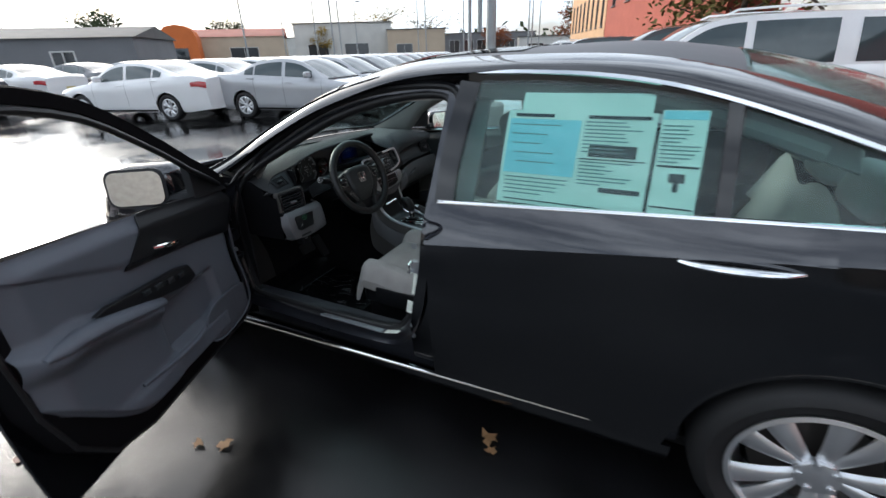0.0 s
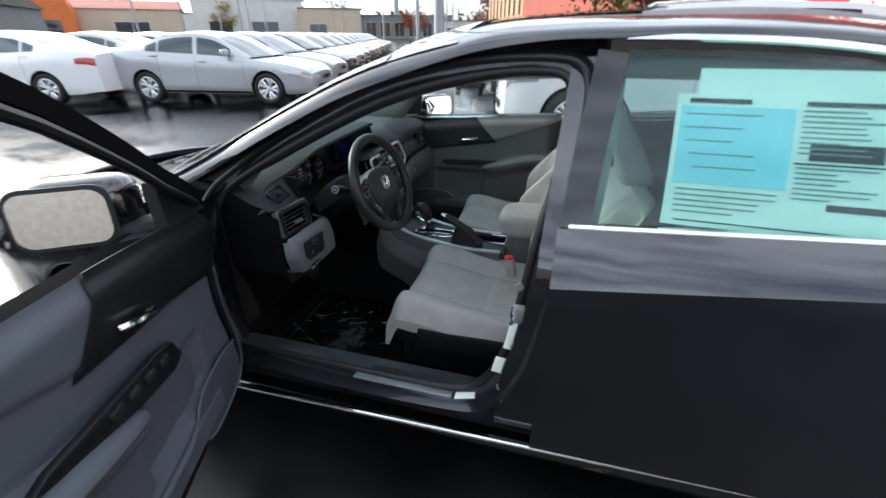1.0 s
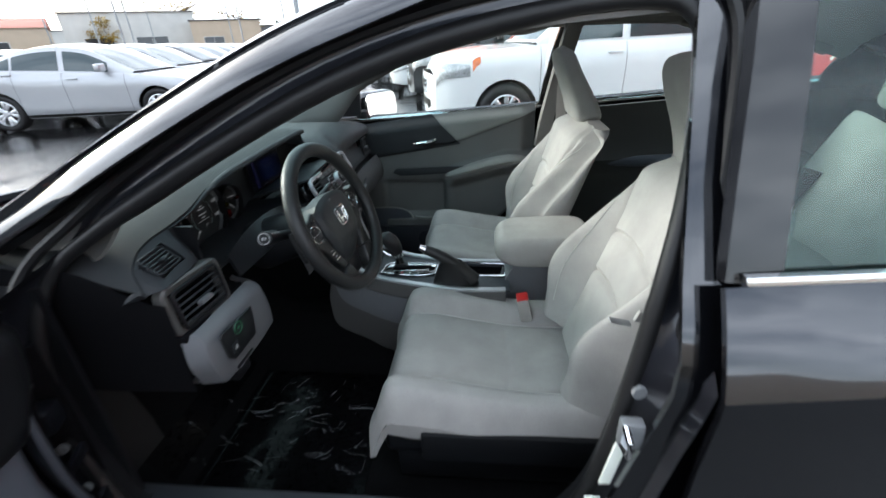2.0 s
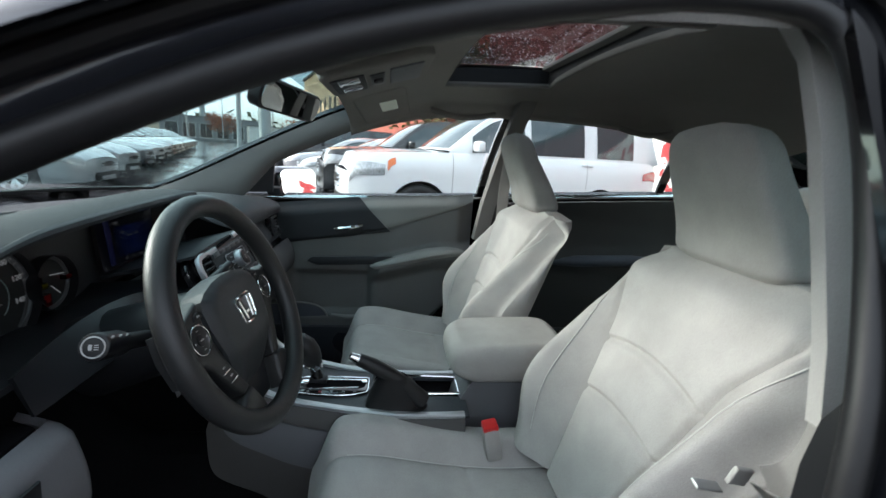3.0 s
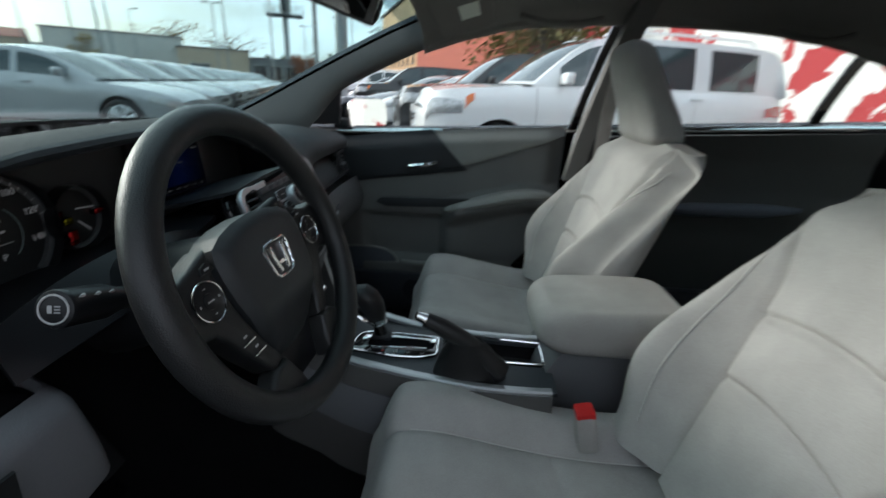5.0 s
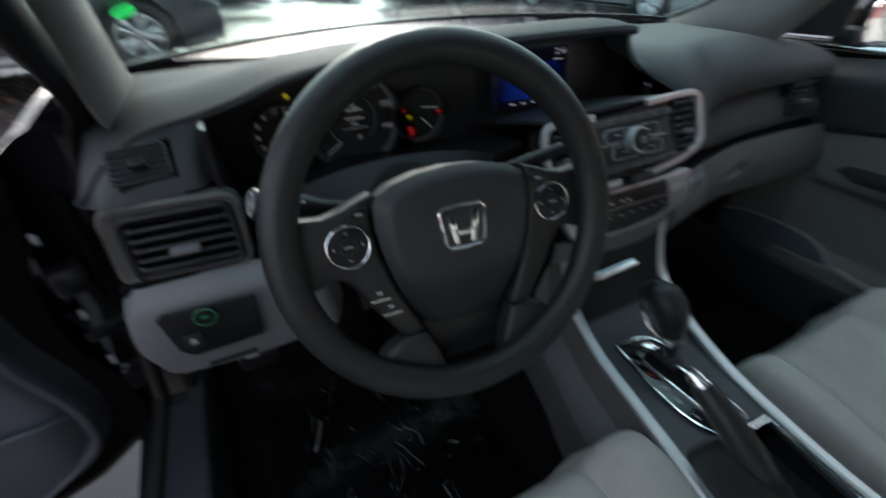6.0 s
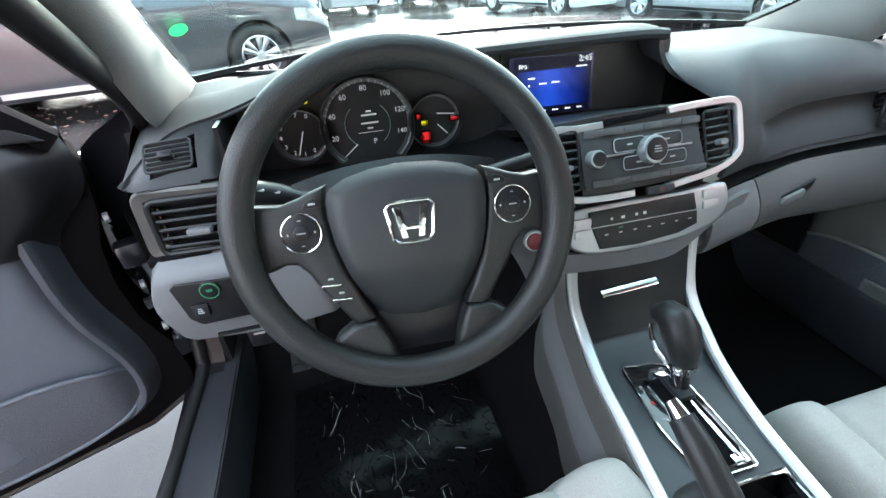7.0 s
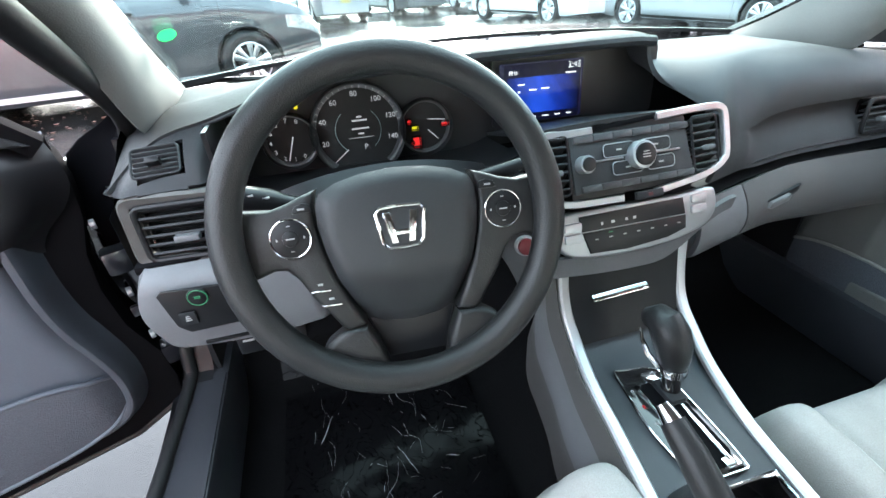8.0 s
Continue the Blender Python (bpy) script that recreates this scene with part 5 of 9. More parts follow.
# side glass, chrome, pillars
def side_pane(x0, x1, s, v0=0.0, v1=0.93, out=-0.006, lean=0.0):
    def fn(u, v):
        vv = v0 + (v1 - v0) * v
        x = x0 + lean * v + (x1 - x0 - lean * v * 0.6) * u
        return cab(x, vv, s, out)
    return grid(fn, 16, 8, thick=0.004 * s)


for s in (-1, 1):
    pane = part("rear_door_glass", side_pane(0.225, 0.985, s, lean=0.05), GLASS_DOOR if s < 0 else GLASS_CLEAR, hero)
    quarter = part("quarter_glass", side_pane(1.02, 1.46, s, lean=-0.0), GLASS_DOOR if s < 0 else GLASS_CLEAR, hero)
    pane.visible_shadow = quarter.visible_shadow = False
    part("window_divider", bar([cab(1.005 - 0.01 * i / 6, 0.02 + 0.95 * i / 6, s, 0.0) for i in range(7)], [(-0.018, -0.008), (0.018, -0.008), (0.018, 0.006), (-0.018, 0.006)], up=(0, s, 0)), GLOSS_BLACK, hero)
    x_from = 0.262 if s < 0 else -0.86
    pts = [(lambda p: (p[0], p[1] + s * 0.008, p[2] - 0.004))(cab(x_from + (1.62 - x_from) * i / 40, 1.0, s)) for i in range(41)]
    part("roof_moulding", bar(pts, [(-0.007, -0.010), (0.007, -0.010), (0.008, 0.004), (0.0, 0.011), (-0.008, 0.004)], up=(0, s * 0.6, 0.8)), CHROME, hero)
    x_from = 0.190 if s < 0 else -0.90
    pts = [(lambda p: (p[0], p[1] + s * 0.010, p[2] + (0.006 if s < 0 else -0.012)))(cab(x_from + (1.36 - x_from) * i / 30, 0.0, s)) for i in range(31)]
    part("belt_moulding", bar(pts, [(-0.006, -0.011), (0.006, -0.011), (0.008, 0.0), (0.003, 0.010), (-0.006, 0.011)], up=(0, 0, 1)), CHROME, hero)
    part("rear_door", crease_panel(0.165, 1.235, 0.272, s, 26), PAINT, hero, flat=17)
    frame_pts = [cab(0.205 - 0.025 * (s > 0), 0.0, s), cab(0.21 - 0.01 * (s > 0), 0.3, s), cab(0.222, 0.6, s), cab(0.238 + 0.012 * (s > 0), 0.92, s, 0.0)]
    fw = 0.034 if s < 0 else 0.020
    part("door_frame", bar(frame_pts, [(-fw, -0.02), (fw, -0.02), (fw, 0.004), (-fw, 0.004)], up=(0, s, 0)), GLOSS_BLACK, hero)
    top_pts = [cab(0.23 + (1.02 - 0.23) * i / 14, 0.945, s, -0.004) for i in range(15)]
    part("door_frame", bar(top_pts, [(-0.016, -0.018), (0.016, -0.018), (0.016, 0.004), (-0.016, 0.004)], up=(0, s, 0)), GLOSS_BLACK, hero)
    hz = 0.946
    hp = [(0.925 + 0.255 * i / 12, s * (half(0.925 + 0.255 * i / 12, hz) + 0.012 + 0.026 * math.sin(math.pi * i / 12) ** 0.6), hz + 0.004 + 0.012 * i / 12) for i in range(13)]
    handle = part("door_handle", tube(hp, [0.004 + 0.011 * math.sin(math.pi * (0.08 + 0.84 * i / 12)) ** 0.7 for i in range(13)], 10, squash=0.7), CHROME, hero)
    part("handle_cup", grid(lambda u, v, s=s: (lambda x, h: (x, s * (half(x, 0.945 + h) + 0.0016), 0.945 + 0.012 * (x - 1.06) + h))(1.06 + 0.150 * (2 * u - 1), (2 * v - 1) * 0.040 * (1 - (2 * u - 1) ** 2) ** 0.7 + 0.002), 26, 8), GLOSS_BLACK, handle)
    part("door_gap", grid(lambda u, v, s=s: (lambda x, z: (x, s * (half(x, z) + 0.0012), z))(1.225 + 0.012 * u - 0.0, arch(1.23, 0.27) + (TOP(1.23)[0] - 0.005 - arch(1.23, 0.27)) * v), 1, 16), SEAL, hero)
    dg = [(1.235, 0.985), (1.222, 0.93), (1.205, 0.88), (1.165, 0.80), (1.082, 0.66)]
    part("door_gap", bar([(x, s * (half(x, z) + 0.001), z) for x, z in dg], [(-0.003, -0.002), (0.003, -0.002), (0.003, 0.0015), (-0.003, 0.0015)], up=(0, 1, 0)), SEAL, hero)
# the passenger's door, shut
part("front_door", crease_panel(-0.925, 0.158, 0.272, 1, 26), PAINT, hero, flat=17)
pd = part("front_door_glass", side_pane(-0.66, 0.13, 1, lean=0.05), GLASS_CLEAR, hero)
pd.visible_shadow = False
part("door_frame", bar([cab(0.140, 0.0, 1), cab(0.158, 0.3, 1), cab(0.182, 0.6, 1), cab(0.212, 0.92, 1, 0.0)], [(-0.014, -0.02), (0.014, -0.02), (0.014, 0.004), (-0.014, 0.004)], up=(0, 1, 0)), GLOSS_BLACK, hero)
part("door_frame", bar([cab(-0.95 + 1.10 * i / 20, 0.945, 1, -0.004) for i in range(21)], [(-0.018, -0.02), (0.018, -0.02), (0.018, 0.004), (-0.018, 0.004)], up=(0, 1, 0)), GLOSS_BLACK, hero)
hp = [(-0.12 + 0.24 * i / 12, half(-0.1, 0.9) + 0.012 + 0.026 * math.sin(math.pi * i / 12) ** 0.6, 0.885 + 0.012 * i / 12) for i in range(13)]
part("door_handle", tube(hp, [0.004 + 0.011 * math.sin(math.pi * (0.08 + 0.84 * i / 12)) ** 0.7 for i in range(13)], 10, squash=0.7), CHROME, hero)
sail = part("mirror_sail", slab([(-0.93, 0.945), (-0.735, 0.955), (-0.725, 1.09), (-0.80, 1.045)], 0.022, Matrix(((1, 0, 0, 0), (0, 0, 1, 0.795), (0, 1, 0, 0), (0, 0, 0, 1))), 0.004), PLASTIC, hero)
for s, par, off in ((1, sail, Vector((0, 0, 0))),):
    mn = Vector((0.80, -0.60, 0.11)).normalized()
    mc = Vector((-0.655, 0.930, 0.990))
    mh = part("mirror_housing", box(tuple(mc - mn * 0.052), (0.10, 0.225, 0.140), 0.048, pose(0, 0, 0, 0, 0, -37), seg=4), PAINT, par)
    part("mirror_arm", box((-0.735, 0.870, 0.955), (0.06, 0.12, 0.04), 0.018), PLASTIC, par)
    part("mirror_glass", slab(rounded(0.192, 0.112, 0.030), 0.004, facing(tuple(mc), tuple(mn))), MIRROR, par)

# door opening on the driver's side: jamb, seals, sill
JAMB = [(-0.860, -0.835, 0.385), (-0.600, -0.845, 0.385), (-0.300, -0.848, 0.388), (-0.100, -0.845, 0.392), (-0.020, -0.838, 0.415), (0.045, -0.832, 0.500), (0.080, -0.830, 0.620), (0.108, -0.822, 0.800), (0.128, -0.805, 0.950),
        (0.150, -0.770, 1.060), (0.166, -0.725, 1.180), (0.170, -0.688, 1.265), (0.150, -0.668, 1.310), (0.095, -0.660, 1.325), (-0.050, -0.658, 1.318), (-0.200, -0.662, 1.292), (-0.360, -0.675, 1.242), (-0.520, -0.690, 1.170),
        (-0.680, -0.710, 1.085), (-0.800, -0.728, 1.010), (-0.890, -0.748, 0.945), (-0.930, -0.785, 0.860), (-0.945, -0.815, 0.720), (-0.935, -0.828, 0.550), (-0.905, -0.832, 0.430)]


def smooth_loop(pts, n=3):
    """More points along a closed path."""
    out = []
    k = len(pts)
    for i in range(k):
        p0, p1, p2, p3 = (Vector(pts[(i + j) % k]) for j in (-1, 0, 1, 2))
        for q in range(n):
            t = q / n
            out.append(0.5 * ((2 * p1) + (p2 - p0) * t + (2 * p0 - 5 * p1 + 4 * p2 - p3) * t * t + (3 * p1 - p0 - 3 * p2 + p3) * t**3))
    return out


loop = smooth_loop(JAMB)
cen = Vector((-0.36, -0.76, 0.82))


def outward(p, d):
    """Moves a point of the opening away from its middle, in the plane of the side."""
    q = Vector((p.x - cen.x, 0, p.z - cen.z))
    n = Vector((q.x / 0.5**2, 0, q.z / 0.5**2)).normalized()
    return p + n * d


outer = []
for p in loop:
    q = outward(p, 0.055 - 0.036 * smooth01((-0.72 - p.x) / 0.12) * smooth01((p.z - 0.62) / 0.15) - 0.012 * smooth01((-0.45 - p.x) / 0.2) * smooth01((p.z - 0.9) / 0.05))
    if p.z > 0.90:
        zr, yr = RAIL(min(max(q.x, -1.1), 0.2))
        k = smooth01((p.z - 0.90) / 0.08)
        q = Vector((q.x, -(half(q.x, 0.95) - 0.012) * (1 - k) - yr * k if q.x < 0.12 else q.y - 0.018, q.z))
    else:
        q.y = -(half(q.x, max(q.z, 0.3)) - 0.012)
    outer.append(q)
n = len(loop)
part("door_jamb", grid(lambda u, v: (lambda a, b, k: tuple(a.lerp(b, v) + Vector((0, 0.012 * math.sin(math.pi * v), 0))))(loop[round(u * n) % n], outer[round(u * n) % n], 0), n, 5, wrap=True), PAINT_JAMB, hero)
inner_trim = [p + Vector((0, 0.055 - 0.035 * smooth01((p.z - 0.93) / 0.06), 0)) for p in loop]
part("jamb_return", grid(lambda u, v: tuple(loop[round(u * n) % n].lerp(inner_trim[round(u * n) % n], v)), n, 2, wrap=True), PLASTIC_SMOOTH, hero)
def seal_swell(p):
    """The seal is fuller along the front of the roof."""
    return smooth01((p.z - 1.0) / 0.08) * smooth01((0.05 - p.x) / 0.2)


part("door_seal", tube([tuple(outward(p, -0.006 - 0.007 * seal_swell(p)) + Vector((0, 0.01, 0))) for p in loop], [0.0135 + 0.005 * seal_swell(p) for p in loop], 10, True, up=(0, 1, 0)), SEAL, hero)
part("door_seal", tube([tuple(outward(p, 0.034) + Vector((0, -0.004, 0))) for p in loop if p.z > 0.5], 0.010, 8, False, up=(0, 1, 0)), SEAL, hero)
# painted outer edge of the roof and front pillars, rolled over to the door openings
for s in (-1, 1):
    def roll(u, v, s=s):
        x = -1.08 + 1.30 * u
        zr, yr = RAIL(x)
        k = smooth01((x + 0.33) / 0.35)
        a = Vector(over(x, s * (0.95 - 0.15 * k))) + Vector((0, 0, 0.003 + 0.004 * k))
        e = smooth01((x + 0.35) / 0.5)
        w = ((0.030 - 0.014 * e) if s < 0 else 0.016) * (1 - 0.7 * smooth01((-0.72 - x) / 0.2))
        b = Vector((x + 0.004, s * (yr + w), zr - 0.036 + 0.030 * e))
        m = Vector((x, s * (yr + w * (0.62 + 0.2 * k)), zr + 0.002 + (a.z - zr - 0.014) * 0.8 * k))
        return tuple(a * (1 - v) ** 2 + m * 2 * v * (1 - v) + b * v * v)

    def roll_back(u, v, s=s):
        x = 0.22 + 1.36 * u
        zr, yr = RAIL(x)
        w = 0.012 + 0.004 * (1 - smooth01(u * 8))
        a = Vector(over(x, s * 0.80)) + Vector((0, 0, 0.007))
        b = Vector((x, s * (yr + w), zr + 0.004 - 0.010 * (1 - smooth01(u * 8))))
        m = Vector((x, s * (yr + w * 0.82), zr + 0.002 + (a.z - zr - 0.014) * 0.8))
        return tuple(a * (1 - v) ** 2 + m * 2 * v * (1 - v) + b * v * v)
    part("roof_edge", grid(roll_back, 60, 10, thick=-0.006 * s), PAINT, hero)
    part("roof_edge", grid(roll, 40, 8, thick=-0.006 * s), PAINT, hero)
# cant rail between jamb and roof edge
part("cant_rail", grid(lambda u, v: (lambda x: tuple(Vector((x, -RAIL(x)[1] + 0.03 * v, RAIL(x)[0] - 0.005 - 0.035 * v))))(-1.0 + 1.22 * u), 26, 3, thick=0.01), GLOSS_BLACK, hero)
part("sill_cover", box((-0.46, -0.795, 0.372), (0.86, 0.085, 0.030), 0.010), SILL_GREY, hero)
part("scuff_plate", box((-0.25, -0.858, 0.395), (0.33, 0.045, 0.006), 0.002, pose(0, 0, 0, -14, 0, 0)), SATIN, hero)
part("sill_label", box((-0.045, -0.855, 0.401), (0.062, 0.045, 0.002), 0.0, pose(0, 0, 0, -16, -8, 10)), PAPER, hero)
part("pillar_label", box((0.050, -0.856, 0.545), (0.028, 0.003, 0.055), 0.0, pose(0, 0, 0, 0, 12, 8)), PAPER, hero)
part("pillar_label", box((0.078, -0.854, 0.655), (0.020, 0.003, 0.095), 0.0, pose(0, 0, 0, 0, 10, 8)), PAPER, hero)
st = part("door_striker", box((0.092, -0.862, 0.735), (0.035, 0.022, 0.05), 0.006), SATIN, hero)
part("striker_loop", tube([(0.08, -0.872, 0.72), (0.08, -0.895, 0.725), (0.08, -0.895, 0.752), (0.08, -0.872, 0.757)], 0.006, 8), CHROME, st)
for z in (0.42, 0.47, 0.82):
    part("jamb_bolt", disc((0.06 + 0.03 * (z > 0.6), -0.862, z), 0.011, 0.006, (0.2, -1, 0), 8), SATIN, hero)
# body between the two doors
part("centre_pillar", grid(lambda u, v: (lambda z: (lambda x0, x1: (x0 + (x1 - x0) * u, -(half(0.15, min(z, 0.985)) - 0.03 - max(0.0, z - 0.985) * 0.47), z))(0.05 + 0.08 * smooth01((z - 0.4) / 0.5) + 0.05 * max(0, z - 0.95), 0.20 + 0.09 * max(0, z - 0.95)))(0.30 + 1.07 * v), 5, 22, thick=0.01), PAINT, hero)
# matt black instead of body charcoal: the shade round the hinges painted in
part("hinge_pillar", grid(lambda u, v: (-0.965 + 0.055 * u, -0.845 + 0.03 * u, 0.25 + 0.58 * v), 3, 10, thick=0.01), FRAME_BLACK, hero)

# the driver's door, swung open on its hinge
HINGE = Vector((-0.93, -0.87, 0))


def shifted(bm, d):
    for v in bm.verts:
        v.co = v.co + d
    return bm


door = part("driver_door", shifted(crease_panel(-0.925, 0.135, 0.272, -1, 26), -HINGE), PAINT, hero)
door.matrix_world = pose(HINGE.x, HINGE.y, 0, 0, 0, -68)


def door_plate(outline, o0, depth, bevel=0.004):
    """A plate on the inner face: outline of (s, z), standing depth proud of o0 (metres in from the hinge line)."""
    return slab([(a, b) for a, b in outline], depth, Matrix(((1, 0, 0, 0), (0, 0, 1, o0), (0, 1, 0, 0), (0, 0, 0, 1))), bevel)


def belt_in(s):
    """Top edge of the inner trim along the door."""
    return 0.935 + 0.105 * s + 0.012 * math.sin(math.pi * min(s, 1.0))


door_shell = [(0.005, 0.33), (0.10, 0.292), (0.75, 0.292), (0.90, 0.33), (1.00, 0.45), (1.045, 0.62), (1.062, 0.85), (1.06, 1.03), (0.5, 0.975), (0.035, 0.938), (0.002, 0.905), (-0.004, 0.86), (0.004, 0.80), (0.026, 0.734), (0.034, 0.66), (0.028, 0.572), (0.0, 0.484), (-0.006, 0.40)]
part("door_shell", door_plate(door_shell, -0.035, 0.085, 0.012), FRAME_BLACK, door)
part("door_edge_seal", tube([(a * 0.985 + 0.008, 0.046, b + (0.012 if b < 0.5 else 0)) for a, b in door_shell[:8]], 0.008, 8), SEAL, door)


def ridge(s):
    """Height of the armrest's inner edge along the door."""
    return min(0.722 + 0.265 * (s - 0.634), 0.790)


def trim_o(s, z):
    """How far the moulded trim stands inwards."""
    zb = belt_in(s)
    o = 0.082 - 0.032 * smooth01((z - zb + 0.05) / 0.05) + 0.010 * smooth01((z - mid(s)) / 0.006)
    za = ridge(s)
    arm = smooth01((s - 0.585) / 0.07) * smooth01((1.07 - s) / 0.05)
    up = smooth01((za + 0.042 - z) / 0.042) if z > za else (1 - 0.85 * smooth01((za - z - 0.016) / 0.075))
    o += 0.064 * arm * max(up, 0.0)
    o += 0.022 * (1 - smooth01((z - 0.470) / 0.035)) * smooth01((s - 0.20) / 0.1) * smooth01((0.95 - s) / 0.2)
    pocket = smooth01((s - 0.265) / 0.035) * smooth01((0.615 - s) / 0.03) * smooth01((z - 0.490 - 0.05 * smooth01((0.36 - s) / 0.12)) / 0.018) * smooth01((0.690 - z) / 0.03)
    o -= 0.026 * pocket
    edge = min(s - 0.045, 1.045 - s, 0.2)
    return o - 0.042 * (1 - smooth01(edge / 0.075)) - 0.03 * (1 - smooth01((z - trim_low(s)) / 0.03))


def trim_low(s):
    return 0.375 + 0.02 * s + 0.23 * smooth01((s - 0.72) / 0.36) ** 1.3


TRIM_FRONT = curve([(0.36, 0.085), (0.40, 0.060), (0.44, 0.048), (0.48, 0.043), (0.54, 0.052), (0.60, 0.068), (0.64, 0.076), (0.70, 0.081), (0.77, 0.075), (0.80, 0.058), (0.83, 0.024), (0.86, 0.004), (0.89, 0.0), (0.93, 0.010), (0.98, 0.036)])


def trim_patch(s0, s1, lo, hi, out=0.0, nu=26, nv=20):
    def fn(u, v):
        s = s0 + (s1 - s0) * u
        z = lo(s) + (hi(s) - lo(s)) * v
        return (s + (TRIM_FRONT(z)[0] - 0.045) * (1 - smooth01((s - 0.045) / 0.30)), trim_o(s, z) + out, z)
    return grid(fn, nu, nv)




def mid(s):
    """Seam between the upper and the lower trim."""
    return 0.885 + (s - 0.69) * (0.19 + 0.15 * smooth01((s - 0.60) / 0.18))


# passenger's lower trim: darkened copy, the shade low on that door painted in
TRIM_LOWER_SHADED = mat("shaded_lower_door_trim", (0.120, 0.122, 0.118), 0.55, var=0.06, fine=0.08, bump=0.25, bscale=700)
TRIM_RIB = mat("blue_grey_trim_rib", (0.046, 0.052, 0.064), 0.5, var=0.06, fine=0.08, bump=0.25, bscale=700)
SPEAKER = mat("speaker_mesh", (0.068, 0.076, 0.092), 0.6, var=0.05, fine=0.22, bump=0.4, bscale=420)


def mapped(bm, put):
    for v in bm.verts:
        v.co = Vector(put(v.co.x, v.co.y, v.co.z))
    return bm


def door_trim(parent, put, driver=True):
    """Moulded inner trim of a front door; put maps (along, inwards, up) to the parent's space."""
    def add(name, bm, material, label=""):
        return part(name, mapped(bm, put), material, parent, label)
    # driver's parts take darker, bluer tones than the passenger's, for the light on each
    add("upper_trim", trim_patch(0.045, 1.045, lambda s: mid(s) + 0.0035, belt_in, 0, 40, 14), TRIM_GREY if driver else TRIM_LIT_SIDE)
    add("lower_trim", trim_patch(0.045, 1.045, trim_low, lambda s: mid(s) + 0.003, 0, 90, 70), TRIM_GREY if driver else TRIM_LOWER_SHADED)
    add("handle_bezel", grid(lambda u, v: (lambda s0: (lambda s, z: (s + (TRIM_FRONT(z)[0] - 0.047) * (1 - smooth01((s - 0.045) / 0.30)), trim_o(s, z) + 0.004, z))(s0 + (0.10 - 0.14 * v) * smooth01((s0 - 0.30) / 0.30), mid(s0) + 0.002 + (belt_in(s0) - 0.002 - mid(s0)) * v))(0.046 + 0.539 * u), 36, 14, thick=0.004), PLASTIC_SMOOTH if driver else PLASTIC)
    add("inner_handle", tube([(0.455, 0.104, 0.874), (0.48, 0.122, 0.879), (0.54, 0.122, 0.889), (0.565, 0.104, 0.893)], [0.006, 0.009, 0.009, 0.006], 8), CHROME)
    if driver:
        add("switch_panel", door_plate([(0.43, 0.725), (0.455, 0.775), (0.52, 0.792), (0.66, 0.805), (0.82, 0.822), (0.86, 0.815), (0.80, 0.775), (0.66, 0.745), (0.55, 0.722), (0.47, 0.708)], 0.108, 0.016, 0.006), PLASTIC_SMOOTH)
        for i in range(4):
            add("window_switch", box((0.51 + 0.055 * i, 0.128, 0.764 + 0.008 * i), (0.030, 0.010, 0.018), 0.004), PLASTIC)
    else:
        add("pull_cup", door_plate([(0.34, 0.735), (0.36, 0.752), (0.60, 0.762), (0.74, 0.765), (0.74, 0.735), (0.5, 0.722), (0.38, 0.718)], 0.118, 0.010, 0.004), PLASTIC)
    add("armrest", tube([(s, 0.118, ridge(s) + 0.002) for s in (0.605, 0.625, 0.68, 0.76, 0.84, 0.92, 0.98, 1.02)], [0.006, 0.026, 0.034, 0.040, 0.042, 0.040, 0.032, 0.010], 14, squash=0.62), TRIM_GREY if driver else TRIM_LIT_SIDE)
    rib = spline([(0.099, 0.800), (0.101, 0.70), (0.094, 0.63), (0.079, 0.57), (0.068, 0.52), (0.064, 0.47), (0.071, 0.42), (0.095, 0.386), (0.14, 0.370), (0.22, 0.368)])

    def border(u, v):
        k = u * (len(rib) - 1)
        i = min(int(k), len(rib) - 2)
        a, b = Vector(rib[i]), Vector(rib[i + 1])
        d = (b - a).normalized()
        p = a.lerp(b, k - i) + Vector((-d.y, d.x)) * 0.042 * (v - 0.5)
        return (p.x, 0.046 + 0.042 * smooth01(v * 1.15) + 0.009 * math.sin(math.pi * v) + 0.004, p.y)
    add("trim_border", grid(border, 44, 8, thick=-0.004), TRIM_RIB if driver else TRIM_DARK)

    def speaker(u, v):
        a = 2 * math.pi * u
        c, sn = math.cos(a), math.sin(a)
        s_, z_ = 0.250 + 0.172 * v * abs(c) ** 0.75 * (1 if c > 0 else -1), 0.455 + (0.082 + 0.012 * c) * v * abs(sn) ** 0.85 * (1 if sn > 0 else -1)
        return (s_, 0.098 + 0.004 * (1 - v**4) - 0.030 * smooth01((0.13 - s_) / 0.06), z_)
    add("speaker_grille", grid(speaker, 48, 8, wrap=True), SPEAKER)
    add("speaker_rim", tube([speaker(i / 48, 1.02) for i in range(48)], 0.0045, 8, True, up=(0, 1, 0)), TRIM_GREY if driver else TRIM_LIT_SIDE)
    add("door_pocket", tube([(0.44, 0.100, 0.486), (0.50, 0.108, 0.480), (0.62, 0.108, 0.484), (0.78, 0.100, 0.500)], [0.006, 0.010, 0.010, 0.006], 10), TRIM_GREY if driver else TRIM_LIT_SIDE)


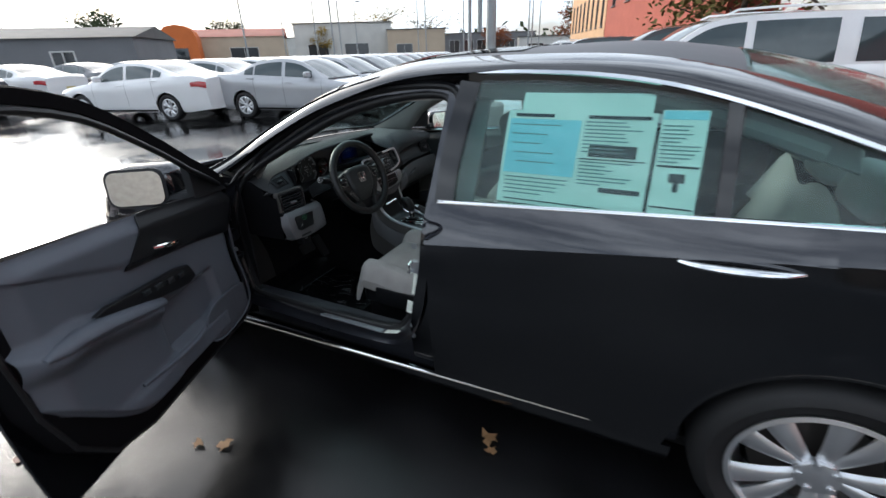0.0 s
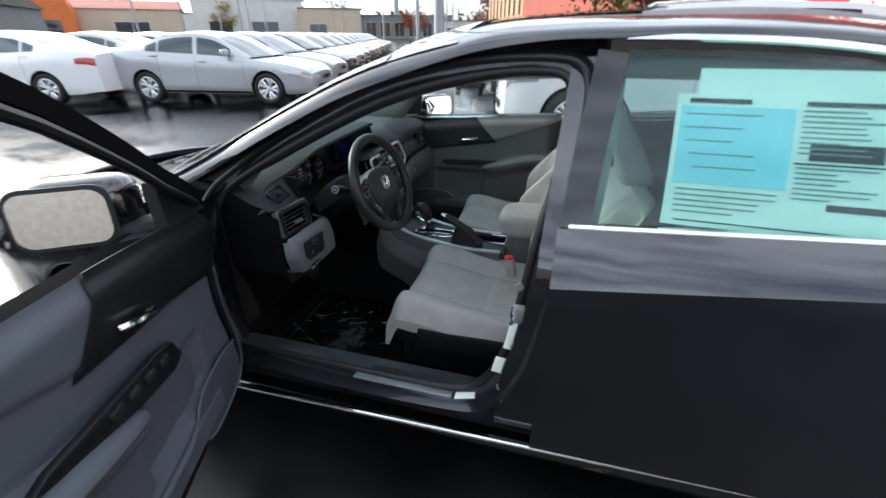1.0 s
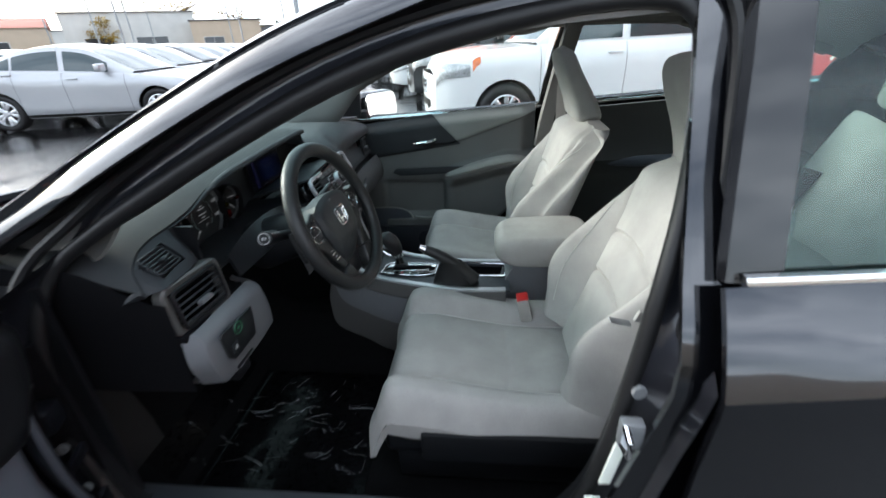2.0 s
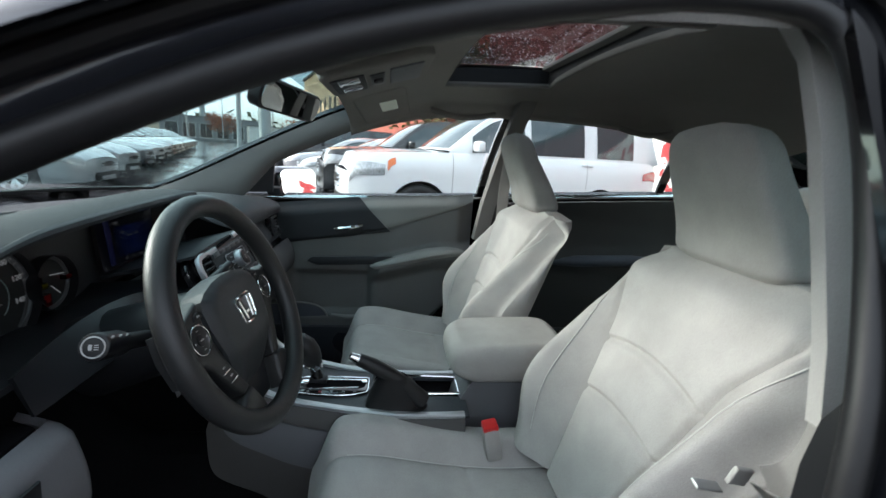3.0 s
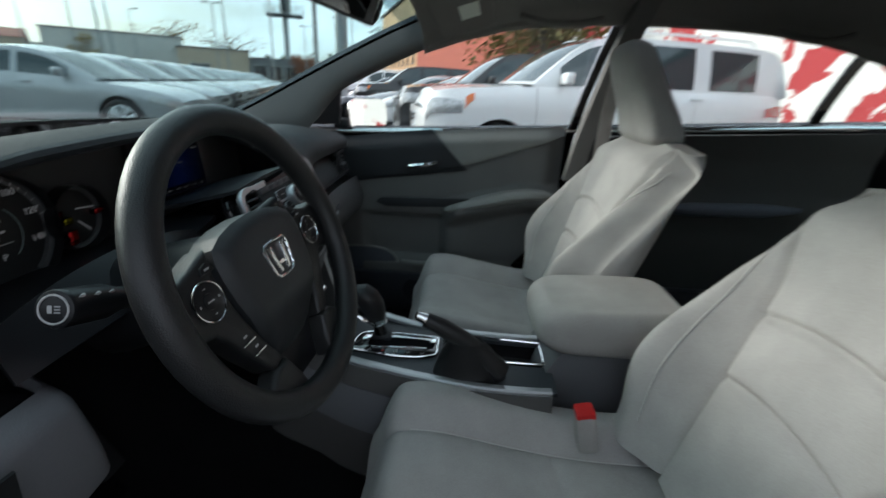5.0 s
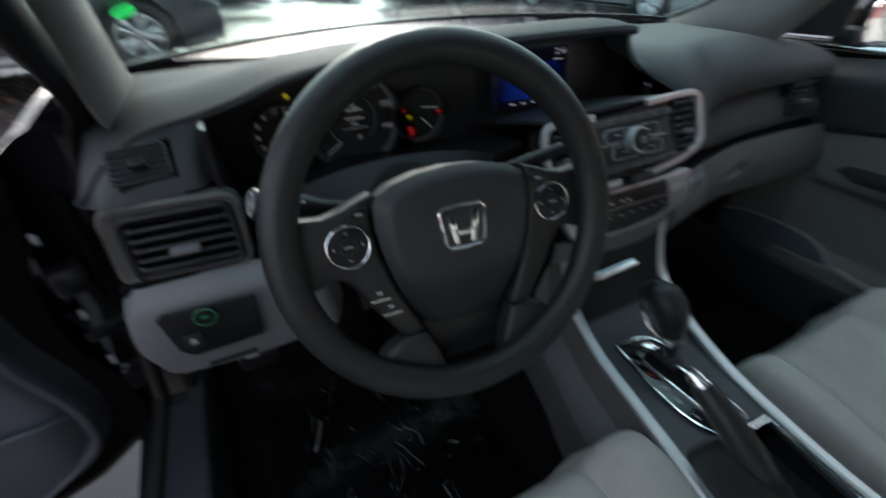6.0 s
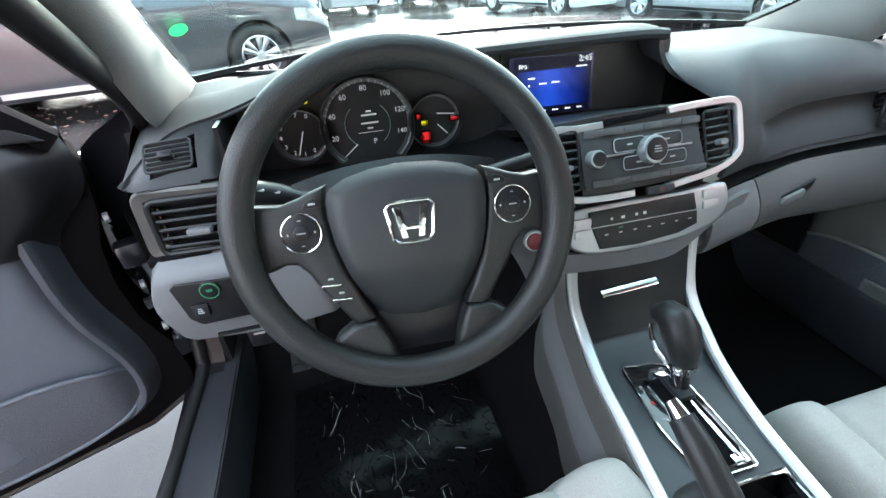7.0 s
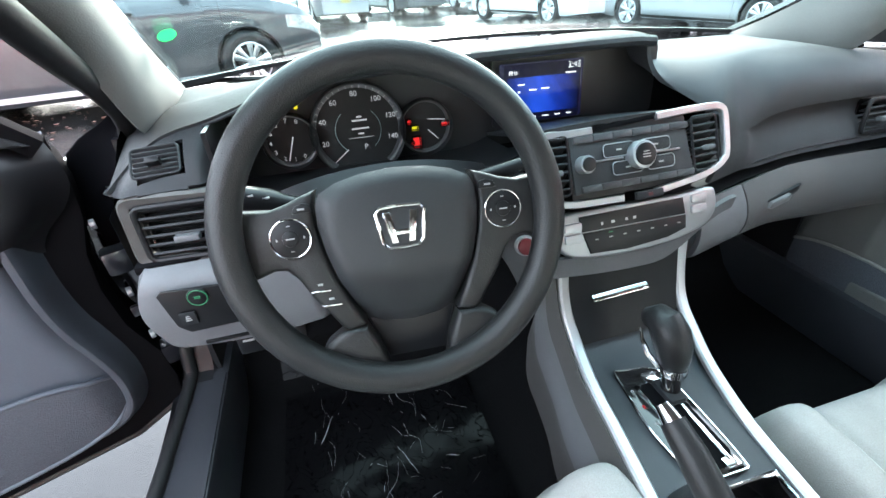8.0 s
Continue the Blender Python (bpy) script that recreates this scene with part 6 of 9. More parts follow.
door_trim(door, lambda s, o, z: (s, o, z))
part("sail_cover", door_plate([(0.02, 0.935), (0.245, 0.960), (0.250, 1.085), (0.18, 1.048), (0.08, 0.985)], 0.045, 0.03, 0.006), PLASTIC, door)
FRAME_Z = curve([(0.0, 0.960), (0.20, 1.068), (0.30, 1.117), (0.40, 1.172), (0.50, 1.226), (0.60, 1.276), (0.70, 1.325), (0.80, 1.367), (0.90, 1.394), (1.0, 1.412)])
fr = [(0.015, 0.045, 0.93)] + [(q, 0.03 + 0.45 * (FRAME_Z(q)[0] - 0.93), FRAME_Z(q)[0]) for q in (0.08, 0.16, 0.24, 0.32, 0.40, 0.48, 0.56, 0.64, 0.72, 0.80, 0.88, 0.96)]
fr += [(1.020, 0.243, 1.411), (1.056, 0.232, 1.385), (1.072, 0.196, 1.31), (1.066, 0.130, 1.17), (1.055, 0.07, 1.06), (1.048, 0.03, 0.975)]
part("window_frame", bar(fr, [(-0.017, -0.019), (0.015, -0.019), (0.019, 0.0), (0.013, 0.019), (-0.017, 0.019)], up=(0, 1, 0)), FRAME_BLACK, door)
part("frame_seal", tube([(a + 0.012, b + 0.018, c - 0.028) for a, b, c in fr[1:17]], 0.010, 8), SEAL, door)
part("belt_seal", bar([(s, 0.018 + 0.0 * s, TOP(-0.93 + s)[0] + 0.004) for s in (0.05, 0.25, 0.5, 0.75, 1.04)], [(-0.022, -0.008), (0.03, -0.008), (0.03, 0.010), (-0.02, 0.008)]), SEAL, door)
mh = part("mirror_housing", box((0.185, -0.135, 1.005), (0.13, 0.235, 0.165), 0.06, pose(0, 0, 0, 0, 0, 14), seg=4), PAINT, door)
part("mirror_arm", box((0.20, 0.0, 0.955), (0.08, 0.13, 0.05), 0.02, pose(0, 0, 0, 12, 0, 0)), PLASTIC, door)
part("mirror_bezel", slab(rounded(0.215, 0.150, 0.04), 0.012, facing((0.250, -0.150, 1.005), (1, 0.26, 0.13))), PLASTIC, door)
part("mirror_glass", slab(rounded(0.195, 0.130, 0.034), 0.004, facing((0.263, -0.147, 1.0065), (1, 0.26, 0.13))), MIRROR, door)
hp = [(0.80 + 0.22 * i / 12, -0.055 - 0.028 * math.sin(math.pi * i / 12) ** 0.6, 0.885 + 0.010 * i / 12) for i in range(13)]
part("door_handle", tube(hp, [0.004 + 0.011 * math.sin(math.pi * (0.08 + 0.84 * i / 12)) ** 0.7 for i in range(13)], 10, squash=0.7), CHROME, door)
for z in (0.46, 0.70):
    part("hinge", box((-0.008, 0.025, z), (0.050, 0.040, 0.050), 0.010), PAINT_JAMB, door)
part("check_strap", box((-0.02, 0.030, 0.585), (0.07, 0.012, 0.024), 0.004), PAINT_JAMB, door)
for z in (0.40, 0.52, 0.63, 0.78):
    part("door_bolt", disc((0.006, 0.03, z), 0.010, 0.008, (-1, 0, 0), 8), SATIN, door)

# window stickers inside the rear door glass
def sticker_plane(x, z):
    t = TOP(x)[0]
    zr, y = RAIL(x)
    v = (z - t) / (zr - t)
    return cab(x, v, -1, -0.014)


def sheet(name, x0, x1, z0, z1, material, parent, out=0.0, label=""):
    return part(name, grid(lambda u, v: (lambda p: (p[0], p[1] - out, p[2]))(sticker_plane(x0 + (x1 - x0) * u, z0 + (z1 - z0) * v)), 8, 5, thick=-0.0006), material, parent, label)


stk = thing("window_sticker", "pale printed price sheet taped inside the rear door glass", "sticker")
sheet("paper_sheet", 0.385, 0.815, 1.020, 1.285, PAPER, stk)
sheet("backing_sheet", 0.425, 0.80, 1.262, 1.335, PAPER, stk, -0.003)
sheet("blue_panel", 0.395, 0.612, 1.108, 1.262, PAPER_BLUE, stk, 0.001)
rng = random.Random(11)
for x0, x1, z0, z1, m_ in ((0.41, 0.53, 1.268, 1.277, INK), (0.63, 0.80, 1.268, 1.277, INK), (0.645, 0.775, 1.168, 1.200, INK), (0.69, 0.80, 1.075, 1.088, INK), (0.41, 0.80, 1.030, 1.033, INK), (0.62, 0.80, 1.160, 1.163, INK)):
    sheet("ink_bar", x0, x1, z0, z1, m_, stk, 0.0016)
for i in range(9):
    z = 1.258 - 0.0098 * i
    sheet("text_bar", 0.625, 0.64 + rng.uniform(0.05, 0.15), z, z + 0.0032, INK_GREY, stk, 0.0016)
for i in range(7):
    z = 1.152 - 0.0098 * i
    sheet("text_bar", 0.625, 0.64 + rng.uniform(0.05, 0.15), z, z + 0.0032, INK_GREY, stk, 0.0016)
for i in range(5):
    z = 1.095 - 0.0115 * i
    sheet("text_bar", 0.405, 0.43 + rng.uniform(0.08, 0.17), z, z + 0.0032, INK_GREY, stk, 0.0016)
for i in range(5):
    z = 1.245 - 0.026 * i
    sheet("text_bar", 0.405 + rng.uniform(0, 0.03), 0.47 + rng.uniform(0.03, 0.13), z, z + 0.003, INK_GREY, stk, 0.0016)
eco_label = thing("fuel_label", "narrow pale printed label with a blue head inside the glass", "sticker")
sheet("paper_sheet", 0.825, 0.940, 1.030, 1.295, PAPER, eco_label)
sheet("blue_head", 0.828, 0.937, 1.272, 1.293, PAPER_BLUE, eco_label, 0.001)
for x0, x1, z0, z1 in ((0.832, 0.935, 1.155, 1.160), (0.832, 0.935, 1.052, 1.056), (0.865, 0.905, 1.118, 1.140), (0.878, 0.892, 1.095, 1.118)):
    sheet("ink_bar", x0, x1, z0, z1, INK, eco_label, 0.0016)
for i in range(10):
    z = 1.255 - 0.0098 * i
    sheet("text_bar", 0.832, 0.86 + rng.uniform(0.0, 0.07), z, z + 0.0032, INK_GREY, eco_label, 0.0016)


# ---- inside the sedan ----
# floor, toe board, side walls
part("floor_carpet", grid(lambda u, v: (lambda x, y: (x, y, 0.215 + 0.30 * smooth01((-0.88 - x) / 0.30) + (0.16 * math.exp(-((y - 0.01) / 0.11) ** 4)) + 0.04 * smooth01((x - 0.1) / 0.3)))(-1.20 + 2.35 * u, -0.775 + 1.55 * v), 30, 40), CARPET, hero)
part("bulkhead", box((-1.215, 0, 0.6375), (0.03, 1.50, 0.575), 0.005), CARPET, hero)
for s in (-1, 1):
    part("kick_panel", grid(lambda u, v, s=s: (-1.20 + (0.30 if s < 0 else 0.38) * u, s * (0.775 - 0.035 * u * 0), 0.20 + 0.72 * v), 4, 4, thick=0.01), PLASTIC_SMOOTH, hero)
    part("inner_sill", box((0.0, s * 0.772, 0.30), (2.1, 0.05, 0.17), 0.02), SILL_GREY, hero)
door_trim(hero, lambda s, o, z: (-0.93 + s, 0.872 - o, z - 0.055), False)


def rear_trim(s):
    def fn(u, v):
        x = 0.20 + 1.02 * u
        lo = 0.36 + 0.30 * smooth01((x - 0.8) / 0.35)
        hi = TOP(x)[0] - 0.025
        z = lo + (hi - lo) * v
        return (x, s * (0.79 - 0.02 * smooth01((z - 0.9) / 0.1) - 0.035 * math.exp(-((z - 0.72) / 0.04) ** 2)), z)
    part("rear_door_trim", grid(fn, 20, 22, thick=-0.01 * s), TRIM_DARK, hero)
    part("rear_armrest", tube([(0.45, s * 0.765, 0.71), (0.6, s * 0.745, 0.722), (0.85, s * 0.745, 0.732), (1.0, s * 0.765, 0.735)], [0.012, 0.026, 0.026, 0.012], 10), TRIM_GREY, hero)
    part("rear_quarter_trim", grid(lambda u, v, s=s: (lambda x: (x, s * (0.76 - 0.10 * v - 0.03 * u), 0.62 + (RAIL(x)[0] - 0.66) * v))(1.50 + 0.30 * u), 5, 8, thick=0.01), HEADLINER, hero)


rear_trim(1)
rear_trim(-1)

# headliner round the sunroof opening
SR = (-0.10, 0.235, -0.37, 0.355)


def liner(x, y):
    u = y / RAIL(x)[1]
    p = over(x, min(max(u, -1), 1))
    return p[2] - 0.052 - 0.012 * u * u


bm = bmesh.new()
LX0, LX1 = -0.412, 1.30
for x0, x1, y0, y1 in ((LX0, SR[0], -1, 1), (SR[1], LX1, -1, 1), (SR[0], SR[1], -1, SR[2]), (SR[0], SR[1], SR[3], 1)):
    def fn(u, v, x0=x0, x1=x1, y0=y0, y1=y1):
        x = x0 + (x1 - x0) * u
        w = RAIL(x)[1] - 0.022
        a, b = (-w if y0 == -1 else y0), (w if y1 == 1 else y1)
        y = a + (b - a) * v
        return (x, y, liner(x, y) - 0.030 * smooth01((abs(y) - w + 0.07) / 0.07))
    grid(fn, 14, 22, thick=0.008, bm=bm)
part("headliner", bm, HEADLINER, hero)
bm = bmesh.new()
for a, b in (((SR[0], SR[2]), (SR[1], SR[2])), ((SR[1], SR[2]), (SR[1], SR[3])), ((SR[1], SR[3]), (SR[0], SR[3])), ((SR[0], SR[3]), (SR[0], SR[2]))):
    grid(lambda u, v, a=a, b=b: (lambda x, y: (x, y, liner(x, y) - 0.004 + (over(x, y / RAIL(x)[1])[2] - 0.012 - liner(x, y)) * v))(a[0] + (b[0] - a[0]) * u, a[1] + (b[1] - a[1]) * u), 8, 2, thick=0.006, bm=bm)
part("sunroof_frame", bm, PLASTIC, hero)
part("sunroof_edge_trim", tube([(SR[0], SR[3], liner(SR[0], SR[3]) - 0.004)] + [(SR[1], SR[3] + (SR[2] - SR[3]) * i / 10, liner(SR[1], SR[3] + (SR[2] - SR[3]) * i / 10) - 0.006) for i in range(11)] + [(SR[0], SR[2], liner(SR[0], SR[2]) - 0.004)], 0.009, 8), PILLAR_TRIM, hero)
part("sunblind_edge", box((SR[1] - 0.012, (SR[2] + SR[3]) / 2, liner(SR[1], 0) + 0.022), (0.04, SR[3] - SR[2] - 0.02, 0.012), 0.004), PILLAR_TRIM, hero)
CON = Matrix.Translation((-0.300, 0.0, liner(-0.300, 0.0) - 0.008)) @ pose(0, 0, 0, 0, -17, 0)
con = part("overhead_console", slab(rounded(0.245, 0.30, 0.04), -0.030, CON @ Matrix.Translation((0, 0, 0.008)), 0.008, seg=3), HEADLINER, hero)


def on_console(name, x, y, w, h, d, material):
    return part(name, slab(rounded(w, h, 0.008), -d, CON @ Matrix.Translation((x, y, -0.0215)), 0.0015), material, con)


on_console("light_recess", -0.068, 0.0, 0.074, 0.200, 0.003, PLASTIC)
on_console("glasses_box", 0.062, 0.0, 0.074, 0.200, 0.004, DASH_GREY)
on_console("switch_strip", -0.003, 0.0, 0.034, 0.150, 0.003, PLASTIC_SMOOTH)
for y in (-0.052, 0.052):
    on_console("map_light", -0.066, y, 0.046, 0.072, 0.0055, LAMP_CLEAR)
on_console("sunroof_switch", -0.003, 0.0, 0.022, 0.040, 0.008, PLASTIC)
for i in range(3):
    part("switch_mark", box(tuple(CON @ Vector((-0.010 + 0.006 * i, 0.055, -0.0252))), (0.003, 0.010, 0.001), 0, CON.to_3x3().to_4x4()), WHITE_MARK, con)
for s in (-1, 1):
    VIS = Matrix.Translation((-0.290, s * 0.470, liner(-0.290, 0.47) - (0.024 if s < 0 else 0.014))) @ pose(0, 0, 0, -9 * s, -17, -3 * s)
    vis = part("sun_visor", slab(rounded(0.170, 0.335, 0.03), -0.018, VIS @ Matrix.Translation((0, 0, 0.009)), 0.007, seg=3), HEADLINER, hero)
    part("visor_label", box(tuple(VIS @ Vector((0.018, -s * 0.010, -0.0098))), (0.056, 0.110, 0.001), 0, VIS.to_3x3().to_4x4()), PAPER, vis)
    part("visor_hinge", tube([VIS @ Vector((-0.075, -s * 0.160, 0.0)), VIS @ Vector((-0.075, -s * 0.205, 0.012))], 0.007, 8), PLASTIC, vis)
    part("grab_handle", tube([(0.00 + 0.24 * i / 8 + (0.5 if s < 0 else -0.12), s * (0.585 - 0.03 * math.sin(math.pi * i / 8)), 1.312 - 0.022 * math.sin(math.pi * i / 8)) for i in range(9)], 0.010, 8), HEADLINER, hero)
    part("grab_handle", tube([(0.62 + 0.22 * i / 8, s * (0.585 - 0.03 * math.sin(math.pi * i / 8)), 1.300 - 0.022 * math.sin(math.pi * i / 8)) for i in range(9)], 0.010, 8), HEADLINER, hero)
    # pillar trims
    def pillar_fn(u, v, s=s):
        x = -1.12 + 0.76 * u
        p0 = Vector(over(x, s * 0.918)) + Vector((0.004, 0, -0.012))
        zr, yr = RAIL(x)
        p1 = Vector((x + 0.02, s * (min(yr, 0.72) - 0.020), max(zr - 0.066 - 0.075 * smooth01((-0.70 - x) / 0.16), 0.925)))
        p = p0.lerp(p1, v)
        return tuple(p + Vector((0.018, -s * 0.016, -0.006)) * math.sin(math.pi * v))
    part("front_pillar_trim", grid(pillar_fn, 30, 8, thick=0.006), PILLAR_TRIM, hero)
    if s > 0:
        part("header_trim", tube([(lambda p: (p[0], p[1] - s * 0.028, p[2] - 0.062))(cab(-0.40 + 1.62 * i / 20, 1.0, s)) for i in range(21)], 0.030, 8), HEADLINER, hero)
        pts = [(0.150, 0.752, 0.80), (0.172, 0.735, 0.95), (0.194, 0.69, 1.08), (0.214, 0.645, 1.20), (0.232, 0.60, 1.30), (0.240, 0.56, 1.345), (0.245, 0.52, 1.40)]
        part("centre_pillar_trim", bar(pts, [(-0.018, -0.016), (0.040, -0.016), (0.045, 0.01), (-0.024, 0.01)], up=(0, 1, 0.3)), PILLAR_TRIM, hero)
        part("centre_pillar_cover", box((0.205, 0.755, 0.66), (0.13, 0.05, 0.62), 0.02), PLASTIC_SMOOTH, hero)
        part("belt_webbing", bar([(0.20, 0.60, 1.19), (0.205, 0.66, 1.05), (0.215, 0.705, 0.9), (0.22, 0.725, 0.6), (0.2, 0.725, 0.36)], [(-0.022, -0.001), (0.022, -0.001), (0.022, 0.001), (-0.022, 0.001)], up=(0, 1, 0)), FABRIC_SIDE, hero)
    else:
        part("header_trim", tube([(lambda p: (p[0], p[1] - s * 0.040, p[2] - 0.060))(cab(0.24 + 0.98 * i / 20, 1.0, s)) for i in range(21)], 0.030, 8), HEADLINER, hero)
        pts = [(0.208, -0.735, 0.925), (0.212, -0.718, 1.00), (0.218, -0.690, 1.08), (0.224, -0.648, 1.20), (0.226, -0.610, 1.29), (0.222, -0.57, 1.345)]
        part("centre_pillar_trim", bar(pts, [(-0.050, -0.012), (0.05, -0.012), (0.055, 0.012), (-0.060, 0.012)], up=(0, -1, 0.3)), PILLAR_LIT_SIDE, hero)
        part("centre_pillar_cover", box((0.205, -0.762, 0.635), (0.140, 0.06, 0.60), 0.022, pose(0, 0, 0, 0, 4, 0)), PLASTIC_SMOOTH, hero)
        strap = [(-0.022, -0.001), (0.022, -0.001), (0.022, 0.001), (-0.022, 0.001)]
        belt = part("belt_webbing", bar(spline([(0.262, -0.640, 1.16), (0.250, -0.668, 1.03), (0.232, -0.690, 0.93), (0.216, -0.700, 0.865), (0.200, -0.697, 0.828), (0.182, -0.684, 0.812)]), strap, up=(1, 0, 0.3)), BELT, hero)
        part("belt_webbing", bar(spline([(0.180, -0.683, 0.806), (0.198, -0.692, 0.792), (0.214, -0.704, 0.796), (0.222, -0.716, 0.790), (0.221, -0.726, 0.74), (0.212, -0.732, 0.62), (0.200, -0.737, 0.40)]), strap, up=(1, 0, 0.3)), BELT, belt)
        part("belt_tongue", box((0.160, -0.668, 0.812), (0.030, 0.007, 0.024), 0.003, pose(0, 0, 0, 8, 18, 10), seg=3), PILLAR_LIT_SIDE, belt)
        part("tongue_blade", box((0.120, -0.668, 0.801), (0.044, 0.0030, 0.013), 0.0012, pose(0, 0, 0, -68, 18, 10)), SATIN, belt)
        part("belt_guide", box((0.262, -0.635, 1.165), (0.02, 0.05, 0.045), 0.008), PILLAR_TRIM, belt)

# dashboard
LIP = curve([(-0.740, 0.891, -0.735), (-0.712, 0.917, -0.770), (-0.675, 0.941, -0.782), (-0.64, 0.954, -0.778), (-0.60, 0.965, -0.763), (-0.55, 0.982, -0.746), (-0.50, 1.000, -0.742), (-0.44, 1.011, -0.745), (-0.38, 1.016, -0.748), (-0.2, 1.021, -0.752), (0.0, 1.022, -0.758), (0.09, 1.021, -0.762), (0.128, 1.017, -0.765)])


def hood_profile(z, x, y, k):
    """From the rear lip (k = 0) to the foot of the windscreen (k = 1)."""
    xb = -1.115 + 0.05 * (y / 0.7) ** 2
    return (x + (xb - x) * k, z + (0.958 - z) * smooth01(k) + 0.012 * math.sin(math.pi * min(1, k * 1.6)))


def hood(u, v):
    y = -0.740 + 0.868 * u
    z, x = LIP(y)
    x, z = hood_profile(z, x, y, v)
    return (x, y, z)


HOOD_BLACK = mat("soft_black_dash_hood", (0.024, 0.026, 0.028), 0.66, spec=0.22, var=0.08, fine=0.12, bump=0.28, bscale=900)
part("instrument_hood", grid(hood, 60, 16, thick=0.008), HOOD_BLACK, hero)
part("hood_lip", tube([(LIP(y)[1] + 0.003, y, LIP(y)[0] - 0.006) for y in [-0.60 + 0.728 * i / 44 for i in range(45)]], [0.002 + 0.007 * smooth01(i / 14) for i in range(45)], 8), PLASTIC, hero)
# rear edge of the pad: down the end of the hood, round the stack, then the crease over the glovebox
REAR = [(-0.765, 0.128, 1.017), (-0.766, 0.130, 0.992), (-0.760, 0.145, 0.962), (-0.738, 0.168, 0.935), (-0.695, 0.190, 0.914), (-0.662, 0.212, 0.896), (-0.662, 0.245, 0.875), (-0.680, 0.290, 0.858), (-0.697, 0.335, 0.857), (-0.702, 0.378, 0.871), (-0.702, 0.443, 0.879), (-0.702, 0.555, 0.881), (-0.702, 0.66, 0.881), (-0.705, 0.775, 0.876)]


def rear_edge(u):
    j = u * (len(REAR) - 1)
    i = min(int(j), len(REAR) - 2)
    p = [Vector(REAR[min(max(k, 0), len(REAR) - 1)]) for k in (i - 1, i, i + 1, i + 2)]
    t = j - i
    return 0.5 * (2 * p[1] + (p[2] - p[0]) * t + (2 * p[0] - 5 * p[1] + 4 * p[2] - p[3]) * t * t + (3 * p[1] - p[0] - 3 * p[2] + p[3]) * t**3)


def pass_pad(u, v):
    """Upper pad in front of the passenger, rolled over at its rear edge."""
    r = rear_edge(u)
    yf = 0.128 + 0.64 * u
    hx, hz = hood_profile(r.z, r.x, yf, v)
    e = smooth01((u - 0.75) / 0.25)
    zf = 0.960 - 0.03 * e
    k = min(1.0, v * 2.3)
    pz = r.z + (zf + 0.010 - r.z) * math.sin(math.pi / 2 * k) ** 0.85 - 0.010 * smooth01((v - 0.45) / 0.5)
    px = r.x + (-1.10 + 0.05 * (yf / 0.7) ** 2 - r.x) * v**1.35 + 0.022 * math.sin(math.pi * min(1, v * 3)) * smooth01((u - 0.5) / 0.2)
    w = smooth01(u / 0.22)
    return (hx + (px - hx) * w, r.y + (yf - r.y) * smooth01(v), hz + (pz - hz) * w)


PAD = mat("charcoal_dash_pad", (0.046, 0.049, 0.053), 0.64, spec=0.26, var=0.08, fine=0.12, bump=0.28, bscale=900)
GLOVE_GREY = mat("dark_grey_glovebox", (0.078, 0.078, 0.080), 0.52, var=0.05, fine=0.08, bump=0.25, bscale=700)
part("passenger_dash_pad", grid(pass_pad, 64, 30, thick=0.008), PAD, hero)
BAND_LOW = curve([(0.20, 0.772, -0.655), (0.30, 0.776, -0.680), (0.36, 0.785, -0.688), (0.45, 0.795, -0.690), (0.60, 0.798, -0.690), (0.78, 0.797, -0.695)])


def dash_band(u, v):
    r = rear_edge(0.42 + 0.58 * u)
    z1, x1 = BAND_LOW(min(r.y, 0.775))
    crease = smooth01((r.y - 0.31) / 0.06)
    x0 = r.x - 0.042 * crease
    return (x0 + (x1 - x0) * v + 0.010 * math.sin(math.pi * v), r.y, r.z - 0.010 * crease + (z1 - r.z) * v)


part("passenger_dash_band", grid(dash_band, 36, 10, thick=-0.008), PAD, hero)
part("dash_groove", grid(lambda u, v: (lambda y: (BAND_LOW(y)[1] - 0.034 * math.sin(math.pi * v) ** 0.5, y, BAND_LOW(y)[0] - 0.030 * v))(0.20 + 0.575 * u), 20, 6), PLASTIC_SMOOTH, hero)
GLOVE_TOP = curve([(0.20, 0.748, -0.648), (0.31, 0.756, -0.668), (0.38, 0.768, -0.674), (0.44, 0.774, -0.676), (0.59, 0.774, -0.676), (0.78, 0.766, -0.678)])


def glove_face(y, v):
    z, x = GLOVE_TOP(y)
    return (x + 0.026 * math.sin(math.pi * min(1, v * 1.25)) - 0.10 * smooth01((v - 0.55) / 0.45) ** 1.5, y, z - (0.165 + 0.02 * smooth01((y - 0.3) / 0.3)) * v)


part("stack_side_panel", grid(lambda u, v: glove_face(0.19 + (0.124 - 0.012 * (2 * v - 1) ** 2) * u, v), 10, 16, thick=0.01), DASH_GREY, hero)
glove = part("glovebox", grid(lambda u, v: (lambda y0: glove_face(y0 + (0.765 - y0) * u, v))(0.318 - 0.012 * (2 * v - 1) ** 2), 24, 18, thick=0.01), GLOVE_GREY, hero)
part("latch_recess", slab([(-0.042, -0.016), (-0.030, -0.024), (0.012, -0.016), (0.040, 0.010), (0.044, 0.024), (0.020, 0.016), (-0.030, 0.002), (-0.044, -0.008)], 0.006, facing((-0.646, 0.395, 0.722), (1, 0, 0.06)), 0.002), PLASTIC_SMOOTH, glove)
part("glovebox_latch", slab([(-0.028, -0.012), (-0.018, -0.016), (0.020, -0.004), (0.024, 0.008), (0.018, 0.012), (-0.022, 0.000)], 0.012, facing((-0.645, 0.392, 0.720), (1, 0, 0.06)), 0.005), DASH_GREY, glove)
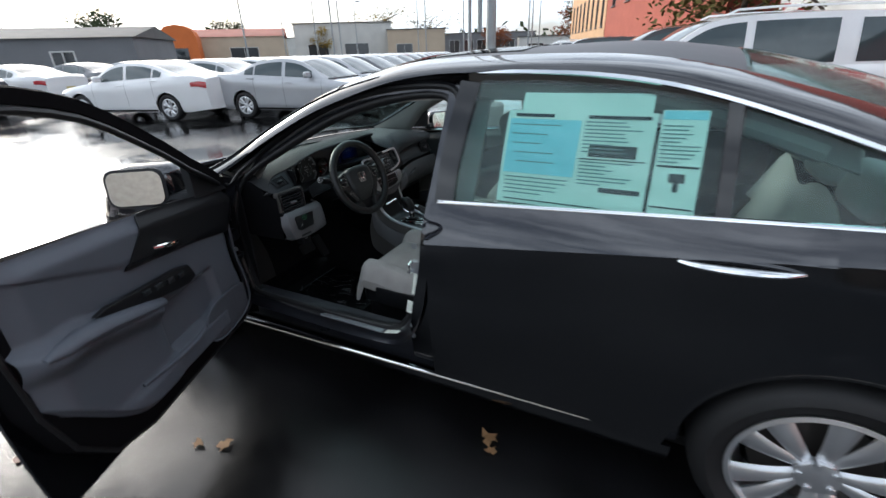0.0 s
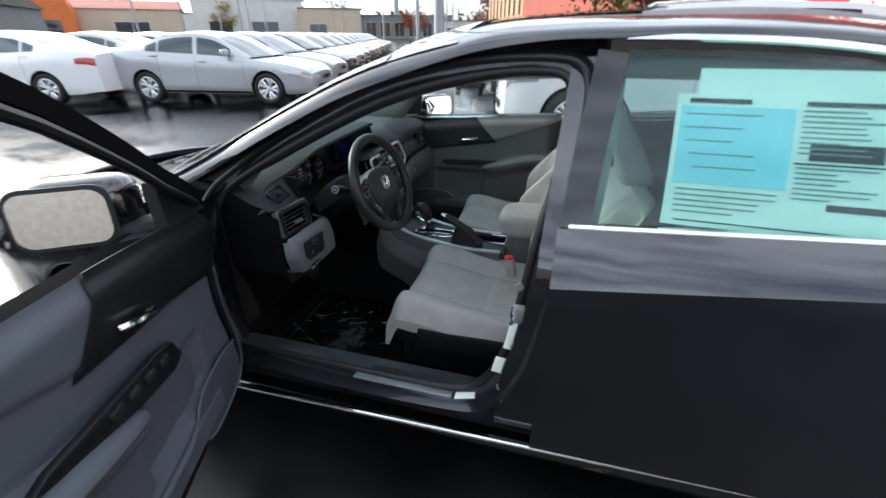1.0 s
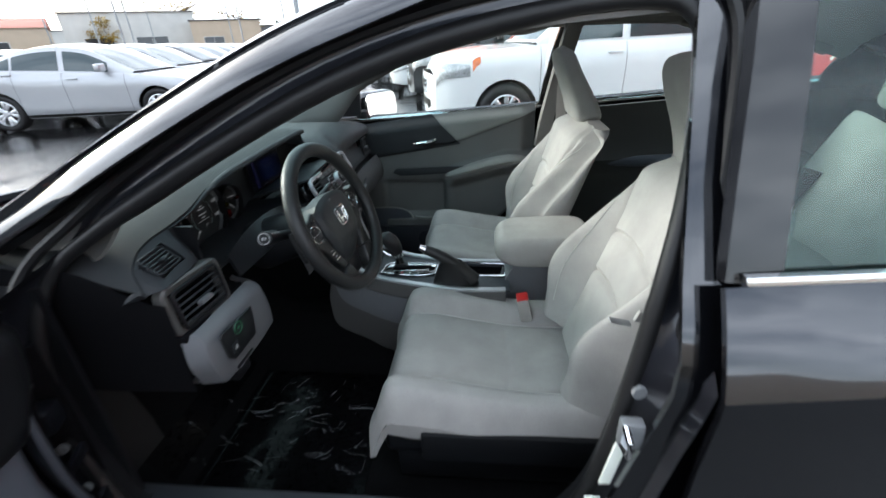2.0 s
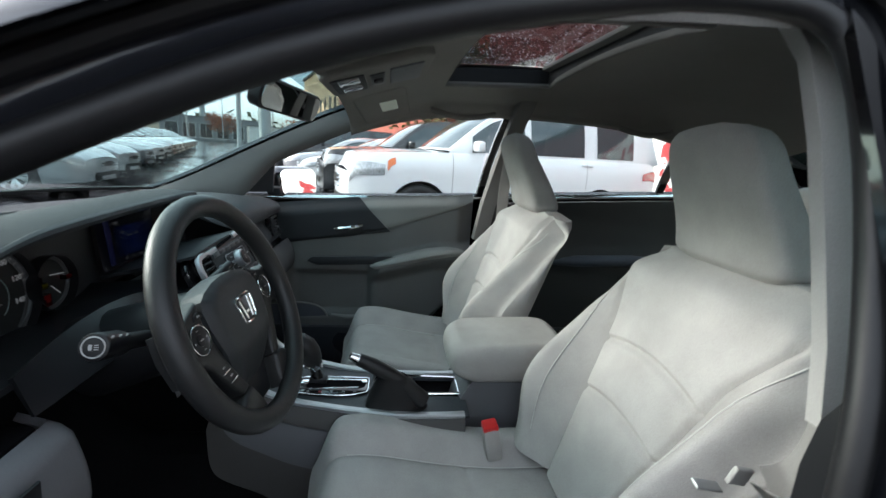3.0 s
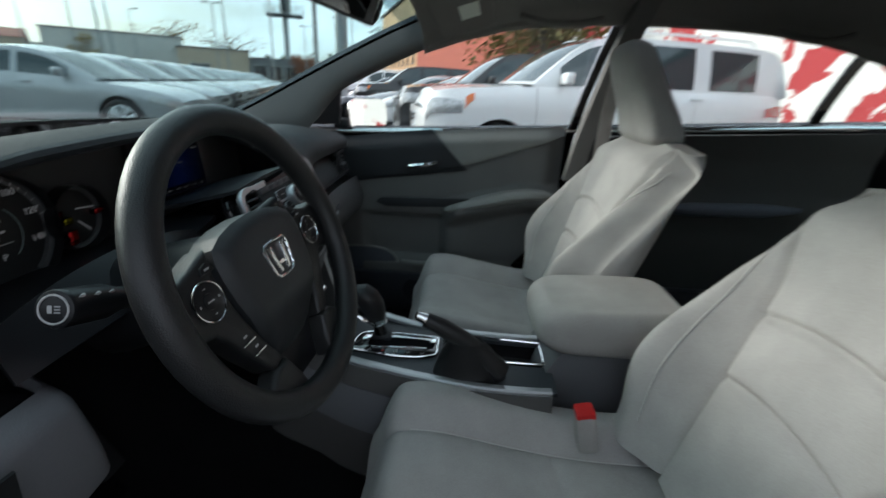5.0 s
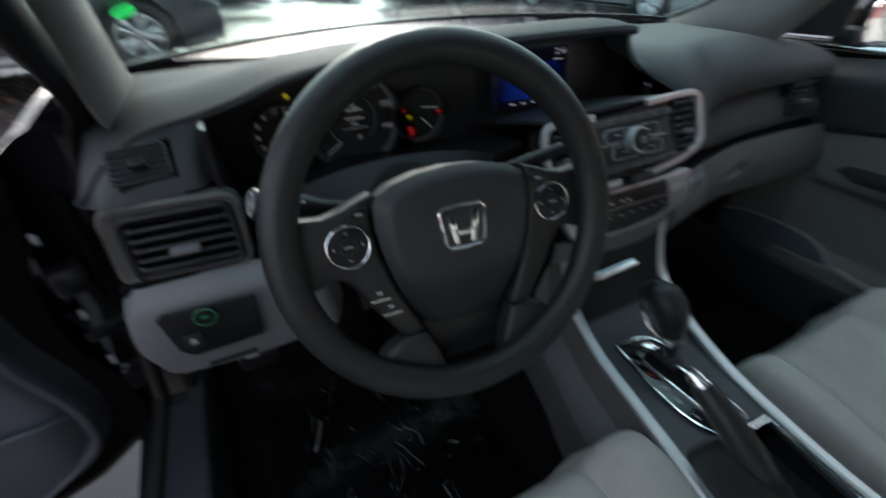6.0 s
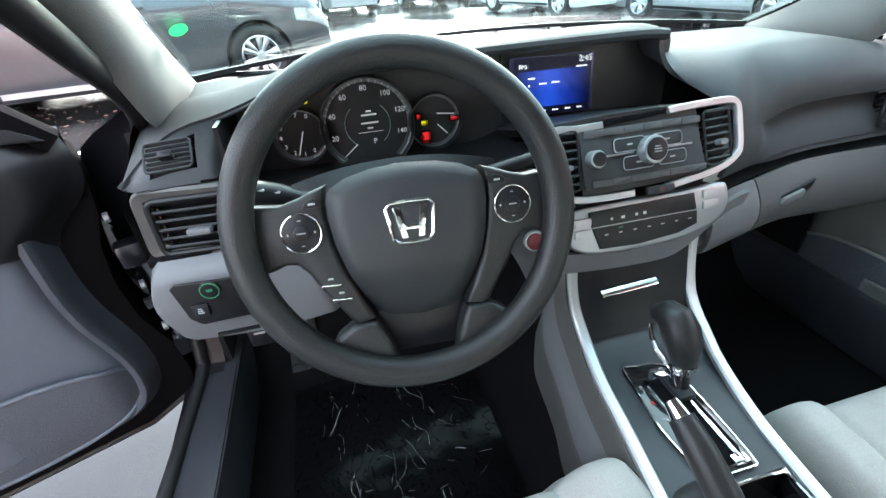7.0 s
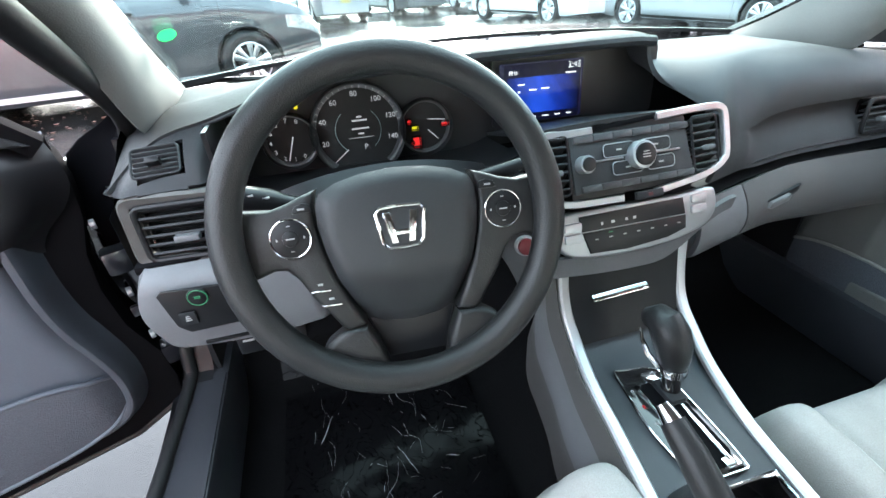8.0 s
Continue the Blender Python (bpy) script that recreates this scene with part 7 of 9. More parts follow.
part("lower_dash", box((-0.90, 0.47, 0.64), (0.22, 0.56, 0.20), 0.03), PLASTIC_SMOOTH, hero)


def vent(name_label, c, w, h, normal, n, upright=False, tilt=0.0, frame=PLASTIC_SMOOTH, tab=DASH_GREY):
    """An air vent: dark well, frame and separate slats, with a tab."""
    m = facing(c, normal) @ pose(0, 0, 0, 0, 0, tilt)
    root_ = part("air_vent", slab(rounded(w, h, min(w, h) * 0.14), 0.004, m @ Matrix.Translation((0, 0, -0.022))), GLOSS_BLACK, hero)
    fr = [m @ Vector((a, b, 0)) for a, b in rounded(w, h, min(w, h) * 0.14)]
    part("vent_frame", tube(fr, 0.0045 if w > 0.08 else 0.002, 8, True, up=tuple(Vector(normal).normalized())), frame, root_)
    for i in range(n):
        t = (i + 0.5) / n - 0.5
        part("slat", box((0, 0, 0), ((0.004, h * 0.92, 0.020) if upright else (w * 0.94, 0.004, 0.020)), 0.0015, (m @ pose(0, 0, 0, 0 if upright else -28, 20 if upright else 0, 0)).to_3x3().to_4x4()), PLASTIC, root_).location = m @ (Vector((t * w, 0, -0.008)) if upright else Vector((0, t * h, -0.008)))
    part("tab", box(tuple(m @ Vector((0.0, -0.1 * h, 0.006))), (min(0.034, w * 0.3), 0.009, 0.014), 0.003, m.to_3x3().to_4x4()), tab, root_)
    return root_


vent("dash_vent", (-0.698, 0.672, 0.838), 0.100, 0.066, (1, 0.05, 0.12), 5, False, -2)
# driver's side of the dash
def left_face(u, v):
    y = -0.740 + 0.146 * u
    z, x = LIP(y)
    zl = 0.889 - 0.005 * u
    r = smooth01(v / 0.3)
    return (x + 0.001 + (-0.706 - x - 0.001) * v + 0.011 * math.sin(math.pi * v) - (0.030 * (1 - smooth01(u / 0.24)) ** 2 + 0.020 * smooth01((u - 0.80) / 0.20) ** 2) * r - 0.016 * smooth01((v - 0.88) / 0.12) ** 2, y, z - 0.004 + (zl - z) * v)


bm = bmesh.new()
for u0, u1, v0, v1 in ((0, 0.30, 0, 1), (0.74, 1, 0, 1), (0.30, 0.74, 0, 0.12), (0.30, 0.74, 0.62, 1)):
    grid(lambda u, v, q=(u0, u1, v0, v1): left_face(q[0] + (q[1] - q[0]) * u, q[2] + (q[3] - q[2]) * v), 8, 6, thick=-0.006, bm=bm)
part("left_dash_face", bm, PLASTIC, hero)
part("left_dash_end", grid(lambda u, v: (-0.705 - 0.385 * u, -0.738 - 0.006 * math.sin(math.pi * u), 0.66 + (0.205 + 0.075 * smooth01(u * 2.2)) * v), 14, 8), FRAME_BLACK, hero)
vent("demister", (-0.744, -0.670, 0.9235), 0.062, 0.046, (0.64, -0.03, 0.77), 6, False, 4, PLASTIC, PLASTIC_SMOOTH)
VM = facing((-0.703, -0.654, 0.835), (1, -0.12, 0.12))
part("vent_surround", bar([VM @ Vector((a, b, 0)) for a, b in rounded(0.144, 0.096, 0.014)], [(-0.010, -0.02), (0.006, -0.02), (0.006, 0.0), (0.002, 0.004), (-0.010, 0.0)], up=tuple(VM.col[2][:3]), closed=True), CONSOLE_SIDE, hero)
vent("side_vent", (-0.699, -0.650, 0.834), 0.122, 0.080, (1, -0.12, 0.12), 6, False, 1.5)
part("vent_shelf", box((-0.718, -0.628, 0.784), (0.05, 0.215, 0.014), 0.004), FRAME_BLACK, hero)


def knee_fn(u, v):
    yl = -0.722 - 0.014 * math.sin(math.pi * min(1, v * 1.5)) + 0.040 * smooth01((v - 0.70) / 0.30)
    y = yl + (-0.492 + 0.02 * v - yl) * u
    z = 0.780 - 0.140 * v - 0.012 * math.sin(math.pi * u) * v
    x = -0.672 + 0.010 * math.sin(math.pi * v) - 0.05 * smooth01((v - 0.80) / 0.20) - 0.035 * (1 - smooth01(u / 0.045)) ** 2 - 0.02 * (1 - smooth01(v / 0.10)) ** 2
    return (x - 0.050 * smooth01((u - 0.88) / 0.12) ** 2, y, z)


knee = part("knee_panel", grid(knee_fn, 60, 20, thick=0.01), DASH_GREY, hero)
KM = facing((-0.6475, -0.650, 0.732), (1, -0.04, 0.0))
part("switch_plate", slab([(-0.053, 0.034), (-0.046, 0.040), (0.060, 0.036), (0.056, -0.032), (-0.030, -0.036), (-0.044, -0.022)], 0.004, KM, 0.0015), PLASTIC_SMOOTH, knee)
part("panel_slot", box((-0.655, -0.640, 0.6655), (0.008, 0.062, 0.005), 0.001), PLASTIC_SMOOTH, knee)
part("bonnet_release", box((-0.705, -0.615, 0.618), (0.05, 0.055, 0.040), 0.008), PLASTIC_SMOOTH, hero)
part("release_mark", box((-0.679, -0.622, 0.630), (0.001, 0.018, 0.004), 0), WHITE_MARK, hero)
ebm = disc((-0.6435, -0.652, 0.757), 0.0145, 0.004, (1, -0.04, 0.0), 20, 0.002)
eb = part("eco_button", ebm, PLASTIC_SMOOTH, hero)
part("button_ring", ring((-0.6393, -0.652, 0.757), 0.0126, 0.0008, (1, -0.04, 0.0)), GREEN_LIT, eb)
part("button_mark", box((-0.639, -0.652, 0.758), (0.001, 0.008, 0.004), 0), GREEN_LIT, eb)
part("lower_button", box((-0.6415, -0.674, 0.724), (0.004, 0.022, 0.022), 0.003), PLASTIC, hero)
for zz, w_ in ((0.729, 0.005), (0.7255, 0.007), (0.722, 0.008)):
    part("button_mark", box((-0.639, -0.674, zz), (0.001, w_, 0.0015), 0), WHITE_MARK, hero)
CLUSTER_GREY = mat("charcoal_cluster_face", (0.030, 0.031, 0.032), 0.45, var=0.06, fine=0.05, bump=0.05, bscale=400)
# instrument well
part("cluster_well", grid(lambda u, v: (lambda y: (-0.862 + 0.004 * v, y, 0.835 + (LIP(min(y, 0.12))[0] - 0.025 - 0.835) * v))(-0.60 + 0.74 * u), 24, 6, thick=-0.006), CLUSTER_GREY, hero)
part("cluster_shelf", grid(lambda u, v: (lambda y: (-0.862 + (0.862 - 0.700) * v, y, 0.838 + 0.020 * v + 0.03 * smooth01((y + 0.2) / 0.12) * (1 - 0.2 * v)))(-0.60 + 0.46 * u), 18, 8, thick=-0.008), PLASTIC_SMOOTH, hero)
part("cluster_wall", grid(lambda u, v: (-0.862 + 0.146 * u, -0.594 + 0.010 * math.sin(math.pi * u) * (1 - v) - 0.002 * u, 0.838 + 0.044 * u**2 + (LIP(-0.596)[0] - 0.006 - 0.838 - 0.044 * u**2) * v), 12, 8, thick=0.006), PLASTIC_SMOOTH, hero)
part("column_brow", grid(lambda u, v: (lambda y: (-0.705 + 0.055 * v - 0.035 * (2 * u - 1) ** 2 * v, y, 0.862 + 0.022 * (1 - (2 * u - 1) ** 2) - 0.050 * v))(-0.535 + 0.33 * u), 16, 6, thick=0.008), PLASTIC_SMOOTH, hero)
RED_DIAL = mat("dull_red_dial_print", (0.16, 0.02, 0.025), 0.5, var=0.05)
GAUGE_FACE = mat("matt_black_dial", (0.027, 0.028, 0.028), 0.6, spec=0.3, var=0.08, fine=0.06, bump=0.02, bscale=600)
for gy, gz, gr in ((-0.495, 0.897, 0.043), (-0.381, 0.900, 0.079), (-0.262, 0.893, 0.046)):
    g = part("gauge", disc((-0.855, gy, gz), gr, 0.008, (1, 0, 0.05), 36, 0.002), GAUGE_FACE, hero)
    axis_ = Vector((1, 0, 0.05)).normalized()
    cm_ = facing((-0.850, gy, gz), (1, 0, 0.05))
    part("gauge_cowl", grid(lambda u, v: tuple(cm_ @ Vector(((gr + 0.002) * math.cos(2 * math.pi * u), (gr + 0.002) * math.sin(2 * math.pi * u), 0.022 * v))), 40, 2, wrap=True), PLASTIC_SMOOTH, g)
    part("gauge_ring", ring((-0.845, gy, gz), gr, 0.0022 if gr < 0.06 else 0.003, (1, 0, 0.05), 48), GAUGE_RING, g)
    sweep = (-52, 232) if gr > 0.06 else ((20, 100) if gy < -0.4 else (-100, 150))
    part("dial_band", grid(lambda u, v: (lambda a, r: tuple(cm_ @ Vector((r * math.cos(a), r * math.sin(a), 0.0040))))(radians(sweep[0] + (sweep[1] - sweep[0]) * u), gr * (0.895 + 0.085 * v)), 48, 1, thick=0.0006), GAUGE_RING, g)
    if gr < 0.06 and gy < -0.4:
        part("dial_band", grid(lambda u, v: (lambda a, r: tuple(cm_ @ Vector((r * math.cos(a), r * math.sin(a), 0.0040))))(radians(170 + 155 * u), gr * (0.895 + 0.085 * v)), 40, 1, thick=0.0006), GAUGE_RING, g)
        part("red_band", grid(lambda u, v: (lambda a, r: tuple(cm_ @ Vector((r * math.cos(a), r * math.sin(a), 0.0040))))(radians(100 + 28 * u), gr * (0.86 + 0.12 * v)), 12, 1, thick=0.0006), RED_DIAL, g)
    if gr > 0.06:
        for sg in (-1, 1):
            part("gauge_ring", tube([cm_ @ Vector((sg * gr * 0.50 * math.cos(radians(a)), gr * 0.50 * math.sin(radians(a)), 0.005)) for a in range(-50, 51, 10)], 0.0007, 5), INK_GREY, g)
        for i in range(9):
            a = radians(232 - 284 * i / 8)
            words("numeral", str(20 * i), 0.0125, facing((-0.8455, gy + gr * 0.78 * math.cos(a), gz + gr * 0.78 * math.sin(a)), (1, 0, 0.05)), WHITE_LIT, g)
        for i in range(33):
            a = radians(232 - 284 * i / 32)
            d = Vector((0, math.cos(a), math.sin(a)))
            part("tick", tube([Vector((-0.8455, gy, gz)) + d * gr * 0.90, Vector((-0.8455, gy, gz)) + d * gr * 0.96], 0.0006, 4), WHITE_LIT, g)
        words("gear_letter", "P", 0.013, facing((-0.8455, gy + 0.010, gz - 0.030), (1, 0, 0.05)), WHITE_LIT, g)
        for zz, ww in ((0.023, 0.009), (0.017, 0.026), (0.003, 0.030), (-0.006, 0.010), (-0.013, 0.044), (-0.038, 0.030)):
            part("readout_bar", box((-0.846, gy + 0.004, gz + zz), (0.001, ww, 0.0026 if ww < 0.04 and zz > -0.03 else 0.0007), 0), WHITE_LIT, g)
        part("needle", tube([Vector((-0.845, gy - 0.022, gz - 0.032)), Vector((-0.845, gy - 0.056, gz - 0.058))], 0.0010, 5), WHITE_LIT, g)
    elif gy < -0.4:
        for i in range(9):
            a = radians(300 - 235 * i / 8)
            words("numeral", str(i), 0.0105, facing((-0.8455, gy + gr * 0.78 * math.cos(a), gz + gr * 0.78 * math.sin(a)), (1, 0, 0.05)), WHITE_LIT, g)
        part("needle", tube([Vector((-0.845, gy + 0.004, gz + 0.006)), Vector((-0.845, gy - 0.010, gz - 0.034))], 0.0010, 5), WHITE_LIT, g)
    else:
        part("needle", tube([Vector((-0.845, gy + 0.006, gz - 0.008)), Vector((-0.845, gy + 0.024, gz - 0.026))], 0.0010, 5), WHITE_LIT, g)
        part("needle", tube([Vector((-0.845, gy + 0.006, gz + 0.012)), Vector((-0.845, gy + 0.038, gz + 0.008))], 0.0010, 5), WHITE_LIT, g)
        for yy, zz, w_, h_, m_ in ((-0.030, 0.012, 0.006, 0.007, RED_LIT), (-0.020, 0.000, 0.010, 0.007, AMBER_LIT), (-0.018, -0.026, 0.012, 0.016, RED_LIT), (0.036, 0.002, 0.012, 0.006, RED_LIT), (-0.026, -0.026, 0.005, 0.004, RED_LIT)):
            part("warning_lamp", box((-0.8455, gy + yy, gz + zz), (0.002, w_, h_), 0.0008), m_, g)
            part("lamp_mask", bar([(-0.8405, gy + yy + a * w_ * 0.62, gz + zz + b * h_ * 0.62) for a, b in ((-1, -1), (1, -1), (1, 1), (-1, 1))], [(-0.0006, -0.005), (0.0006, -0.005), (0.0006, 0.005), (-0.0006, 0.005)], up=(1, 0, 0), closed=True), GLOSS_BLACK, g)
part("indicator_lamp", disc((-0.844, -0.4765, 0.9515), 0.0036, 0.002, (1, 0, 0.05), 12), AMBER_LIT, hero)
# display
part("display_surround", slab(rounded(0.330, 0.128, 0.012), 0.008, facing((-0.838, 0.030, 0.936), (1, -0.05, 0.10))), SOFT_BLACK, hero)
disp = part("display", slab(rounded(0.160, 0.100, 0.003), 0.003, facing((-0.8235, -0.046, 0.936), (1, -0.05, 0.10))), SCREEN_DARK, hero)
DM = facing((-0.8195, -0.046, 0.936), (1, -0.05, 0.10))
part("display_field", slab([(-0.066, -0.036), (0.072, -0.036), (0.072, 0.026), (-0.066, 0.026)], 0.0008, DM), SCREEN_FIELD, disp)
words("clock", "2:45", 0.015, DM @ Matrix.Translation((0.062, 0.040, 0.0006)), LIT_TEXT, disp)
words("band", "FM1", 0.010, DM @ Matrix.Translation((-0.055, 0.034, 0.0006)), LIT_TEXT, disp)
for a, b, w_ in ((-0.040, 0.014, 0.018), (-0.018, 0.004, 0.020), (0.006, 0.005, 0.022), (-0.045, 0.002, 0.006), (-0.040, -0.043, 0.016), (-0.016, -0.043, 0.016), (0.008, -0.043, 0.016), (0.032, -0.043, 0.016), (0.055, -0.043, 0.014), (0.055, 0.028, 0.03)):
    part("text_bar", slab([(a - w_ / 3, b - 0.0013), (a + w_ / 3, b - 0.0013), (a + w_ / 3, b + 0.0013), (a - w_ / 3, b + 0.0013)], 0.0006, DM @ Matrix.Translation((0, 0, 0.0009))), LIT_TEXT, disp)
# added slats hide the glow from the side, standing for the screen's viewing angle
bm = bmesh.new()
for i in range(70):
    slab([(-0.0725 + 0.0021 * i, -0.048), (-0.0723 + 0.0021 * i, -0.048), (-0.0723 + 0.0021 * i, 0.048), (-0.0725 + 0.0021 * i, 0.048)], 0.0019, DM @ Matrix.Translation((0, 0, 0.0018)), bm=bm)
part("dimming_slats", bm, GLOSS_BLACK, disp, "fine black upright slats added to dim the display from the side")
part("dash_core", box((-0.735, 0.02, 0.785), (0.14, 0.36, 0.13), 0.02), PLASTIC_SMOOTH, hero)
# centre stack: face leans back; a to the passenger's side, b up, from its middle
SM = facing((-0.632, 0.020, 0.872), (0.90, 0, 0.40))


def on_stack(a, b, d=0.0):
    return SM @ Vector((a, b, d))


BUTTON_GREY = mat("grey_button_plastic", (0.055, 0.058, 0.063), 0.45, var=0.05, bump=0.05, bscale=500)
stack = part("radio_panel", slab(rounded(0.345, 0.112, 0.030), 0.012, SM @ Matrix.Translation((0.002, -0.006, -0.038)), 0.004), GLOSS_BLACK, hero)
part("radio_body", slab([(-0.113, 0.046), (0.100, 0.048), (0.112, -0.058), (-0.112, -0.060)], 0.034, SM @ Matrix.Translation((0, 0, -0.034)), 0.002), PLASTIC_SMOOTH, stack)
edge = [(0.046, 0.0505), (0.070, 0.052), (0.10, 0.0535), (0.152, 0.0545), (0.170, 0.051), (0.177, 0.041), (0.178, 0.010), (0.177, -0.022), (0.170, -0.034), (0.150, -0.046), (0.110, -0.056), (0.036, -0.066)]
flat = [(-0.0058, -0.006), (0.0058, -0.006), (0.0058, 0.001), (0.0044, 0.0030), (-0.0044, 0.0030), (-0.0058, 0.001)]
part("stack_bezel", bar([on_stack(a, b, 0.002) for a, b in spline(edge)], flat, up=tuple(SM.col[2][:3])), SATIN, stack)
part("stack_bezel", bar([on_stack(a, b, 0.002) for a, b in spline([(-0.070, 0.043), (-0.115, 0.042), (-0.145, 0.044), (-0.164, 0.036), (-0.170, 0.01), (-0.164, -0.035), (-0.148, -0.054), (-0.120, -0.063), (-0.08, -0.066), (-0.025, -0.067)])], flat, up=tuple(SM.col[2][:3])), SATIN, stack)
part("stack_ledge", grid(lambda u, v: tuple(on_stack(-0.165 + 0.335 * u, 0.046 + 0.006 * math.sin(math.pi * u) + 0.028 * v, 0.0 - 0.190 * v)), 16, 6, thick=-0.006), PLASTIC, stack)
part("disc_slot", slab([(-0.066, -0.006), (0.043, 0.001), (0.043, 0.008), (-0.066, 0.001)], 0.004, SM @ Matrix.Translation((0, 0.047, -0.002)), 0.001), FRAME_BLACK, stack)
part("radio_face", slab([(-0.112, 0.038), (0.094, 0.038), (0.110, -0.046), (-0.108, -0.050)], 0.004, SM, 0.002), PAD, stack)
for i in range(6):
    part("radio_button", slab(rounded(0.0335, 0.010, 0.001), 0.0046, SM @ Matrix.Translation((-0.088 + 0.034 * i, 0.0315, 0.003)), 0.001), BUTTON_GREY, stack)
    part("radio_button", slab(rounded(0.0335, 0.010, 0.001), 0.0046, SM @ Matrix.Translation((-0.080 + 0.034 * i, -0.0435, 0.003)), 0.001), BUTTON_GREY, stack)
for a, b, w_, h_ in ((-0.030, 0.009, 0.054, 0.020), (-0.016, -0.0195, 0.054, 0.020), (0.036, 0.0085, 0.054, 0.020), (0.044, -0.0195, 0.050, 0.020)):
    kb = part("selector_button", slab(rounded(w_, h_, 0.006), 0.005, SM @ Matrix.Translation((a, b, 0.003)), 0.001), PLASTIC, stack)
    part("button_edge", tube([SM @ Vector((a + p, b + q, 0.008)) for p, q in rounded(w_, h_, 0.006)], 0.0008, 5, True, up=(0.9, 0, 0.4)), SATIN, kb)
    part("button_text", box(tuple(SM @ Vector((a, b, 0.0085))), (0.009, 0.0024, 0.0006), 0, SM.to_3x3().to_4x4()), WHITE_MARK, kb)
kn = part("tuning_knob", disc(tuple(on_stack(0.004, -0.004, 0.004)), 0.0215, 0.020, (0.9, 0, 0.4), 32, 0.003), SATIN, stack)
part("knob_cap", disc(tuple(on_stack(0.004, -0.004, 0.024)), 0.0172, 0.003, (0.9, 0, 0.4), 32, 0.001), PLASTIC_SMOOTH, kn)
for b, w_ in ((0.004, 0.010), (0.0, 0.013), (-0.004, 0.013)):
    part("knob_text", box(tuple(on_stack(0.004, -0.004 + b, 0.0272)), (w_, 0.0014, 0.0005), 0, SM.to_3x3().to_4x4()), WHITE_MARK, kn)
vk = part("volume_knob", disc(tuple(on_stack(-0.092, -0.006, 0.004)), 0.0135, 0.018, (0.9, 0, 0.4), 28, 0.003), SATIN, stack)
part("knob_cap", disc(tuple(on_stack(-0.092, -0.006, 0.022)), 0.0106, 0.003, (0.9, 0, 0.4), 28, 0.001), PLASTIC_SMOOTH, vk)
for a0, a1 in ((-0.075, -0.022), (0.03, 0.082)):
    part("chrome_line", tube([on_stack(a0, -0.004, 0.006), on_stack(a1, -0.004, 0.006)], 0.0016, 6), SATIN, stack)
vent("centre_vent", tuple(on_stack(0.134, -0.001, 0.003)), 0.050, 0.086, (0.90, 0.05, 0.40), 7)
vent("centre_vent", tuple(on_stack(-0.136, -0.004, 0.003)), 0.042, 0.088, (0.90, -0.05, 0.40), 7)
part("hazard_button", slab(rounded(0.050, 0.013, 0.003), 0.006, SM @ Matrix.Translation((0.022, -0.068, 0.0)), 0.001), PLASTIC, stack)
part("hazard_mark", box(tuple(on_stack(0.022, -0.068, 0.0065)), (0.008, 0.005, 0.0006), 0, SM.to_3x3().to_4x4()), mat("dull_red_print", (0.08, 0.012, 0.014), 0.5, var=0.05), stack)
# climate panel
CM = facing((-0.598, 0.034, 0.757), (0.93, 0, 0.36))
clim = part("climate_panel", slab(spline([(-0.150, 0.034), (-0.124, 0.042), (0.0, 0.041), (0.077, 0.040), (0.135, 0.043), (0.150, 0.034), (0.150, 0.002), (0.132, -0.018), (0.103, -0.029), (0.051, -0.038), (-0.037, -0.041), (-0.11, -0.036), (-0.145, -0.020), (-0.153, 0.015)], 3), 0.014, CM @ Matrix.Translation((0, 0, -0.010)), 0.005, seg=3), SATIN, hero)
part("climate_display", slab([(-0.114, 0.033), (0.080, 0.034), (0.084, 0.006), (-0.110, 0.008)], 0.004, CM @ Matrix.Translation((0, 0, 0.003)), 0.001), PLASTIC_SMOOTH, clim)
part("climate_keypad", slab([(-0.109, 0.006), (0.085, 0.004), (0.084, -0.018), (0.048, -0.028), (-0.03, -0.033), (-0.098, -0.029)], 0.004, CM @ Matrix.Translation((0, 0, 0.003)), 0.001), PLASTIC_SMOOTH, clim)
part("climate_base", grid(lambda u, v: tuple(CM @ Vector((-0.165 + 0.37 * u, (-0.030 + 0.045 * smooth01((u - 0.55) / 0.45)) - (0.034 - 0.012 * smooth01((u - 0.5) / 0.5)) * v - 0.012 * math.sin(math.pi * u), -0.006 - 0.012 * v))), 20, 5, thick=-0.008), DASH_GREY, clim)
for i in range(7):
    part("button_text", box(tuple(CM @ Vector((-0.086 + 0.026 * i, -0.007, 0.0072))), (0.0060, 0.0018, 0.0006), 0, CM.to_3x3().to_4x4()), WHITE_MARK, clim)
for a, w_ in ((-0.075, 0.008), (-0.055, 0.014), (-0.030, 0.010), (-0.015, 0.012)):
    part("readout_bar", box(tuple(CM @ Vector((a, 0.017, 0.0075))), (w_ * 0.45, 0.0042, 0.0006), 0, CM.to_3x3().to_4x4()), WHITE_LIT, clim)
part("lit_lamp", box(tuple(CM @ Vector((-0.060, 0.001, 0.0075))), (0.007, 0.002, 0.0008), 0, CM.to_3x3().to_4x4()), GREEN_LIT, clim)
for b in (0.014, -0.004):
    part("seat_button", slab(rounded(0.030, 0.014, 0.003), 0.004, CM @ Matrix.Translation((0.112, b + 0.014, 0.004)), 0.001), SATIN, clim)
    part("seat_button", slab(rounded(0.030, 0.014, 0.003), 0.004, CM @ Matrix.Translation((-0.126, b + 0.004, 0.004)), 0.001), SATIN, clim)
stb = part("start_button", disc((-0.604, -0.172, 0.760), 0.0165, 0.008, (1, -0.1, 0.25), 28, 0.002), SATIN, hero)
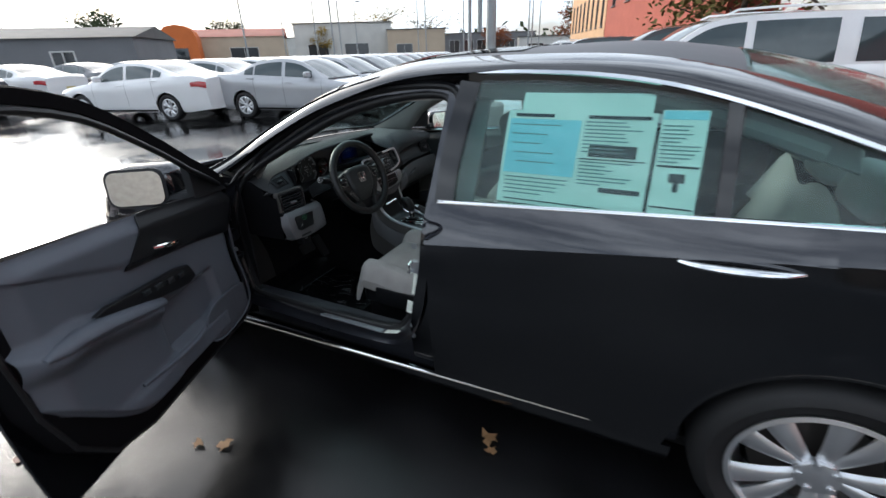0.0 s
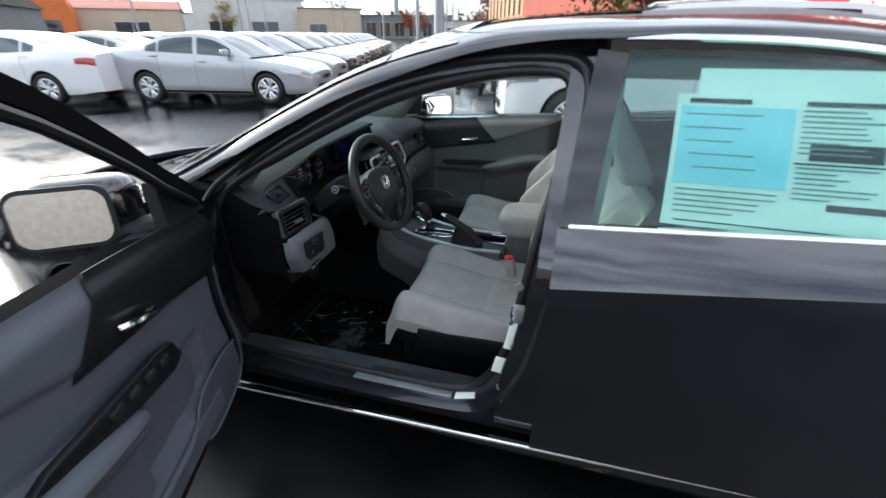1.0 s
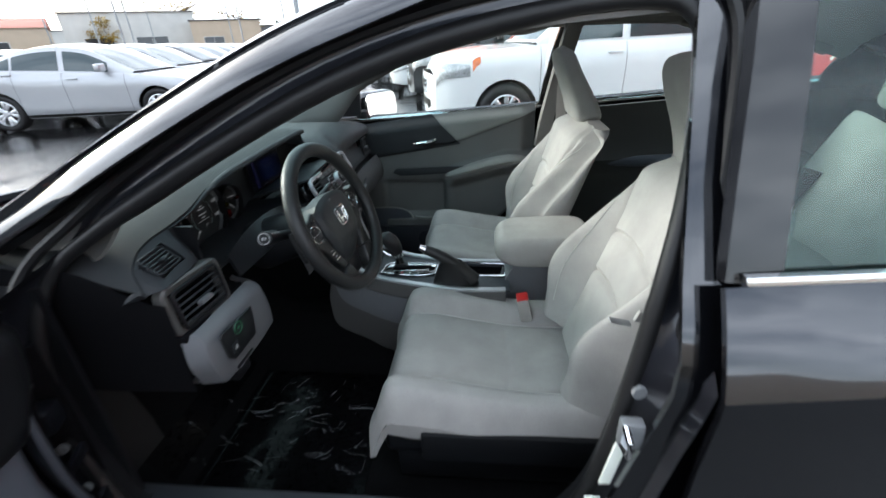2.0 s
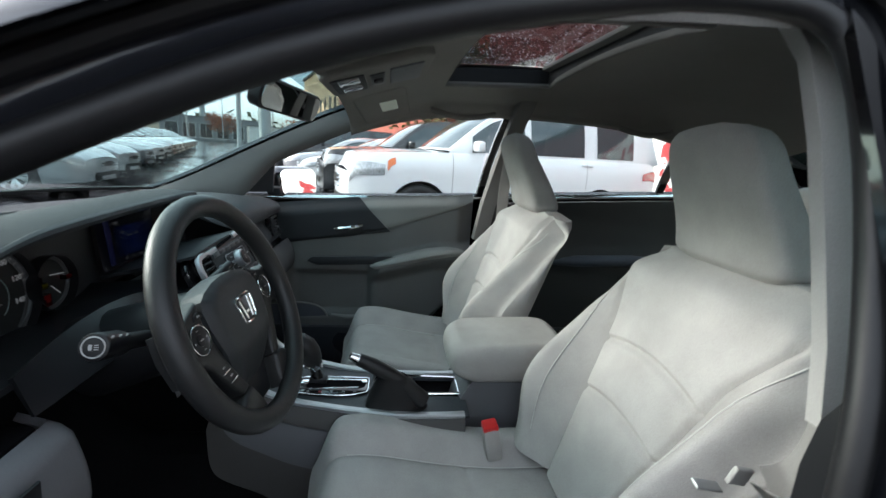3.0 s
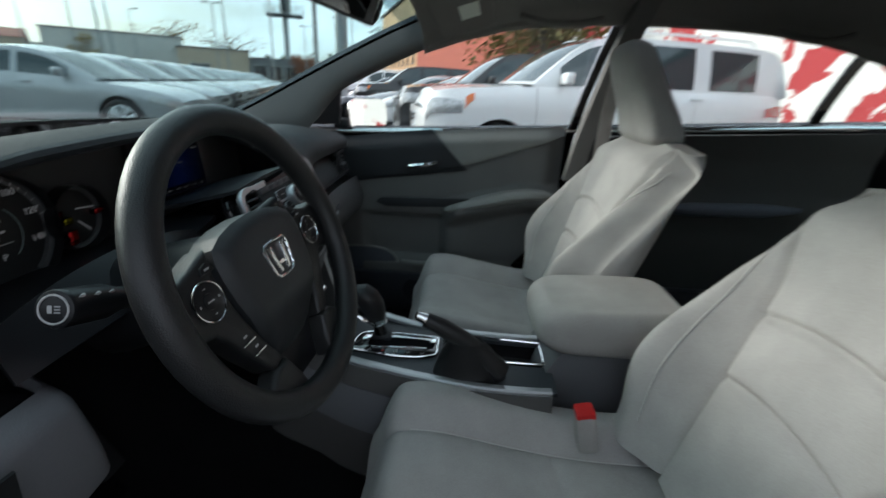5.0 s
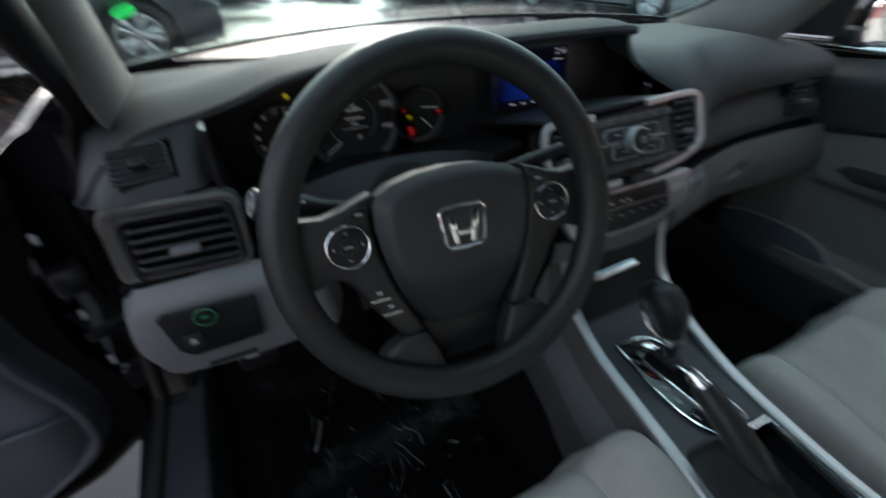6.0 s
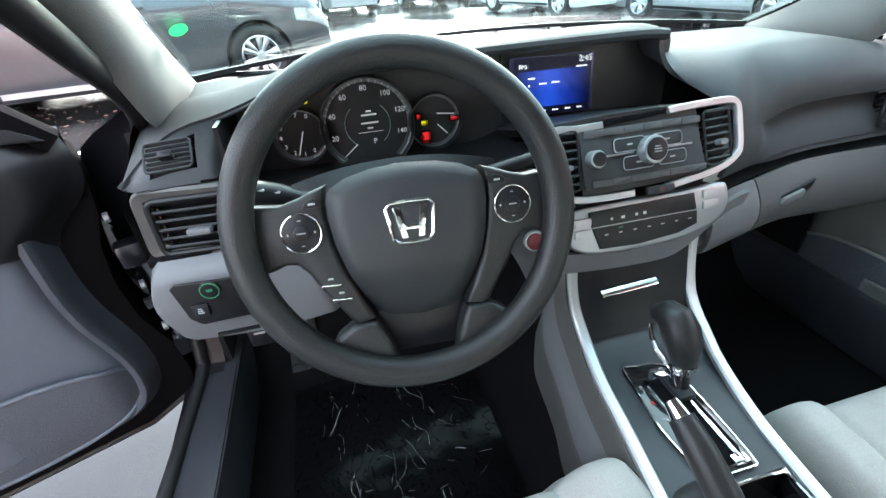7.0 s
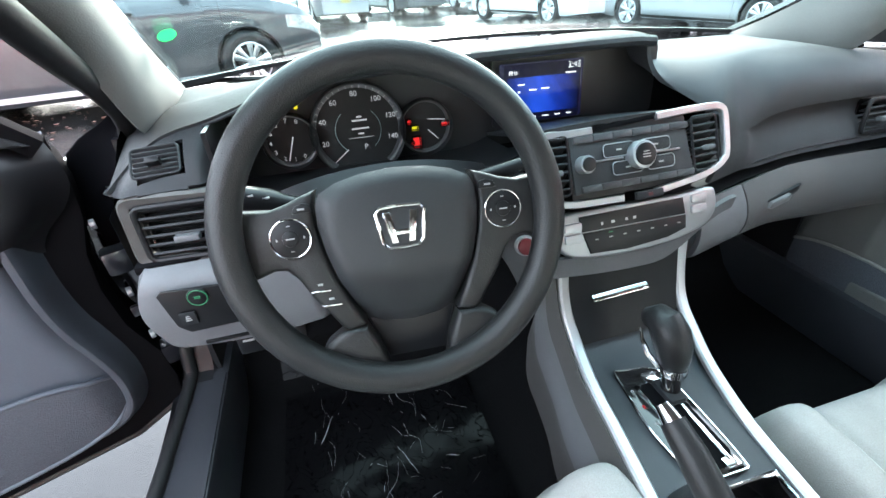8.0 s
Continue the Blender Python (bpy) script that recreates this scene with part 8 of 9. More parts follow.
part("button_cap", disc((-0.596, -0.1728, 0.762), 0.0135, 0.004, (1, -0.1, 0.25), 28, 0.002), mat("dark_red_button", (0.12, 0.008, 0.015), 0.3, var=0.1), stb)
part("column_panel", grid(lambda u, v: (lambda y: (-0.632 + 0.012 * math.sin(math.pi * v) - 0.09 * v**2, y, 0.812 - (0.095 + 0.135 * u**2) * v))(-0.212 + 0.102 * u), 8, 12, thick=0.01), DASH_GREY, hero)
# lower stack: pocket with chrome pull
part("stack_pocket", grid(lambda u, v: (-0.612 + 0.02 * v + 0.035 * v * v, -0.098 + 0.232 * u, 0.715 - 0.155 * v), 8, 10, thick=0.01), PLASTIC_SMOOTH, hero)
part("pocket_pull", grid(lambda u, v: (-0.580 + 0.010 * math.sin(math.pi * v), -0.050 + 0.108 * u, 0.630 + 0.014 * v + 0.004 * u), 10, 6, thick=0.003), CHROME, hero)
# console
RAIL_SILVER = mat("matt_silver_rail", (0.50, 0.51, 0.52), 0.42, 0.75, var=0.04, bump=0.02, bscale=400)
CONSOLE_GREY = mat("dark_grey_console_plastic", (0.034, 0.039, 0.045), 0.5, var=0.06, fine=0.1, bump=0.2, bscale=700)
NEAR_Y = curve([(-0.66, -0.100), (-0.60, -0.099), (-0.55, -0.094), (-0.46, -0.106), (-0.39, -0.113), (-0.30, -0.126), (-0.21, -0.141), (-0.12, -0.147), (-0.04, -0.147)])
FAR_Y = curve([(-0.66, 0.140), (-0.60, 0.138), (-0.52, 0.125), (-0.45, 0.102), (-0.35, 0.079), (-0.26, 0.066), (-0.19, 0.056), (-0.10, 0.050), (-0.04, 0.050)])
RAIL_PATH = spline([(-0.604, 0.715), (-0.590, 0.652), (-0.563, 0.600), (-0.508, 0.570), (-0.40, 0.552), (-0.28, 0.545), (-0.115, 0.547), (-0.06, 0.549)])
FOOT_PATH = spline([(-0.66, 0.50), (-0.655, 0.40), (-0.62, 0.355), (-0.54, 0.320), (-0.46, 0.285), (-0.30, 0.245), (-0.12, 0.245), (-0.05, 0.245)])


def console_skin(s, v0, v1, out):
    """Side of the console between two shares of its height, from the rail to the floor."""
    edge_y = NEAR_Y if s < 0 else FAR_Y

    def fn(u, v):
        k = round(u * (len(RAIL_PATH) - 1))
        p, q = RAIL_PATH[k], FOOT_PATH[k]
        v = v0 + (v1 - v0) * v
        x = p[0] + (q[0] - p[0]) * v
        return (x, edge_y(p[0])[0] + s * (0.010 + out + 0.016 * math.sin(math.pi / 2 * min(1, v * 3))), p[1] - 0.004 + (q[1] - p[1]) * v)
    return grid(fn, len(RAIL_PATH) - 1, 10, thick=0.008 * s)


for s in (-1, 1):
    edge_y = NEAR_Y if s < 0 else FAR_Y
    part("console_edge", console_skin(s, 0.0, 0.16, 0.003), CONSOLE_SIDE, hero)
    part("console_side", console_skin(s, 0.175, 0.55, 0.0), DASH_GREY, hero)
    # base takes the darker edge colour, standing for shade low in the footwell
    part("console_base", console_skin(s, 0.56, 1.0, -0.003), CONSOLE_SIDE, hero)
    part("console_rail", bar([(x, edge_y(x)[0], z) for x, z in RAIL_PATH], [(-0.0095, -0.006), (0.0095, -0.006), (0.0095, 0.0015), (0.006, 0.0045), (-0.006, 0.0045), (-0.0095, 0.0015)], up=(0.25, 0, 1)), RAIL_SILVER, hero)


def console_deck(x0, x1, y0, y1):
    """A stretch of the top between shares y0 and y1 of its width."""
    def fn(u, v):
        x = x0 + (x1 - x0) * u
        a, b = NEAR_Y(x)[0] + 0.006, FAR_Y(x)[0] - 0.006
        return (x, a + (b - a) * (y0 + (y1 - y0) * v), 0.546 - 0.006 * smooth01((x + 0.5) / 0.4) + 0.03 * smooth01((-0.53 - x) / 0.06))
    return fn


bm = grid(console_deck(-0.575, -0.285, 0, 1), 14, 6, thick=0.008)
grid(console_deck(-0.285, -0.045, 0, 0.46), 10, 4, thick=0.008, bm=bm)
grid(console_deck(-0.285, -0.045, 0.94, 1), 10, 2, thick=0.008, bm=bm)
part("console_top", bm, CONSOLE_GREY, hero)
SP = Matrix.Translation((-0.392, -0.018, 0.5445)) @ pose(0, 0, 0, 0, 1.0, 0)
leaf_out = spline([(-0.093, -0.010), (-0.097, -0.030), (-0.091, -0.035), (-0.060, -0.039), (0.0, -0.047), (0.050, -0.045), (0.086, -0.034), (0.096, -0.022), (0.097, 0.010), (0.097, 0.034), (0.090, 0.040), (0.040, 0.043), (-0.010, 0.044), (-0.055, 0.043), (-0.078, 0.036), (-0.090, 0.016)], 3)
plate = part("shift_plate", slab([(a, b) for a, b in leaf_out], 0.006, SP, 0.002), GLOSS_BLACK, hero)
part("plate_edge", tube([SP @ Vector((a, b, 0.006)) for a, b in leaf_out], 0.0015, 6, True), CHROME, plate)
part("gate_well", slab([(-0.060, -0.010), (-0.050, -0.018), (0.070, -0.016), (0.088, -0.006), (0.088, 0.024), (0.070, 0.034), (-0.045, 0.034), (-0.060, 0.026)], 0.002, SP @ Matrix.Translation((0, 0, 0.0055)), 0.0008), FRAME_BLACK, plate)
part("gate_strip", box(tuple(SP @ Vector((0.022, 0.022, 0.009))), (0.125, 0.007, 0.005), 0.002, pose(0, 0, 0, 0, 0, -2)), CHROME, plate)
part("gate_strip", box(tuple(SP @ Vector((0.010, -0.017, 0.008))), (0.125, 0.004, 0.004), 0.0015, pose(0, 0, 0, 0, 0, 3)), CHROME, plate)
part("gate_end", box(tuple(SP @ Vector((-0.066, 0.010, 0.010))), (0.020, 0.024, 0.008), 0.003), CHROME, plate)
part("gate_end", box(tuple(SP @ Vector((0.085, 0.020, 0.009))), (0.014, 0.022, 0.006), 0.002), CHROME, plate)
for i, ch in enumerate("PRNDS"):
    words("gear_letter", ch, 0.010, SP @ Matrix.Translation((-0.052 + 0.029 * i, -0.031, 0.0068)) @ pose(0, 0, 0, 0, 0, 90), WHITE_MARK if ch != "R" else RED_PLASTIC, plate)
lev = part("gear_lever", tube([(-0.426, 0.004, 0.548), (-0.433, 0.007, 0.575), (-0.438, 0.009, 0.600)], [0.017, 0.014, 0.015], 14), GLOSS_BLACK, hero)
part("lever_knob", tube([(-0.437, 0.010, 0.594), (-0.442, 0.010, 0.610), (-0.449, 0.010, 0.629), (-0.459, 0.009, 0.645), (-0.472, 0.008, 0.655), (-0.487, 0.006, 0.655), (-0.500, 0.004, 0.646), (-0.507, 0.003, 0.632)], [0.0175, 0.0235, 0.0270, 0.0285, 0.0275, 0.0235, 0.0165, 0.005], 22), SOFT_BLACK, lev)
part("knob_trim", tube([(-0.497, -0.012, 0.632), (-0.482, -0.018, 0.620), (-0.465, -0.0185, 0.607), (-0.446, -0.012, 0.595)], [0.002, 0.0035, 0.0045, 0.0045], 8), CHROME, lev)
part("knob_collar", tube([(-0.433, 0.008, 0.584), (-0.437, 0.009, 0.597)], [0.0185, 0.0205], 20), CHROME, lev)
part("lever_gaiter", box((-0.426, 0.003, 0.556), (0.046, 0.032, 0.014), 0.006), PLASTIC, lev)
# parking brake
pb = part("parking_brake", tube([(-0.318, -0.117, 0.676), (-0.285, -0.115, 0.660), (-0.245, -0.112, 0.635), (-0.20, -0.110, 0.598), (-0.16, -0.108, 0.560)], [0.0150, 0.0180, 0.0190, 0.021, 0.023], 14), SOFT_BLACK, hero)
part("brake_button", tube([(-0.336, -0.1195, 0.6855), (-0.317, -0.1165, 0.6755)], [0.0085, 0.0125], 12), CHROME, pb)
part("brake_boot", grid(lambda u, v: (lambda a, r: (-0.222 + (0.080 - 0.046 * v) * math.cos(a) - 0.012 * v, -0.095 + r * math.sin(a) - 0.016 * v, 0.532 + 0.098 * v**0.8 + 0.008 * math.sin(math.pi * v) * math.sin(a * 5)))(2 * math.pi * u, 0.038 - 0.016 * v), 40, 10, wrap=True), SOFT_BLACK, pb)
# open tray behind the lever: sunk walls and floor with a bright lip
CUP_OUT = [(-0.282, -0.038), (-0.274, -0.046), (-0.068, -0.048), (-0.058, -0.040), (-0.058, 0.030), (-0.066, 0.038), (-0.262, 0.050), (-0.280, 0.044)]
CUP_PATH = [Vector((a, b, 0.543)) for a, b in spline(CUP_OUT + CUP_OUT[:1], 4)[:-1]]
cup = part("cup_tray", grid(lambda u, v: tuple(CUP_PATH[round(u * len(CUP_PATH)) % len(CUP_PATH)].lerp(Vector((-0.17, 0.0, 0.49)), 0.10 * v) - Vector((0, 0, 0.045 * v))), len(CUP_PATH), 3, wrap=True), GLOSS_BLACK, hero)
part("tray_floor", box((-0.17, 0.0, 0.494), (0.226, 0.098, 0.006), 0.002), SOFT_BLACK, cup)
part("cup_edge", tube([tuple(p) for p in CUP_PATH], 0.0030, 8, True), CHROME, cup)


def armrest_pt(u, v):
    """Pillow lid: u round, v from the bottom to the top."""
    a = 2 * math.pi * u
    c, sn = math.cos(a), math.sin(a)
    v = 0.5 - 0.5 * math.cos(math.pi * v)
    k = math.sqrt(max(0.0, 1 - abs(2 * v - 1) ** 2.6))
    hx, hy = 0.160 * (0.80 + 0.20 * k), 0.112 * (0.80 + 0.20 * k)
    x = 0.066 + hx * abs(c) ** 0.42 * (1 if c > 0 else -1)
    y = 0.010 + hy * abs(sn) ** 0.42 * (1 if sn > 0 else -1)
    nose = smooth01((-0.02 - x) / 0.10)
    return (x, y, 0.596 + 0.012 * nose + (0.104 + 0.10 * (x - 0.06) * 0.4 - 0.020 * nose) * v)


bm = grid(armrest_pt, 64, 22, wrap=True)
for v in (0.0, 1.0):
    rp = [Vector(armrest_pt(i / 64, v)) for i in range(64)]
    c0 = sum(rp, Vector()) / 64 + Vector((0, 0, 0.006 if v else 0))
    grid(lambda u, t, rp=rp, c0=c0: tuple(rp[round(u * 64) % 64].lerp(c0, t)), 64, 5, wrap=True, bm=bm)
part("console_armrest", bm, FABRIC_SIDE, hero)
part("armrest_box", slab([(-0.070, 0.50), (-0.062, 0.532), (-0.040, 0.575), (-0.030, 0.592), (0.215, 0.598), (0.215, 0.40), (-0.06, 0.40)], 0.190, Matrix(((1, 0, 0, 0), (0, 0, 1, -0.073), (0, 1, 0, 0), (0, 0, 0, 1))), 0.014, seg=3), DASH_GREY, hero)


# seats
def seat(cy, label, bx=0.0, lean=0.0, low=0.0):
    """A front seat: cushion, backrest, headrest, plastic base, seams."""
    s_in = 1 if cy < 0 else -1          # towards the middle of the car
    base = part("seat", seat_base(cy), PLASTIC_SMOOTH, hero, label)

    def cush_top(x, d):
        q = abs(d)
        z = 0.520 - low - 0.035 * smooth01((x + 0.32) / 0.36) + 0.010 * math.exp(-((x + 0.30) / 0.10) ** 2)
        z += 0.040 * smooth01((q - 0.135) / 0.06) - 0.11 * smooth01((q - 0.215) / 0.06) ** 2
        z -= 0.13 * smooth01((-0.335 - x) / 0.085) ** 2
        return z - 0.006 * math.exp(-((q - 0.140) / 0.008) ** 2) - 0.005 * math.exp(-((x + 0.06 + 0.4 * d * d) / 0.008) ** 2) * (q < 0.14)

    def cushion(u, v):
        d = -0.262 + 0.524 * u
        if v < 0.0:
            v = 0
        x = -0.415 + 0.59 * v
        z = cush_top(x, d)
        return (x, cy + d * (1 - 0.05 * smooth01((-0.30 - x) / 0.11)), z)
    bm = grid(cushion, 60, 56)
    edge_low = 0.415
    def rim_pt(u):
        k = u * 4
        i = min(int(k), 3)
        t = k - i
        return [(t, 0), (1, t), (1 - t, 1), (0, 1 - t)][i]
    grid(lambda u, v: (lambda p: (p[0] + (0.012 if p[0] < -0.3 else 0) * v, cy + (p[1] - cy) * (1 - 0.03 * v), p[2] + (min(edge_low, p[2] - 0.005) - p[2]) * v))(cushion(*rim_pt(u))), 120, 4, wrap=True, bm=bm)
    part("cushion", bm, FABRIC, base)

    def crease(v):
        """Where the middle panel meets the bolsters, as a share of the half width."""
        return 0.33 + 0.32 * min(v / 0.8, 1.1) + 0.13 * smooth01((v - 0.66) / 0.27)

    def back(u, v):
        """Ring round the backrest at height v; u runs once round, the front first."""
        z = 0.500 + 0.485 * v
        xc = 0.112 + bx + (0.42 - lean) * (z - 0.5)
        w = 0.262 - 0.034 * smooth01((v - 0.88) / 0.12) ** 2
        top = smooth01((v - 0.89) / 0.11)

        def front(t):
            q = abs(t)
            x = xc - (0.040 + 0.066 * math.exp(-((v - 0.38) / 0.26) ** 2) - 0.028 * smooth01((v - 0.7) / 0.3)) * smooth01((q - crease(v)) / 0.30) + 0.100 * smooth01((q - 0.74) / 0.26) ** 1.6 - 0.015 * math.cos(math.pi * q / 2)
            x += 0.011 * math.exp(-((q - crease(v)) / 0.026) ** 2) + 0.045 * top**2
            for zz in (0.812, 0.700):
                x += 0.009 * math.exp(-((z - zz + 0.020 * (q / 0.5) ** 2) / 0.0065) ** 2) * smooth01((crease(v) + 0.02 - q) / 0.04)
            return x

        def rear(t):
            return xc + 0.115 - 0.03 * abs(t) ** 4 - 0.030 * top**2
        if u < 0.50:
            t = u / 0.50 * 2 - 1
            a, c = abs(t), crease(v)
            t = math.copysign(a / 0.56 * c if a < 0.56 else c + (a - 0.56) / 0.44 * (1 - c), t)
            d, x = t * w, front(t)
        elif u < 0.58 or u >= 0.92:
            k = (u - 0.50) / 0.08 if u < 0.58 else 1 - (u - 0.92) / 0.08
            sg = 1 if u < 0.58 else -1
            x = front(sg) + (rear(sg) - front(sg)) * k
            d = sg * (w * (1 - 0.05 * k) + 0.014 * math.sin(math.pi * k))
        else:
            t = 1 - (u - 0.58) / 0.34 * 2
            d, x = t * w * 0.95, rear(t)
        x = xc + 0.05 + (x - xc - 0.05) * (1 - 0.40 * top**2)
        d *= 1 - 0.04 * top**2
        return (x, cy + d, z + 0.022 * top * math.cos(math.pi * max(-1, min(1, d / w)) / 2))
    bm = grid(back, 200, 150, wrap=True)
    ring_top = [back(i / 200, 1.0) for i in range(200)]
    mid_top = Vector((sum(p[0] for p in ring_top) / 200, cy, 1.006))
    grid(lambda u, v: tuple(Vector(ring_top[round(u * 200) % 200]).lerp(mid_top, v) + Vector((0, 0, 0.014 * math.sin(v * math.pi / 2)))), 200, 3, wrap=True, bm=bm)
    part("backrest", bm, FABRIC, base)

    def head(u, v):
        a = 2 * math.pi * u
        z = 0.992 + 0.244 * v
        k = math.sqrt(max(0.0, 1 - max(0.0, (v - 0.80) / 0.20) ** 2.4)) * math.sqrt(max(0.0, 1 - max(0.0, (0.10 - v) / 0.10) ** 2) * 0.7 + 0.3)
        w = (0.137 - 0.036 * v) * (0.55 + 0.45 * k)
        t = (0.054 - 0.022 * v) * (0.30 + 0.70 * k)
        c, sn = math.cos(a), math.sin(a)
        cx = 0.322 + bx - lean * 0.55 - 0.070 * smooth01(v) + 0.054 - 0.022 * v
        e = 0.42
        return (cx - t * abs(c) ** e * (1 if c > 0 else -1), cy + w * abs(sn) ** e * (1 if sn > 0 else -1), z)
    bm = grid(head, 72, 28, wrap=True)
    for v in (0.0, 1.0):
        rp = [Vector(head(i / 72, v)) for i in range(72)]
        c0 = sum(rp, Vector()) / 72 + Vector((0, 0, 0.006 if v else -0.003))
        grid(lambda u, t, rp=rp, c0=c0: tuple(rp[round(u * 72) % 72].lerp(c0, t)), 72, 3, wrap=True, bm=bm)
    hr = part("headrest", bm, FABRIC_SIDE, base)
    # seams
    for sg in (-1, 1):
        bm = bmesh.new()
        pts = []
        for i in range(17):
            v = 0.12 + 0.80 * i / 16
            u = (sg * (0.69 + 0.05 * v) + 1) / 2 * 0.50
            p = back(u, v)
            pts.append((p[0] - 0.0015, p[1], p[2]))
        part("backrest_seam", tube(pts, 0.0012, 6), STITCH, base)
        tube([(x, cy + sg * 0.140, cush_top(x, 0.140) + 0.001) for x in [-0.33 + 0.46 * i / 14 for i in range(15)]], 0.0012, 6, bm=bm)
        part("seam", bm, STITCH, base)
    bk = part("buckle", box((-0.004, cy + s_in * 0.162, 0.518), (0.038, 0.040, 0.085), 0.010, pose(0, 0, 0, 0, -12, 0)), FABRIC_SIDE, base)
    part("release_button", box((-0.012, cy + s_in * 0.162, 0.557), (0.036, 0.036, 0.018), 0.006, pose(0, 0, 0, 0, -12, 0)), RED_PLASTIC, bk)
    return base


def seat_base(cy):
    bm = box((-0.12, cy, 0.375), (0.52, 0.46, 0.10), 0.03, seg=3)
    for s in (-1, 1):
        box((-0.10, cy + s * 0.20, 0.285), (0.50, 0.05, 0.09), 0.01, bm=bm)
        box((-0.05, cy + s * 0.255, 0.400), (0.46, 0.03, 0.09), 0.014, bm=bm)
    return bm


seat(-0.37, "driver's seat in pale grey cloth with side bolsters", low=0.018)
seat(0.385, "front passenger seat in pale grey cloth", -0.085, 0.09, 0.034)
# rear bench
bench = part("rear_bench", grid(lambda u, v: (lambda y, x: (x, y, 0.485 + 0.02 * math.cos(y * 9) - 0.10 * smooth01((0.86 - x) / 0.06) - 0.05 * smooth01((x - 0.9) / 0.4)))(-0.70 + 1.40 * u, 0.78 + 0.56 * v), 40, 18, thick=-0.12), FABRIC_SIDE, hero)
part("bench_back", grid(lambda u, v: (lambda y: (1.20 + 0.26 * v - 0.025 * math.cos(y * 9) + 0.03 * smooth01((v - 0.9) / 0.1), y, 0.44 + 0.53 * v))(-0.69 + 1.38 * u), 40, 18, thick=-0.10), FABRIC_SIDE, bench)
for y in (-0.40, 0.02, 0.42):
    part("rear_headrest", box((1.43, y, 1.045), (0.10, 0.26, 0.155), 0.05, pose(0, 0, 0, 0, 14, 0), seg=4), FABRIC_SIDE, bench)
part("parcel_shelf", box((1.62, 0, 0.975), (0.36, 1.34, 0.03), 0.008), CARPET, hero)
part("rear_bulkhead", box((1.45, 0, 0.60), (0.03, 1.50, 0.76), 0.004), CARPET, hero)

# steering wheel
WC = Vector((-0.498, -0.378, 0.8955))
WN = Vector((math.cos(radians(21.7)) * math.cos(radians(4.75)), -math.cos(radians(21.7)) * math.sin(radians(4.75)), math.sin(radians(21.7))))
WM = facing(tuple(WC), tuple(WN)) @ pose(0, 0, 0, 0, 0, 0.5)


def on_wheel(a, b, d=0.0):
    return WM @ Vector((a, b, d))


RIM = mat("wheel_rim_vinyl", (0.0155, 0.016, 0.0165), 0.38, var=0.06, fine=0.1, bump=0.2, bscale=600)
sw = part("steering_wheel", tube([on_wheel(-0.005 + 0.1713 * math.cos(2 * math.pi * i / 64), -0.002 + 0.1713 * math.sin(2 * math.pi * i / 64), 0.012) for i in range(64)], 0.0172, 16, True, up=tuple(WN)), RIM, hero)
half_pad = [(0.0, 0.060), (0.035, 0.0575), (0.062, 0.051), (0.080, 0.042), (0.0855, 0.030), (0.0865, 0.010), (0.0825, -0.020), (0.074, -0.052), (0.061, -0.084), (0.050, -0.106), (0.034, -0.115), (0.0, -0.119)]
pad_out = half_pad[::-1] + [(-a, b) for a, b in half_pad[1:-1]]


def pad_pt(u, v):
    """Domed airbag cover: u round its outline, v from the back edge over the shoulder to the middle."""
    j = u * len(pad_out)
    i = int(j) % len(pad_out)
    a, b = lerp(pad_out[i], pad_out[(i + 1) % len(pad_out)], j - int(j))
    def under(q):
        """The lower part of the cover falls back towards the column."""
        return -0.024 * smooth01((-0.040 - q) / 0.075)
    if v < 0.25:
        return tuple(on_wheel(a, b, -0.030 + 0.034 * (v / 0.25) + under(b)))
    k = (v - 0.25) / 0.75
    sc = 1 - k
    r = min(1.0, k / 0.20)
    return tuple(on_wheel(a * sc, b * sc - 0.02 * k, 0.004 + 0.010 * math.sin(r * math.pi / 2) + 0.006 * k + under(b * sc - 0.02 * k)))


